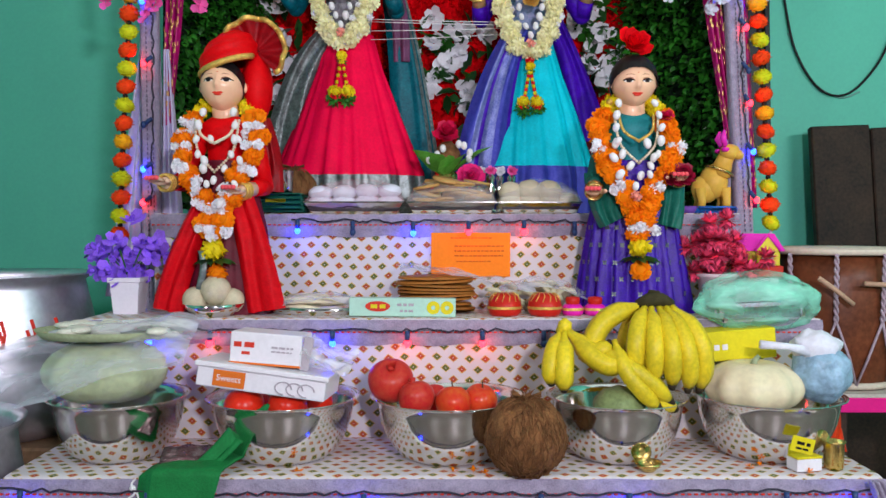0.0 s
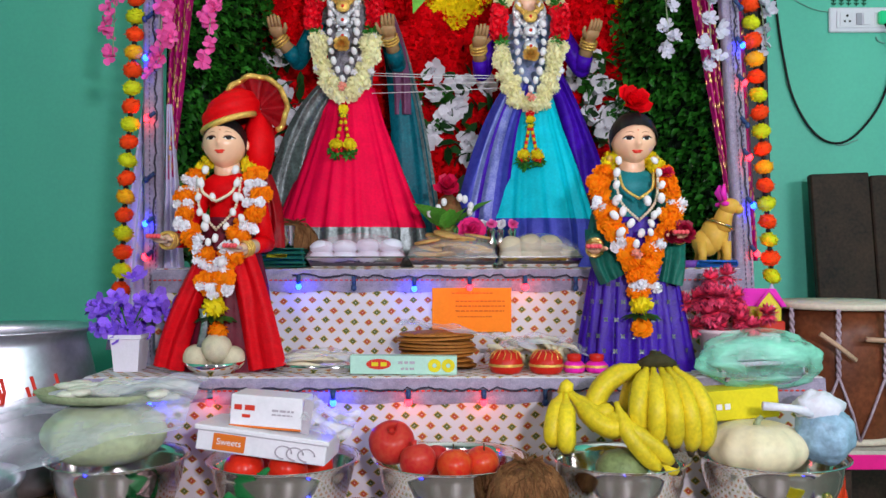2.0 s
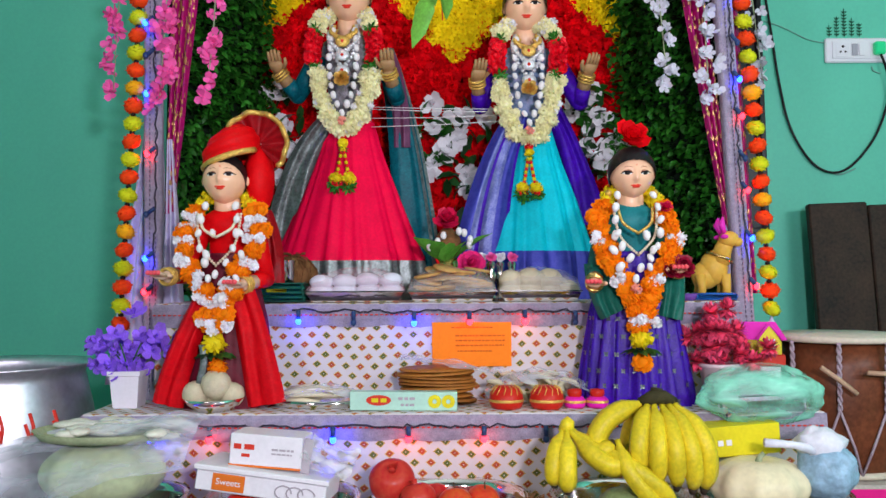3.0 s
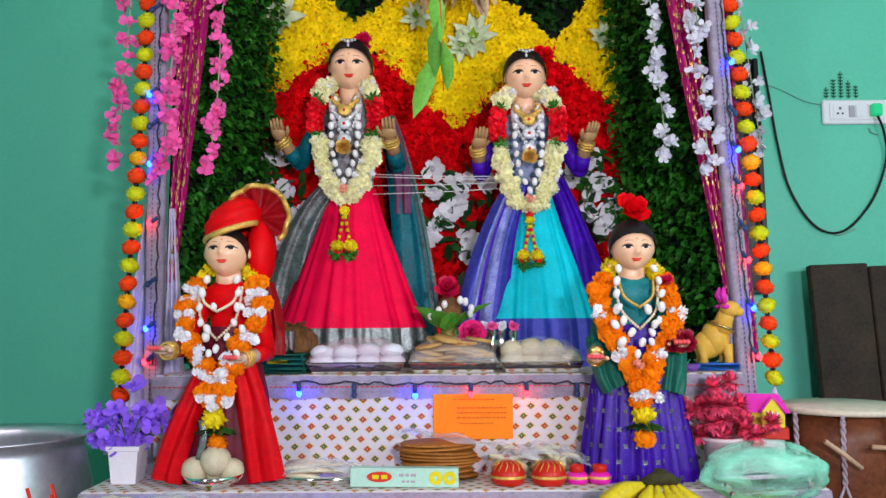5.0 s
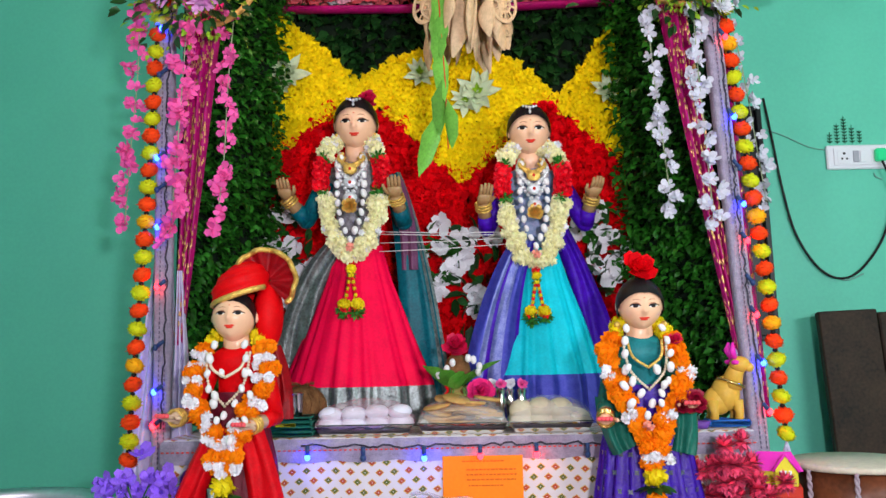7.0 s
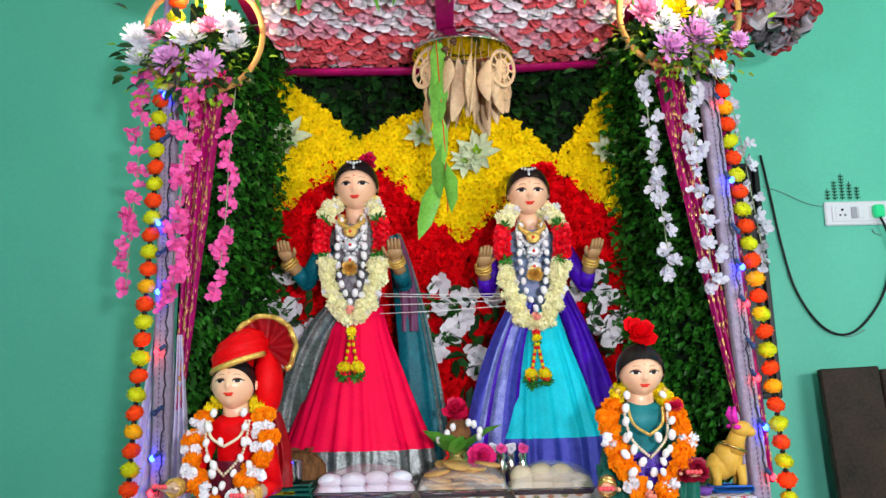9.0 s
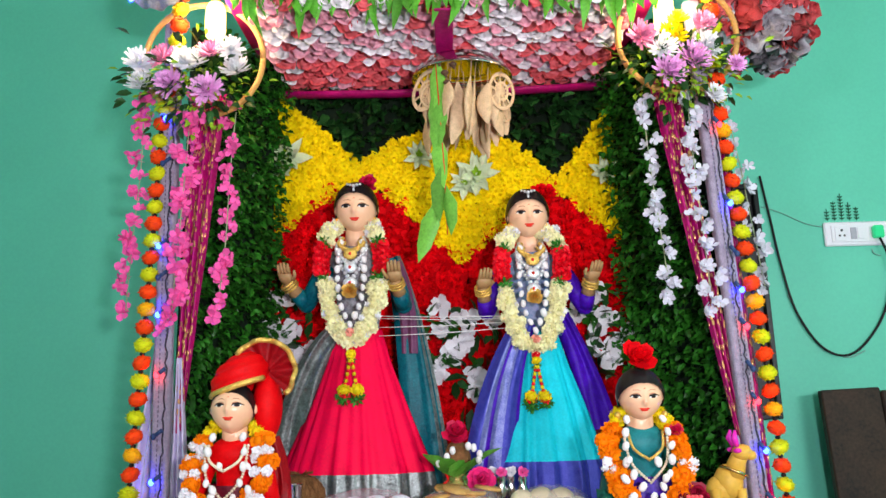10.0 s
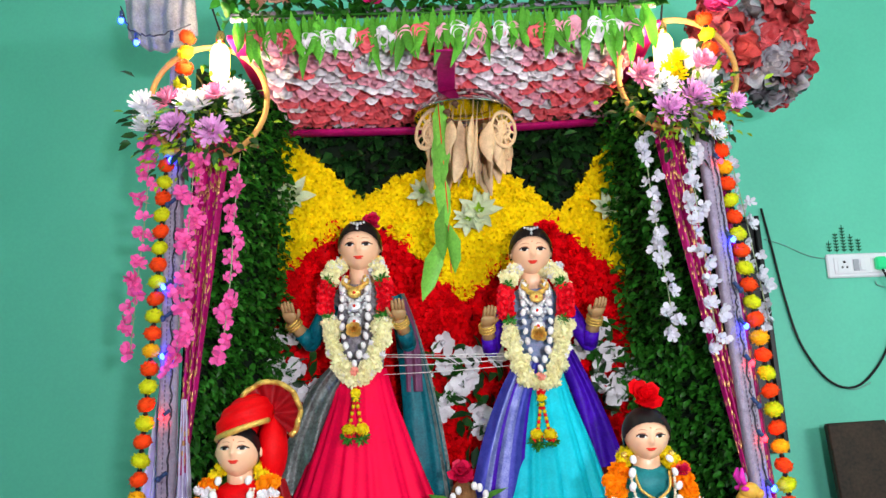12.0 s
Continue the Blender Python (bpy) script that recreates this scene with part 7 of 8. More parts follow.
inc = thing("incense_box", Matrix.Translation((-0.092, 1.948, TOP2 + 0.022)) @ pose(0, 0, 0, 0, 0.6, 0), "long mint green incense box with red and yellow print", "box")
part("carton", Geo().box((-0.121, -0.016, -0.021), (0.121, 0.016, 0.021), 0.0015), [CARD_GREEN], inc, smooth=False)
part("print_oval", Geo().lathe([(0.0, 0.0), (0.028, 0.0), (0.028, 0.0012), (0.0, 0.0012)], 32, M=Matrix.Translation((-0.056, -0.0162, 0.002)) @ pose(0, 0, 0, 90, 0, 0), sy=0.42), [CARD_RED], inc, "red printed oval", smooth=False)
bars(inc, [(-0.072, -0.038, 0.002, 0.009)], CARD_YELLOW, -0.0175, "print_bars", "yellow print", 3)
bars(inc, [(-0.012, 0.032, 0.006, 0.006), (-0.006, 0.026, -0.008, 0.005)], CARD_GREY, -0.0165, "print_bars", "grey print", 4)
for k in range(2):
    part("print_disc", Geo().lathe([(0.005, 0.0), (0.015, 0.0), (0.015, 0.0012), (0.005, 0.0012)], 24, M=Matrix.Translation((0.070 + 0.031 * k, -0.0162, 0.0)) @ pose(0, 0, 0, 90, 0, 0)), [CARD_YELLOW], inc, "yellow printed ring", smooth=False)

KUM = mat("red_lacquer", (0.55, 0.02, 0.01), 0.3, vary=0.15, scale=30)


def kumkum_pot(x, y, label):
    ob = thing("powder_pot", (x, y, TOP2), label, "pot", "powder pots")
    part("body", Geo().lathe([(0.0, 0.0), (0.030, 0.0), (0.036, 0.006), (0.040, 0.018), (0.038, 0.024), (0.0, 0.024)], 28), [KUM], ob)
    part("lid", Geo().lathe([(0.039, 0.024), (0.037, 0.034), (0.030, 0.046), (0.020, 0.052), (0.0, 0.053)], 28), [KUM], ob)
    g = Geo()
    for k in range(14):
        a = k * 2 * math.pi / 14
        g.tube([(r * math.cos(a + w), r * math.sin(a + w), z + 0.0006) for r, z, w in ((0.0375, 0.034, 0), (0.0305, 0.047, 0.12), (0.021, 0.0525, 0))], 0.0013, 4)
    g.lathe([(0.0402, 0.017), (0.0412, 0.020), (0.0402, 0.023)], 28)
    part("gold_lines", g, [GOLD], ob, "gold painted lines")
    return ob


kumkum_pot(0.142, 1.965, "red lacquered powder pot with gold lines")
kumkum_pot(0.234, 1.962, "red lacquered powder pot with gold lines")
for x, tone in ((0.300, "pink and red"), (0.352, "pink and red")):
    ob = thing("powder_pot", (x, 1.975, TOP2), "tiny %s striped powder pot" % tone, "pot", "powder pots")
    part("body", Geo().lathe([(0.0, 0.0), (0.020, 0.0), (0.025, 0.006), (0.026, 0.018), (0.018, 0.026), (0.0, 0.026)], 24), [mat("pink_lacquer", (0.75, 0.02, 0.40), 0.3)], ob)
    part("band", Geo().lathe([(0.0262, 0.012), (0.027, 0.015), (0.0262, 0.018)], 24), [GOLD], ob)
    part("lid", Geo().lathe([(0.015, 0.026), (0.017, 0.034), (0.016, 0.042), (0.0, 0.044)], 24), [KUM], ob)

# orange notice on the upper riser
sh = thing("notice_sheet", (0.0685, Y3 - 0.014, 0.886), "orange paper notice taped to the cloth", "notice")
part("paper", Geo().box((-0.098, 0.0, -0.060), (0.098, 0.0012, 0.049), 0.0004), [mat("orange_paper", (0.98, 0.24, 0.003), 0.6, vary=0.06, scale=20)], sh, smooth=False)
bars(sh, [(-0.05, 0.055, 0.036, 0.003), (-0.04, 0.085, 0.016, 0.0035), (-0.04, 0.085, 0.004, 0.0035), (-0.04, 0.08, -0.008, 0.0035), (-0.035, 0.05, -0.022, 0.003)], mat("faded_print", (0.66, 0.12, 0.005), 0.6), -0.0004, "print_bars", "darker printed lines", 6)

# toy house on the step
hs = thing("toy_house", Matrix.Translation((0.775, 2.11, TOP2)) @ pose(0, 0, 0, 0, 0, -18), "pink and yellow toy house on a red base", "toy house")
HP, HY = mat("toy_pink", (0.78, 0.03, 0.46), 0.4, vary=0.05), mat("toy_yellow", (0.75, 0.66, 0.03), 0.4, vary=0.05)
part("base", Geo().box((-0.06, -0.03, 0.082), (0.06, 0.03, 0.110), 0.003), [CARD_RED], hs, smooth=False)
part("stand", Geo().box((-0.05, -0.02, 0.0), (0.05, 0.02, 0.082), 0.003), [CARD], hs, smooth=False)
part("wall", Geo().box((-0.052, -0.024, 0.110), (0.052, 0.024, 0.150), 0.002), [HY], hs, smooth=False)
part("roof", Geo().add([(-0.064, -0.034, 0.146), (0.064, -0.034, 0.146), (0.064, 0.034, 0.146), (-0.064, 0.034, 0.146), (-0.050, 0, 0.188), (0.040, 0, 0.188)],
                       [(0, 1, 5, 4), (2, 3, 4, 5), (0, 4, 3), (1, 2, 5), (3, 2, 1, 0)]), [HP], hs, "pink roof", smooth=False)
part("gable", Geo().add([(0.000, -0.037, 0.112), (0.048, -0.037, 0.112), (0.048, -0.037, 0.150), (0.024, -0.037, 0.180), (0.0, -0.037, 0.150), (0.000, -0.030, 0.112), (0.048, -0.030, 0.112), (0.048, -0.030, 0.150), (0.024, -0.010, 0.180), (0.0, -0.030, 0.150)],
                        [(4, 3, 2, 1, 0), (0, 1, 6, 5), (1, 2, 7, 6), (2, 3, 8, 7), (3, 4, 9, 8), (4, 0, 5, 9)]), [HY], hs, "yellow gable", smooth=False)
for k in range(3):
    part("window", Geo().box((0.010 + 0.010 * k, -0.0395, 0.122), (0.017 + 0.010 * k, -0.0375, 0.148), 0.0005), [CARD], hs, smooth=False)
g = Geo().tube([(-0.006, -0.0385, 0.146), (0.024, -0.0385, 0.186), (0.054, -0.0385, 0.146)], 0.004, 6)
part("gable_trim", g, [HP], hs, "pink gable trim")

# ---- top step ----
def cake_tray(x, w, label, kind, count, m, film_tint, seed):
    rng = random.Random(seed)
    ob = thing("sweet_tray", (x, 2.215, TOP3 + 0.002), label, "tray", "trays on the top step")
    g = Geo()
    hw = w / 2
    part("tray", g.lathe([(0.0, 0.0), (hw * 1.25, 0.0), (hw * 1.41, 0.024), (hw * 1.45, 0.025), (hw * 1.45, 0.028), (hw * 1.38, 0.026), (hw * 1.22, 0.006), (0.0, 0.006)], 4, M=Matrix.Diagonal((1, 0.62, 1, 1)) @ pose(0, 0, 0, 0, 0, 45)), [STEEL], ob, smooth=False)
    for k in range(count):
        if kind == "ball":
            cx, cy = -hw * 0.72 + (k % 4) * hw * 0.48, -0.030 + (k // 4 % 2) * 0.05
            R = rng.uniform(0.026, 0.031)
            part("sweet_ball", Geo().ball((0, 0, 0), (R * 1.12, R, R * (0.66 if w > 0.22 else 0.95)), 16, 0, None, 0.08, k), [m], ob, at=Matrix.Translation((cx, cy, 0.024 + (k // 8) * 0.026 + rng.uniform(0, 0.006))))
        else:
            g = Geo().lathe([(0.0, 0.0), (0.034, 0.0), (0.036, 0.003), (0.034, 0.007), (0.0, 0.008)], 20)
            part("flat_sweet", g, [m], ob, at=Matrix.Translation((rng.uniform(-hw * 0.7, hw * 0.7), rng.uniform(-0.035, 0.035), 0.014 + 0.0035 * k)) @ pose(0, 0, 0, rng.uniform(-14, 14), rng.uniform(-14, 14), 0))
    part("plastic_cover", Geo().grid(lambda u, v: (between(-hw * 1.02, hw * 1.02, u), between(-0.068, 0.066, v), 0.026 + 0.062 * (math.sin(min(1, max(0, u)) * math.pi) ** 0.35) * (math.sin(v * math.pi) ** 0.35) + 0.006 * noise.noise(Vector((u * 6, v * 4, seed)))), 30, 20), [film_mat("cover_film", film_tint, 0.2)], ob, "clear plastic cover")
    return ob


cake_tray(-0.224, 0.245, "steel tray of white round sweets under plastic", "ball", 12, mat("white_sweet", (0.74, 0.76, 0.86), 0.6, vary=0.08, scale=50), (0.85, 0.55, 0.66), 61)
cake_tray(0.022, 0.222, "steel tray of flat golden sweets under plastic", "flat", 20, mat("golden_sweet", (0.56, 0.33, 0.10), 0.6, vary=0.25, scale=50), (0.8, 0.75, 0.72), 62)
cake_tray(0.246, 0.205, "steel tray of beige sweet balls under plastic", "ball", 11, LADDU, (0.8, 0.78, 0.76), 63)

kal = thing("water_pot", (0.012, 2.34, TOP3), "copper ritual pot topped with coconut, leaves and flowers", "ritual pot")
part("pot", Geo().lathe([(0.0, 0.0), (0.03, 0.0), (0.052, 0.03), (0.056, 0.055), (0.045, 0.085), (0.030, 0.10), (0.036, 0.115), (0.034, 0.115), (0.0, 0.10)], 28), [BRASS], kal)
part("coconut", Geo().ball((0, 0, 0.155), (0.036, 0.036, 0.045), 16, 0, None, 0.1, 5), [FIBRE], kal, "small brown coconut")
g = Geo()
for a, L in ((-150, 0.13), (-20, 0.15), (-90, 0.10), (-60, 0.11), (-120, 0.11)):
    g.leaf(Matrix.Translation((0.0, -0.02, 0.10)) @ pose(0, 0, 0, 0, 0, a) @ pose(0, 0, 0, 25, -38, 0), L, 0.055, 0, 0.2, 0.1)
part("leaves", g, [BRIGHTLEAF], kal, "fresh green betel leaves")
part("flower", Geo().bloom((0, -0.02, 0.215), (0, -0.8, 0.7), 0.042, (9, 8, 6, 5), 0, 0.9, 71, True, wild=0.3), [ROSEP], kal, "dark pink rose")
for k in range(7):
    part("bud", BEAD, None, kal, "white cotton bud", at=Matrix.Translation((0.055 * math.cos(k * 1.1) + 0.005, -0.045 - 0.01 * (k % 2), 0.165 + 0.022 * math.sin(k * 1.7))))
solid("red_rose", Geo().bloom((0, 0, 0), (0.1, -1, 0.5), 0.040, (10, 9, 7, 5), 0, 0.95, 72, True, wild=0.3).tube([(0, 0.02, -0.045), (0, 0, 0)], 0.004, 6), [HOTPINK], (0.072, 2.275, TOP3 + 0.095), "bright pink rose lying by the trays", "flower")
for k, (x, y) in enumerate(((0.128, 2.31), (0.155, 2.33), (0.185, 2.31), (0.105, 2.34))):
    g = Geo().lathe([(0.0, 0.0), (0.020, 0.0), (0.022, 0.006), (0.010, 0.016), (0.012, 0.05), (0.018, 0.066), (0.010, 0.084), (0.013, 0.10), (0.0, 0.114)], 20)
    solid("silver_ornament", g, [STEEL], (x, y, TOP3), "small silver ritual ornament with flowers", "ornament", "silver ornaments")
    solid("loose_flower", Geo().bloom((0, 0, 0), (0, -1, 0.6), 0.018, (7, 6, 4), 0, 0.9, 210 + k, True), [WHITEP if k % 2 else PINKP], (x, y - 0.01, TOP3 + 0.114), "small flower laid on the silver ornaments", "flower", "loose flowers")

# by the boy: green folded sari, steel cup, brown coconut
gs = thing("folded_sari", (-0.412, 2.19, TOP3), "folded dark green sari with a yellow edge", "folded cloth")
for k in range(4):
    part("fold", Geo().box((-0.064 + 0.003 * k, -0.06, 0.004 + 0.012 * k), (0.064 - 0.002 * k, 0.055, 0.0155 + 0.012 * k), 0.005), [GREENSILK], gs)
part("gold_edge", Geo().box((-0.03, -0.0625, 0.028), (0.02, -0.0605, 0.036), 0.001), [MARI_Y[0].materials[0]], gs, "yellow woven edge")
solid("steel_cup", Geo().lathe([(0.0, 0.0), (0.030, 0.0), (0.031, 0.004), (0.035, 0.055), (0.037, 0.056), (0.033, 0.054), (0.028, 0.006), (0.0, 0.006)], 28), [STEEL], (-0.412, 2.17, TOP3 + 0.052), "small steel cup standing on the folded sari", "cup")
coconut((-0.400, 2.285, TOP3 + 0.062), 0.062, "brown coconut behind the steel cup", 8, 300)

cow = Geo()
YC = [mat("cow_yellow", (0.72, 0.42, 0.06), 0.45, vary=0.1, scale=20), mat("cow_blue", (0.02, 0.16, 0.62), 0.45, vary=0.1), HP, BRASS]
cow.ball((0.0, 0, 0.075), (0.034, 0.030, 0.042), 16, 0).ball((-0.018, 0.004, 0.058), (0.034, 0.028, 0.034), 16, 0)
cow.tube([(0.012, -0.005, 0.09), (0.022, -0.012, 0.125), (0.028, -0.018, 0.140)], [0.026, 0.020, 0.018], 12, 0)
cow.ball((0.030, -0.024, 0.143), (0.024, 0.020, 0.019), 14, 0).ball((0.048, -0.030, 0.136), (0.014, 0.012, 0.011), 10, 0)
for x, y in ((0.022, -0.016), (0.020, 0.016), (-0.036, -0.016), (-0.034, 0.018)):
    cow.tube([(x, y, 0.06), (x + 0.004, y, 0.03), (x + 0.002, y, 0.014)], [0.014, 0.010, 0.011], 10, 0)
for s in (-1, 1):
    cow.tube([(0.018, -0.016 + 0.012 * s, 0.156), (0.010, -0.016 + 0.020 * s, 0.176), (0.014, -0.016 + 0.016 * s, 0.194)], [0.006, 0.008, 0.003], 8, 2)
    cow.ball((0.014, -0.016 + 0.024 * s, 0.148), (0.010, 0.012, 0.006), 8, 2)
cow.tube([(0.030 * math.cos(a) + 0.012, 0.028 * math.sin(a) - 0.004, 0.100 - 0.012 * math.cos(a)) for a in (i * 0.5 for i in range(14))], 0.004, 6, 3)
cow.box((-0.048, -0.032, 0.0), (0.048, 0.032, 0.016), 0.004, 1)
solid("cow_figurine", cow, YC, Matrix.Translation((0.708, 2.24, TOP3 + 0.002)) @ Matrix.Scale(1.1, 4), "yellow painted cow figurine on a blue base", "statue")
solid("clay_lamp", Geo().lathe([(0.0, 0.0), (0.018, 0.0), (0.026, 0.018), (0.022, 0.018), (0.0, 0.006)], 20), [mat("violet_clay", (0.16, 0.06, 0.34), 0.5)], (0.625, 2.19, TOP3 + 0.001), "small violet clay lamp on the top step", "lamp")

# ---- things beside the altar ----
def vessel(c, R, h, label, z0):
    ob = thing("metal_pot", (c[0], c[1], z0), label, "pot", "metal pots")
    wall = [(0.85, 0.0), (0.97, 0.08), (1.0, 0.30), (0.985, 0.50), (0.93, 0.72), (0.865, 0.90), (0.85, 0.95)]
    part("body", Geo().lathe([(0.0, 0.0)] + [(R * r, h * z) for r, z in wall] + [(R * 0.93, h * 0.985), (R * 0.94, h), (R * 0.84, h * 0.975)]
                             + [(R * r - 0.006, h * z + 0.004) for r, z in reversed(wall)] + [(0.0, 0.008)], 72), [ALUM], ob)
    rng = random.Random(5)
    for k in range(7):
        a = radians(-125 + k * 16)
        g = Geo()
        for j in range(2):
            b = a + rng.uniform(-0.03, 0.03)
            g.tube([((R * (1.13 - 0.28 * zz) + 0.001) * math.cos(b + d), (R * (1.13 - 0.28 * zz) + 0.001) * math.sin(b + d), h * zz) for d, zz in ((0.0, 0.74 - 0.06 * j), (0.03, 0.66 - 0.05 * j), (0.01, 0.58))], 0.0045, 6)
        part("painted_mark", g, [LIP], ob, "red painted mark")
    return ob


WOODB_LIGHT = mat("crate_wood", (0.22, 0.13, 0.07), 0.6, vary=0.3, scale=12)
vessel((-1.155, 2.20), 0.255, 0.40, "large worn aluminium pot with red painted marks", 0.432)
vessel((-1.06, 1.70), 0.22, 0.56, "tall aluminium pot standing beside the altar step", 0.0)
solid("crate", Geo().box((-0.24, -0.22, 0.0), (0.24, 0.22, 0.430), 0.006), [WOODB_LIGHT], (-1.155, 2.21, 0.0), "plain wooden crate under the large pot", "crate", smooth=False)

stool = thing("stool", (1.16, 2.26, 0), "low stool with a bright pink edge", "stool")
part("seat", Geo().box((-0.23, -0.22, 0.525), (0.26, 0.22, 0.547), 0.006), [mat("pale_board", (0.55, 0.50, 0.44), 0.6, vary=0.2, scale=20)], stool, smooth=False)
part("edge_band", Geo().box((-0.234, -0.226, 0.505), (0.264, -0.2215, 0.540), 0.002), [mat("hot_pink_plastic", (0.85, 0.02, 0.26), 0.35, vary=0.05)], stool, "hot pink edge band", smooth=False)
part("edge_band", Geo().box((-0.2345, -0.220, 0.505), (-0.2305, 0.226, 0.540), 0.002), [stool.children[1].data.materials[0]], stool, "hot pink edge band", smooth=False)
for x in (-0.20, 0.22):
    for y in (-0.19, 0.19):
        part("leg", Geo().box((x - 0.018, y - 0.018, 0.0), (x + 0.018, y + 0.018, 0.525), 0.004), [mat("dark_wood", (0.06, 0.035, 0.025), 0.6, vary=0.4, scale=20)] if (x, y) == (-0.20, -0.19) else [stool.children[3].data.materials[0]], stool, smooth=False)

drum = thing("drum", (1.02, 2.215, 0.548), "brown wooden drum with a pale skin and rope lacing", "drum")
DW = mat("drum_wood", (0.15, 0.045, 0.018), 0.4, vary=0.4, scale=14, bump=0.1)
SKIN_D = mat("drum_skin", (0.66, 0.58, 0.46), 0.6, vary=0.15, scale=16)
ROPE = mat("lilac_rope", (0.46, 0.36, 0.42), 0.8, vary=0.3, scale=90, bump=0.5)
part("body", Geo().lathe([(0.125, 0.0), (0.142, 0.06), (0.152, 0.17), (0.148, 0.27), (0.138, 0.335), (0.13, 0.335), (0.0, 0.33)], 48), [DW], drum)
part("skin", Geo().lathe([(0.0, 0.352), (0.150, 0.350), (0.158, 0.346), (0.158, 0.336), (0.145, 0.332)], 48), [SKIN_D], drum, "pale stretched skin")
part("hoop", Geo().tube([(0.157 * math.cos(a), 0.157 * math.sin(a), 0.340) for a in (i * math.pi / 24 for i in range(49))], 0.0085, 8), [SKIN_D], drum, "pale wooden hoop")
part("hoop", Geo().tube([(0.132 * math.cos(a), 0.132 * math.sin(a), 0.010) for a in (i * math.pi / 24 for i in range(49))], 0.0085, 8), [SKIN_D], drum, "pale wooden hoop")
for k in range(9):
    a = k * 2 * math.pi / 9 + 0.1
    d = math.pi / 9
    tw = Geo()
    for s in (0, math.pi):
        tw.tube([(between(0.166, 0.160, t) * math.cos(a) + 0.0035 * math.cos(t * 26 + s), between(0.166, 0.160, t) * math.sin(a) + 0.0035 * math.sin(t * 26 + s), between(0.335, 0.17, t)) for t in (i / 24 for i in range(25))], 0.0038, 5)
    for s in (-1, 1):
        tw.tube([(0.160 * math.cos(a), 0.160 * math.sin(a), 0.172), (0.152 * math.cos(a + s * d * 0.6), 0.152 * math.sin(a + s * d * 0.6), 0.08), (0.136 * math.cos(a + s * d), 0.136 * math.sin(a + s * d), 0.012)], 0.0036, 5)
    part("lacing", tw, [ROPE], drum, "twisted lilac rope")
STICK = mat("stick_wood", (0.52, 0.34, 0.22), 0.5, vary=0.25, scale=30)
solid("drum_stick", Geo().tube([(-0.04, 0, 0.028), (0.0, 0, 0.0), (0.045, 0, -0.036)], 0.006, 8), [STICK], (0.935, 2.035, 0.80), "wooden drum stick tucked under the lacing", "stick", "drum sticks")
solid("drum_stick", Geo().tube([(-0.05, 0, 0.004), (0.06, 0.0, -0.002)], 0.006, 8), [STICK], (1.055, 2.035, 0.81), "wooden drum stick tucked under the lacing", "stick", "drum sticks")

WOODB = mat("blackened_wood", (0.016, 0.012, 0.010), 0.6, vary=0.6, scale=9, second=(0.055, 0.032, 0.020), bump=0.5, fine=9)
for k, (x0, x1) in enumerate(((1.290, 1.498), (1.502, 1.74))):
    ob = part("wood_board", Geo().box((x0 - 1.29, 0.0, 0.0), (x1 - 1.29, 0.035, 1.32 - 0.012 * k), 0.005), [WOODB], smooth=False)
    ob.matrix_basis = Matrix.Translation((1.345, 2.93, -0.012)) @ pose(0, 0, 0, -4.2, -2.0, 0)
    tagged(ob, "old blackened wooden board leaning on the wall", "board", "leaning boards")

# switch board, plug, cable, sticker, frame on the wall
sb = thing("switch_board", Matrix.Translation((1.545, 3.158, 1.885)), "white switch board with socket and switches on the wall", "switch board")
PLASTIC = mat("switch_white", (0.80, 0.80, 0.86), 0.3, vary=0.03)
PLGREY = mat("switch_grey", (0.40, 0.40, 0.46), 0.4, vary=0.05)
part("plate", Geo().box((-0.122, -0.016, -0.046), (0.122, 0.0, 0.046), 0.005), [PLASTIC], sb, smooth=False)
part("inner_plate", Geo().box((-0.098, -0.021, -0.032), (0.110, -0.0165, 0.032), 0.003), [PLASTIC], sb, smooth=False)
sock = part("socket", Geo().box((-0.086, -0.0235, -0.026), (-0.036, -0.0215, 0.026), 0.003), [PLASTIC], sb, smooth=False)
for x, z, r in ((-0.061, 0.012, 0.005), (-0.070, -0.008, 0.004), (-0.052, -0.008, 0.004)):
    part("socket_hole", Geo().lathe([(0.0, 0.0), (r, 0.0), (r, 0.001), (0.0, 0.001)], 14, M=Matrix.Translation((x, -0.0238, z)) @ pose(0, 0, 0, 90, 0, 0)), [HAIR], sock, smooth=False)
for k in range(2):
    part("switch", Geo().box((-0.028 + 0.026 * k, -0.026, -0.022), (-0.006 + 0.026 * k, -0.0215, 0.022), 0.002, 0), [PLGREY if k == 0 else PLASTIC], sb, smooth=False)
part("second_socket", Geo().box((0.040, -0.0235, -0.028), (0.096, -0.0215, 0.028), 0.003), [PLASTIC], sb, smooth=False)
pg = thing("power_plug", Matrix.Translation((1.612, 3.132, 1.886)), "green glowing plug with a black cable in the socket", "plug")
part("plug_body", Geo().box((-0.020, -0.026, -0.024), (0.020, 0.0, 0.024), 0.006), [mat("green_plug", (0.02, 0.55, 0.22), 0.3, vary=0.05, glow=0.4)], pg, smooth=False)
part("cable", Geo().tube([Vector(p) - Vector((1.612, 3.132, 1.886)) for p in along([(1.612, 3.112, 1.862), (1.640, 3.125, 1.80), (1.650, 3.14, 1.70), (1.595, 3.148, 1.55), (1.485, 3.148, 1.437), (1.380, 3.148, 1.455), (1.292, 3.148, 1.59), (1.250, 3.148, 1.77), (1.225, 3.148, 1.95), (1.20, 3.148, 2.12)], 60)], 0.0045, 8), [HAIR], pg, "black power cable")
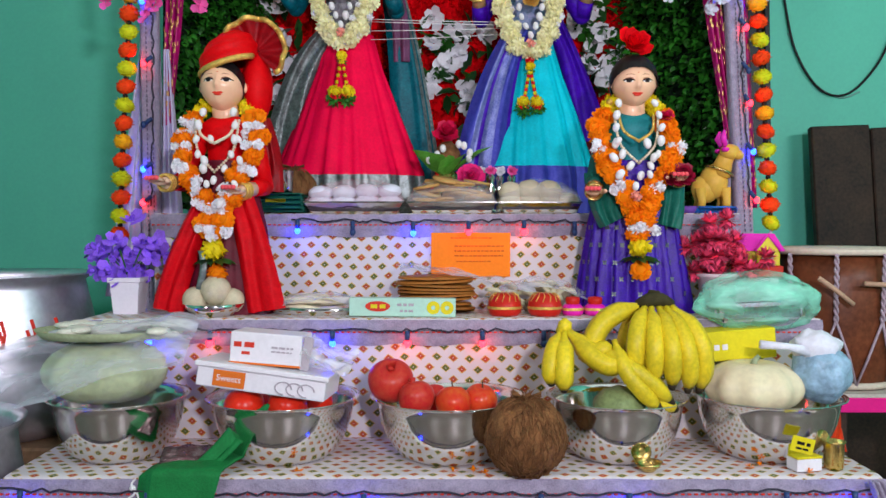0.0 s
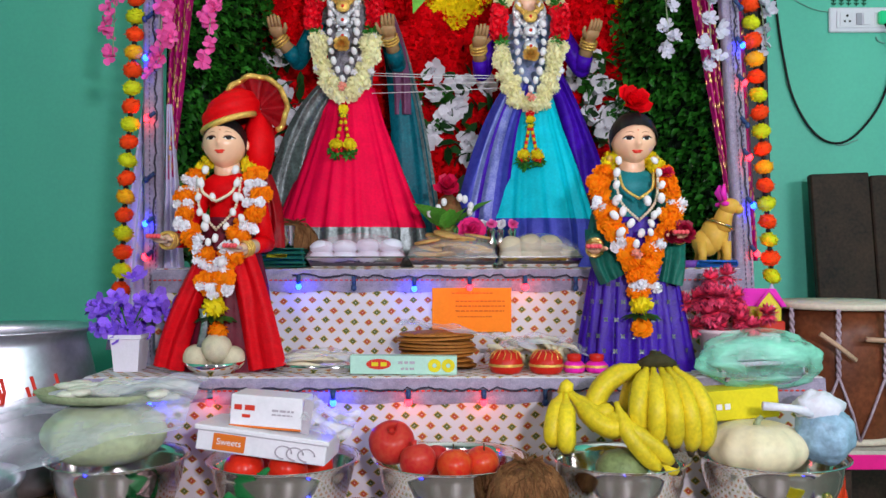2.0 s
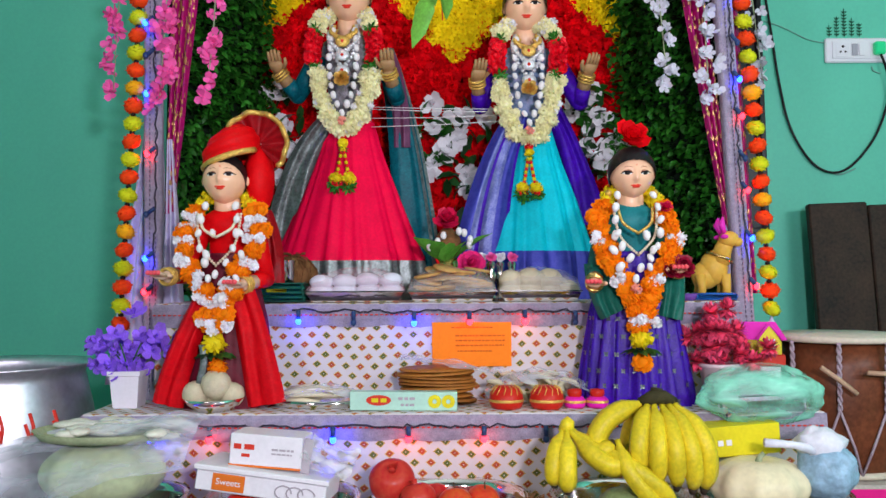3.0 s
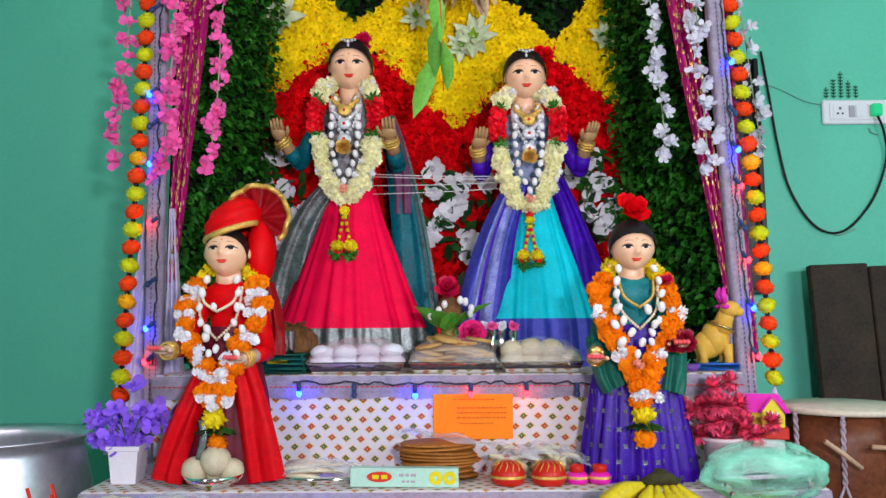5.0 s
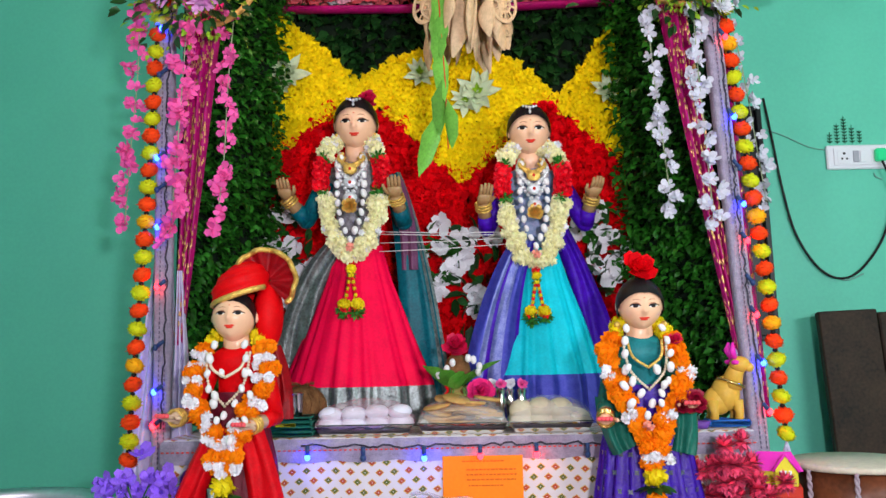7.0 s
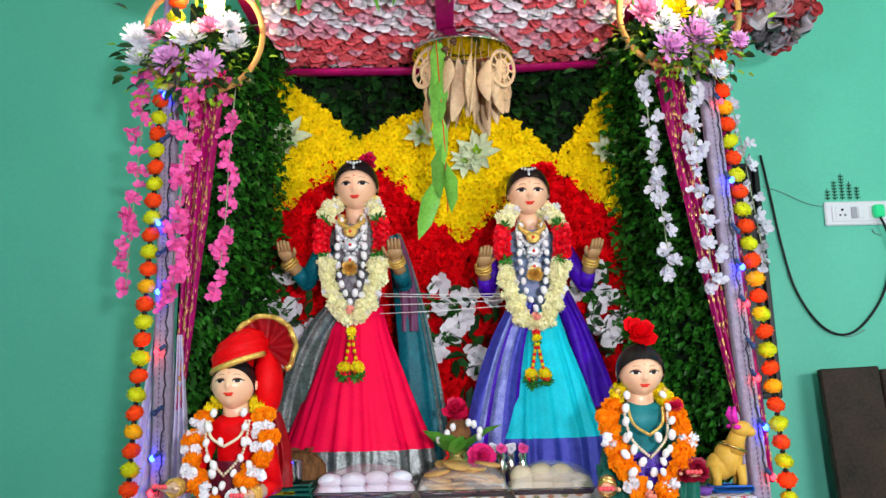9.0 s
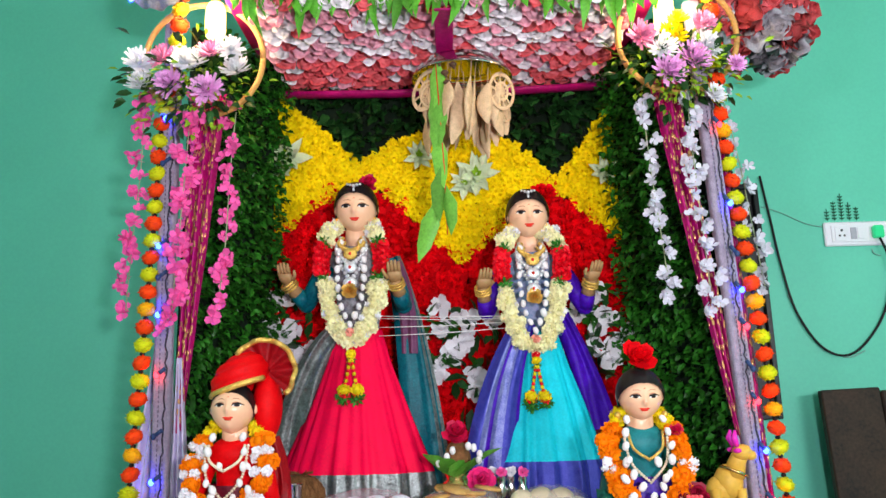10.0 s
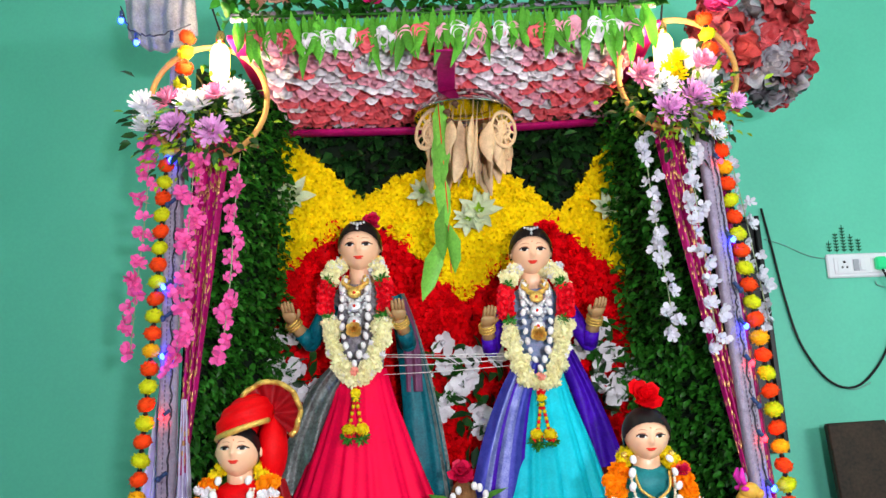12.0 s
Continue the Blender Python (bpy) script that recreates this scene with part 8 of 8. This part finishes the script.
thin = Geo().tube(along([(1.43, 3.153, 1.915), (1.36, 3.153, 1.93), (1.27, 3.153, 1.975), (1.20, 3.153, 2.00)], 24), 0.002, 5)
thin_b = Geo().tube(along([(1.63, 3.153, 1.80), (1.605, 3.153, 1.81), (1.60, 3.153, 1.825)], 12), 0.0025, 5)
tagged(part("thin_wire", thin, [mat("grey_green_wire", (0.20, 0.42, 0.36), 0.5)]), "thin painted-over wire clipped to the wall", "wire")
tagged(part("thin_wire", thin_b, [bpy.data.materials["grey_green_wire"]]), "short thin wire end below the switch board", "wire")
wire2 = Geo().tube(along([(1.265, 3.153, 1.66), (1.34, 3.153, 1.50), (1.45, 3.153, 1.425), (1.53, 3.153, 1.445)], 30), 0.0028, 6)
tagged(part("thin_wire", wire2, [bpy.data.materials["grey_green_wire"]]), "second thin wire sagging along the wall", "wire")
st = thing("tree_sticker", (1.50, 3.157, 1.940), "dark green leafy plant sticker above the switch board", "sticker")
rng = random.Random(77)
g = Geo()
for k in range(5):
    x0 = -0.056 + 0.028 * k
    H = (0.045, 0.075, 0.105, 0.07, 0.05)[k]
    g.box((x0 - 0.0012, -0.0016, 0.0), (x0 + 0.0012, -0.0006, H), 0.0003)
    for j in range(int(H / 0.012)):
        for s in (-1, 1):
            M = Matrix.Translation((x0, -0.0016, 0.004 + j * 0.012)) @ pose(0, 0, 0, 90, 0, 0) @ pose(0, 0, 0, 0, 0, 90 - s * 55)
            g.leaf(M, 0.013, 0.006, 0, 0.0, 0.0)
part("leaves", g, [mat("sticker_green", (0.012, 0.10, 0.05), 0.5, vary=0.3)], st)
fr = Geo().box((-0.010, -0.02, -0.46), (0.010, 0.02, 0.42), 0.003)
fr.box((-0.30, -0.012, -0.46), (-0.010, 0.02, -0.44), 0.003).box((-0.30, -0.012, 0.40), (-0.010, 0.02, 0.42), 0.003).box((-0.30, 0.0, -0.44), (-0.010, 0.018, 0.40), 0.002)
solid("picture_frame", fr, [mat("black_frame", (0.008, 0.008, 0.010), 0.35, vary=0.2)], Matrix.Translation((1.175, 3.135, 1.665)) @ pose(0, 0, 0, 0, -1.2, 0), "black picture frame on the wall, mostly behind the garlands", "frame", smooth=False)

# ---- strings of small coloured lights ----
LED = {"blue": mat("led_blue", (0.004, 0.010, 1.0), 0.3, vary=0, bump=0, glow=125.0), "red": mat("led_red", (1.0, 0.006, 0.008), 0.3, vary=0, bump=0, glow=42.0),
       "off": mat("led_off", (0.03, 0.06, 0.16), 0.3, vary=0.1)}
WIRE = mat("dark_wire", (0.035, 0.03, 0.05), 0.5, vary=0.2)


def light_string(points, lights, label, down, count):
    line = along(points, count)
    ob = thing("string_lights", line[0], label, "string lights", "string lights")
    base = line[0]
    rng = random.Random(len(lights) + count)
    part("wire", Geo().tube([p - base + Vector((rng.uniform(-0.004, 0.004), 0, rng.uniform(-0.005, 0.005))) for p in line], 0.0022, 5), [WIRE], ob, "thin dark wire")
    for t, colour in lights:
        p = line[min(count - 1, int(t * (count - 1)))] - base
        d = Vector(down)
        part("holder", Geo().tube([p + Vector((0, -0.004, 0)), p + d * 0.022 + Vector((0, -0.004, 0))], 0.0055, 8), [LED["off"]], ob, "dark blue lamp holder")
        part("bulb", Geo().ball(tuple(p + d * 0.028 + Vector((0, -0.004, 0))), (0.0075, 0.0075, 0.009), 10), [LED[colour]], ob, colour.replace("off", "unlit") + " small lamp")
    return ob


DN = (0.0, 0.0, -1.0)
light_string([(-0.37, 2.105, 0.968), (-0.1, 2.100, 0.962), (0.2, 2.100, 0.966), (0.36, 2.102, 0.962)], [(0.02, "blue"), (0.22, "off"), (0.42, "blue"), (0.61, "red"), (0.79, "red"), (0.95, "off")], "string of small blue and red lights on the top step's edge", DN, 60)
light_string([(-0.78, 1.875, 0.725), (-0.4, 1.870, 0.722), (0.0, 1.870, 0.722), (0.4, 1.870, 0.722)], [(0.12, "blue"), (0.23, "red"), (0.46, "blue"), (0.60, "red"), (0.735, "red"), (0.86, "off")], "string of small blue and red lights on the middle step's edge", DN, 80)
light_string([(-0.82, 1.575, 0.462), (-0.3, 1.570, 0.456), (0.2, 1.570, 0.456), (0.80, 1.575, 0.460)], [(0.03, "blue"), (0.17, "off"), (0.42, "blue"), (0.62, "off"), (0.73, "blue"), (0.90, "off"), (0.985, "blue")], "string of small blue lights on the lowest step's edge", DN, 90)
light_string([(-0.752, 2.225, 2.14), (-0.760, 2.225, 1.8), (-0.752, 2.225, 1.4), (-0.757, 2.225, 1.0)], [(0.04, "blue"), (0.16, "off"), (0.36, "blue"), (0.44, "off"), (0.53, "blue"), (0.66, "red"), (0.80, "off"), (0.90, "blue"), (0.98, "red")], "string of small blue and red lights up the post", (-0.8, 0, -0.6), 80)
light_string([(0.738, 2.225, 2.10), (0.752, 2.225, 1.8), (0.772, 2.225, 1.4), (0.800, 2.225, 1.0)], [(0.06, "red"), (0.26, "blue"), (0.38, "off"), (0.47, "blue"), (0.56, "red"), (0.66, "off"), (0.74, "red"), (0.86, "blue"), (0.97, "red")], "string of small blue and red lights up the leaning post", (0.6, 0, -0.8), 80)
light_string([(-0.90, 2.12, 2.50), (-0.86, 2.11, 2.42), (-0.78, 2.10, 2.40), (-0.70, 2.12, 2.44)], [(0.1, "blue"), (0.42, "blue"), (0.8, "off")], "string of small blue lights at the canopy's corner", DN, 30)

# ---- last small things ----
drape("lace_tail", lambda u, v: (between(0.800, 0.865, v) + (u - 0.5) * between(0.03, 0.05, v), Y1 - 0.03 - 0.01 * v, between(0.480, 0.34, v)),
      [LACE], "loose end of lilac lace hanging off the step's corner", "lace", 0.006, 3, seed=12, nu=24, nv=20)
knot = Geo().tube(along([(-0.575, 1.588, 0.478), (-0.580, 1.578, 0.470), (-0.572, 1.572, 0.455), (-0.590, 1.572, 0.440), (-0.598, 1.571, 0.415)], 24), 0.0022, 5)
knot.tube(along([(-0.578, 1.578, 0.468), (-0.566, 1.573, 0.450), (-0.562, 1.571, 0.420)], 16), 0.0022, 5).ball((-0.577, 1.576, 0.464), 0.006, 8)
tagged(part("thread_knot", knot, [PEARL]), "white thread tied on the step's border", "thread")
rib = Geo().grid(lambda u, v: (-0.548 + (u - 0.5) * 0.016 + 0.006 * math.sin(v * 5), 1.938 - 0.004 * math.sin(v * 4), between(0.895, 0.790, v)), 4, 24)
ob = part("silver_ribbon", rib, [SILVERBORDER])
ob.modifiers.new("thickness", "SOLIDIFY").thickness = 0.0015
tagged(ob, "narrow silver brocade ribbon hanging from the boy's garland", "ribbon")
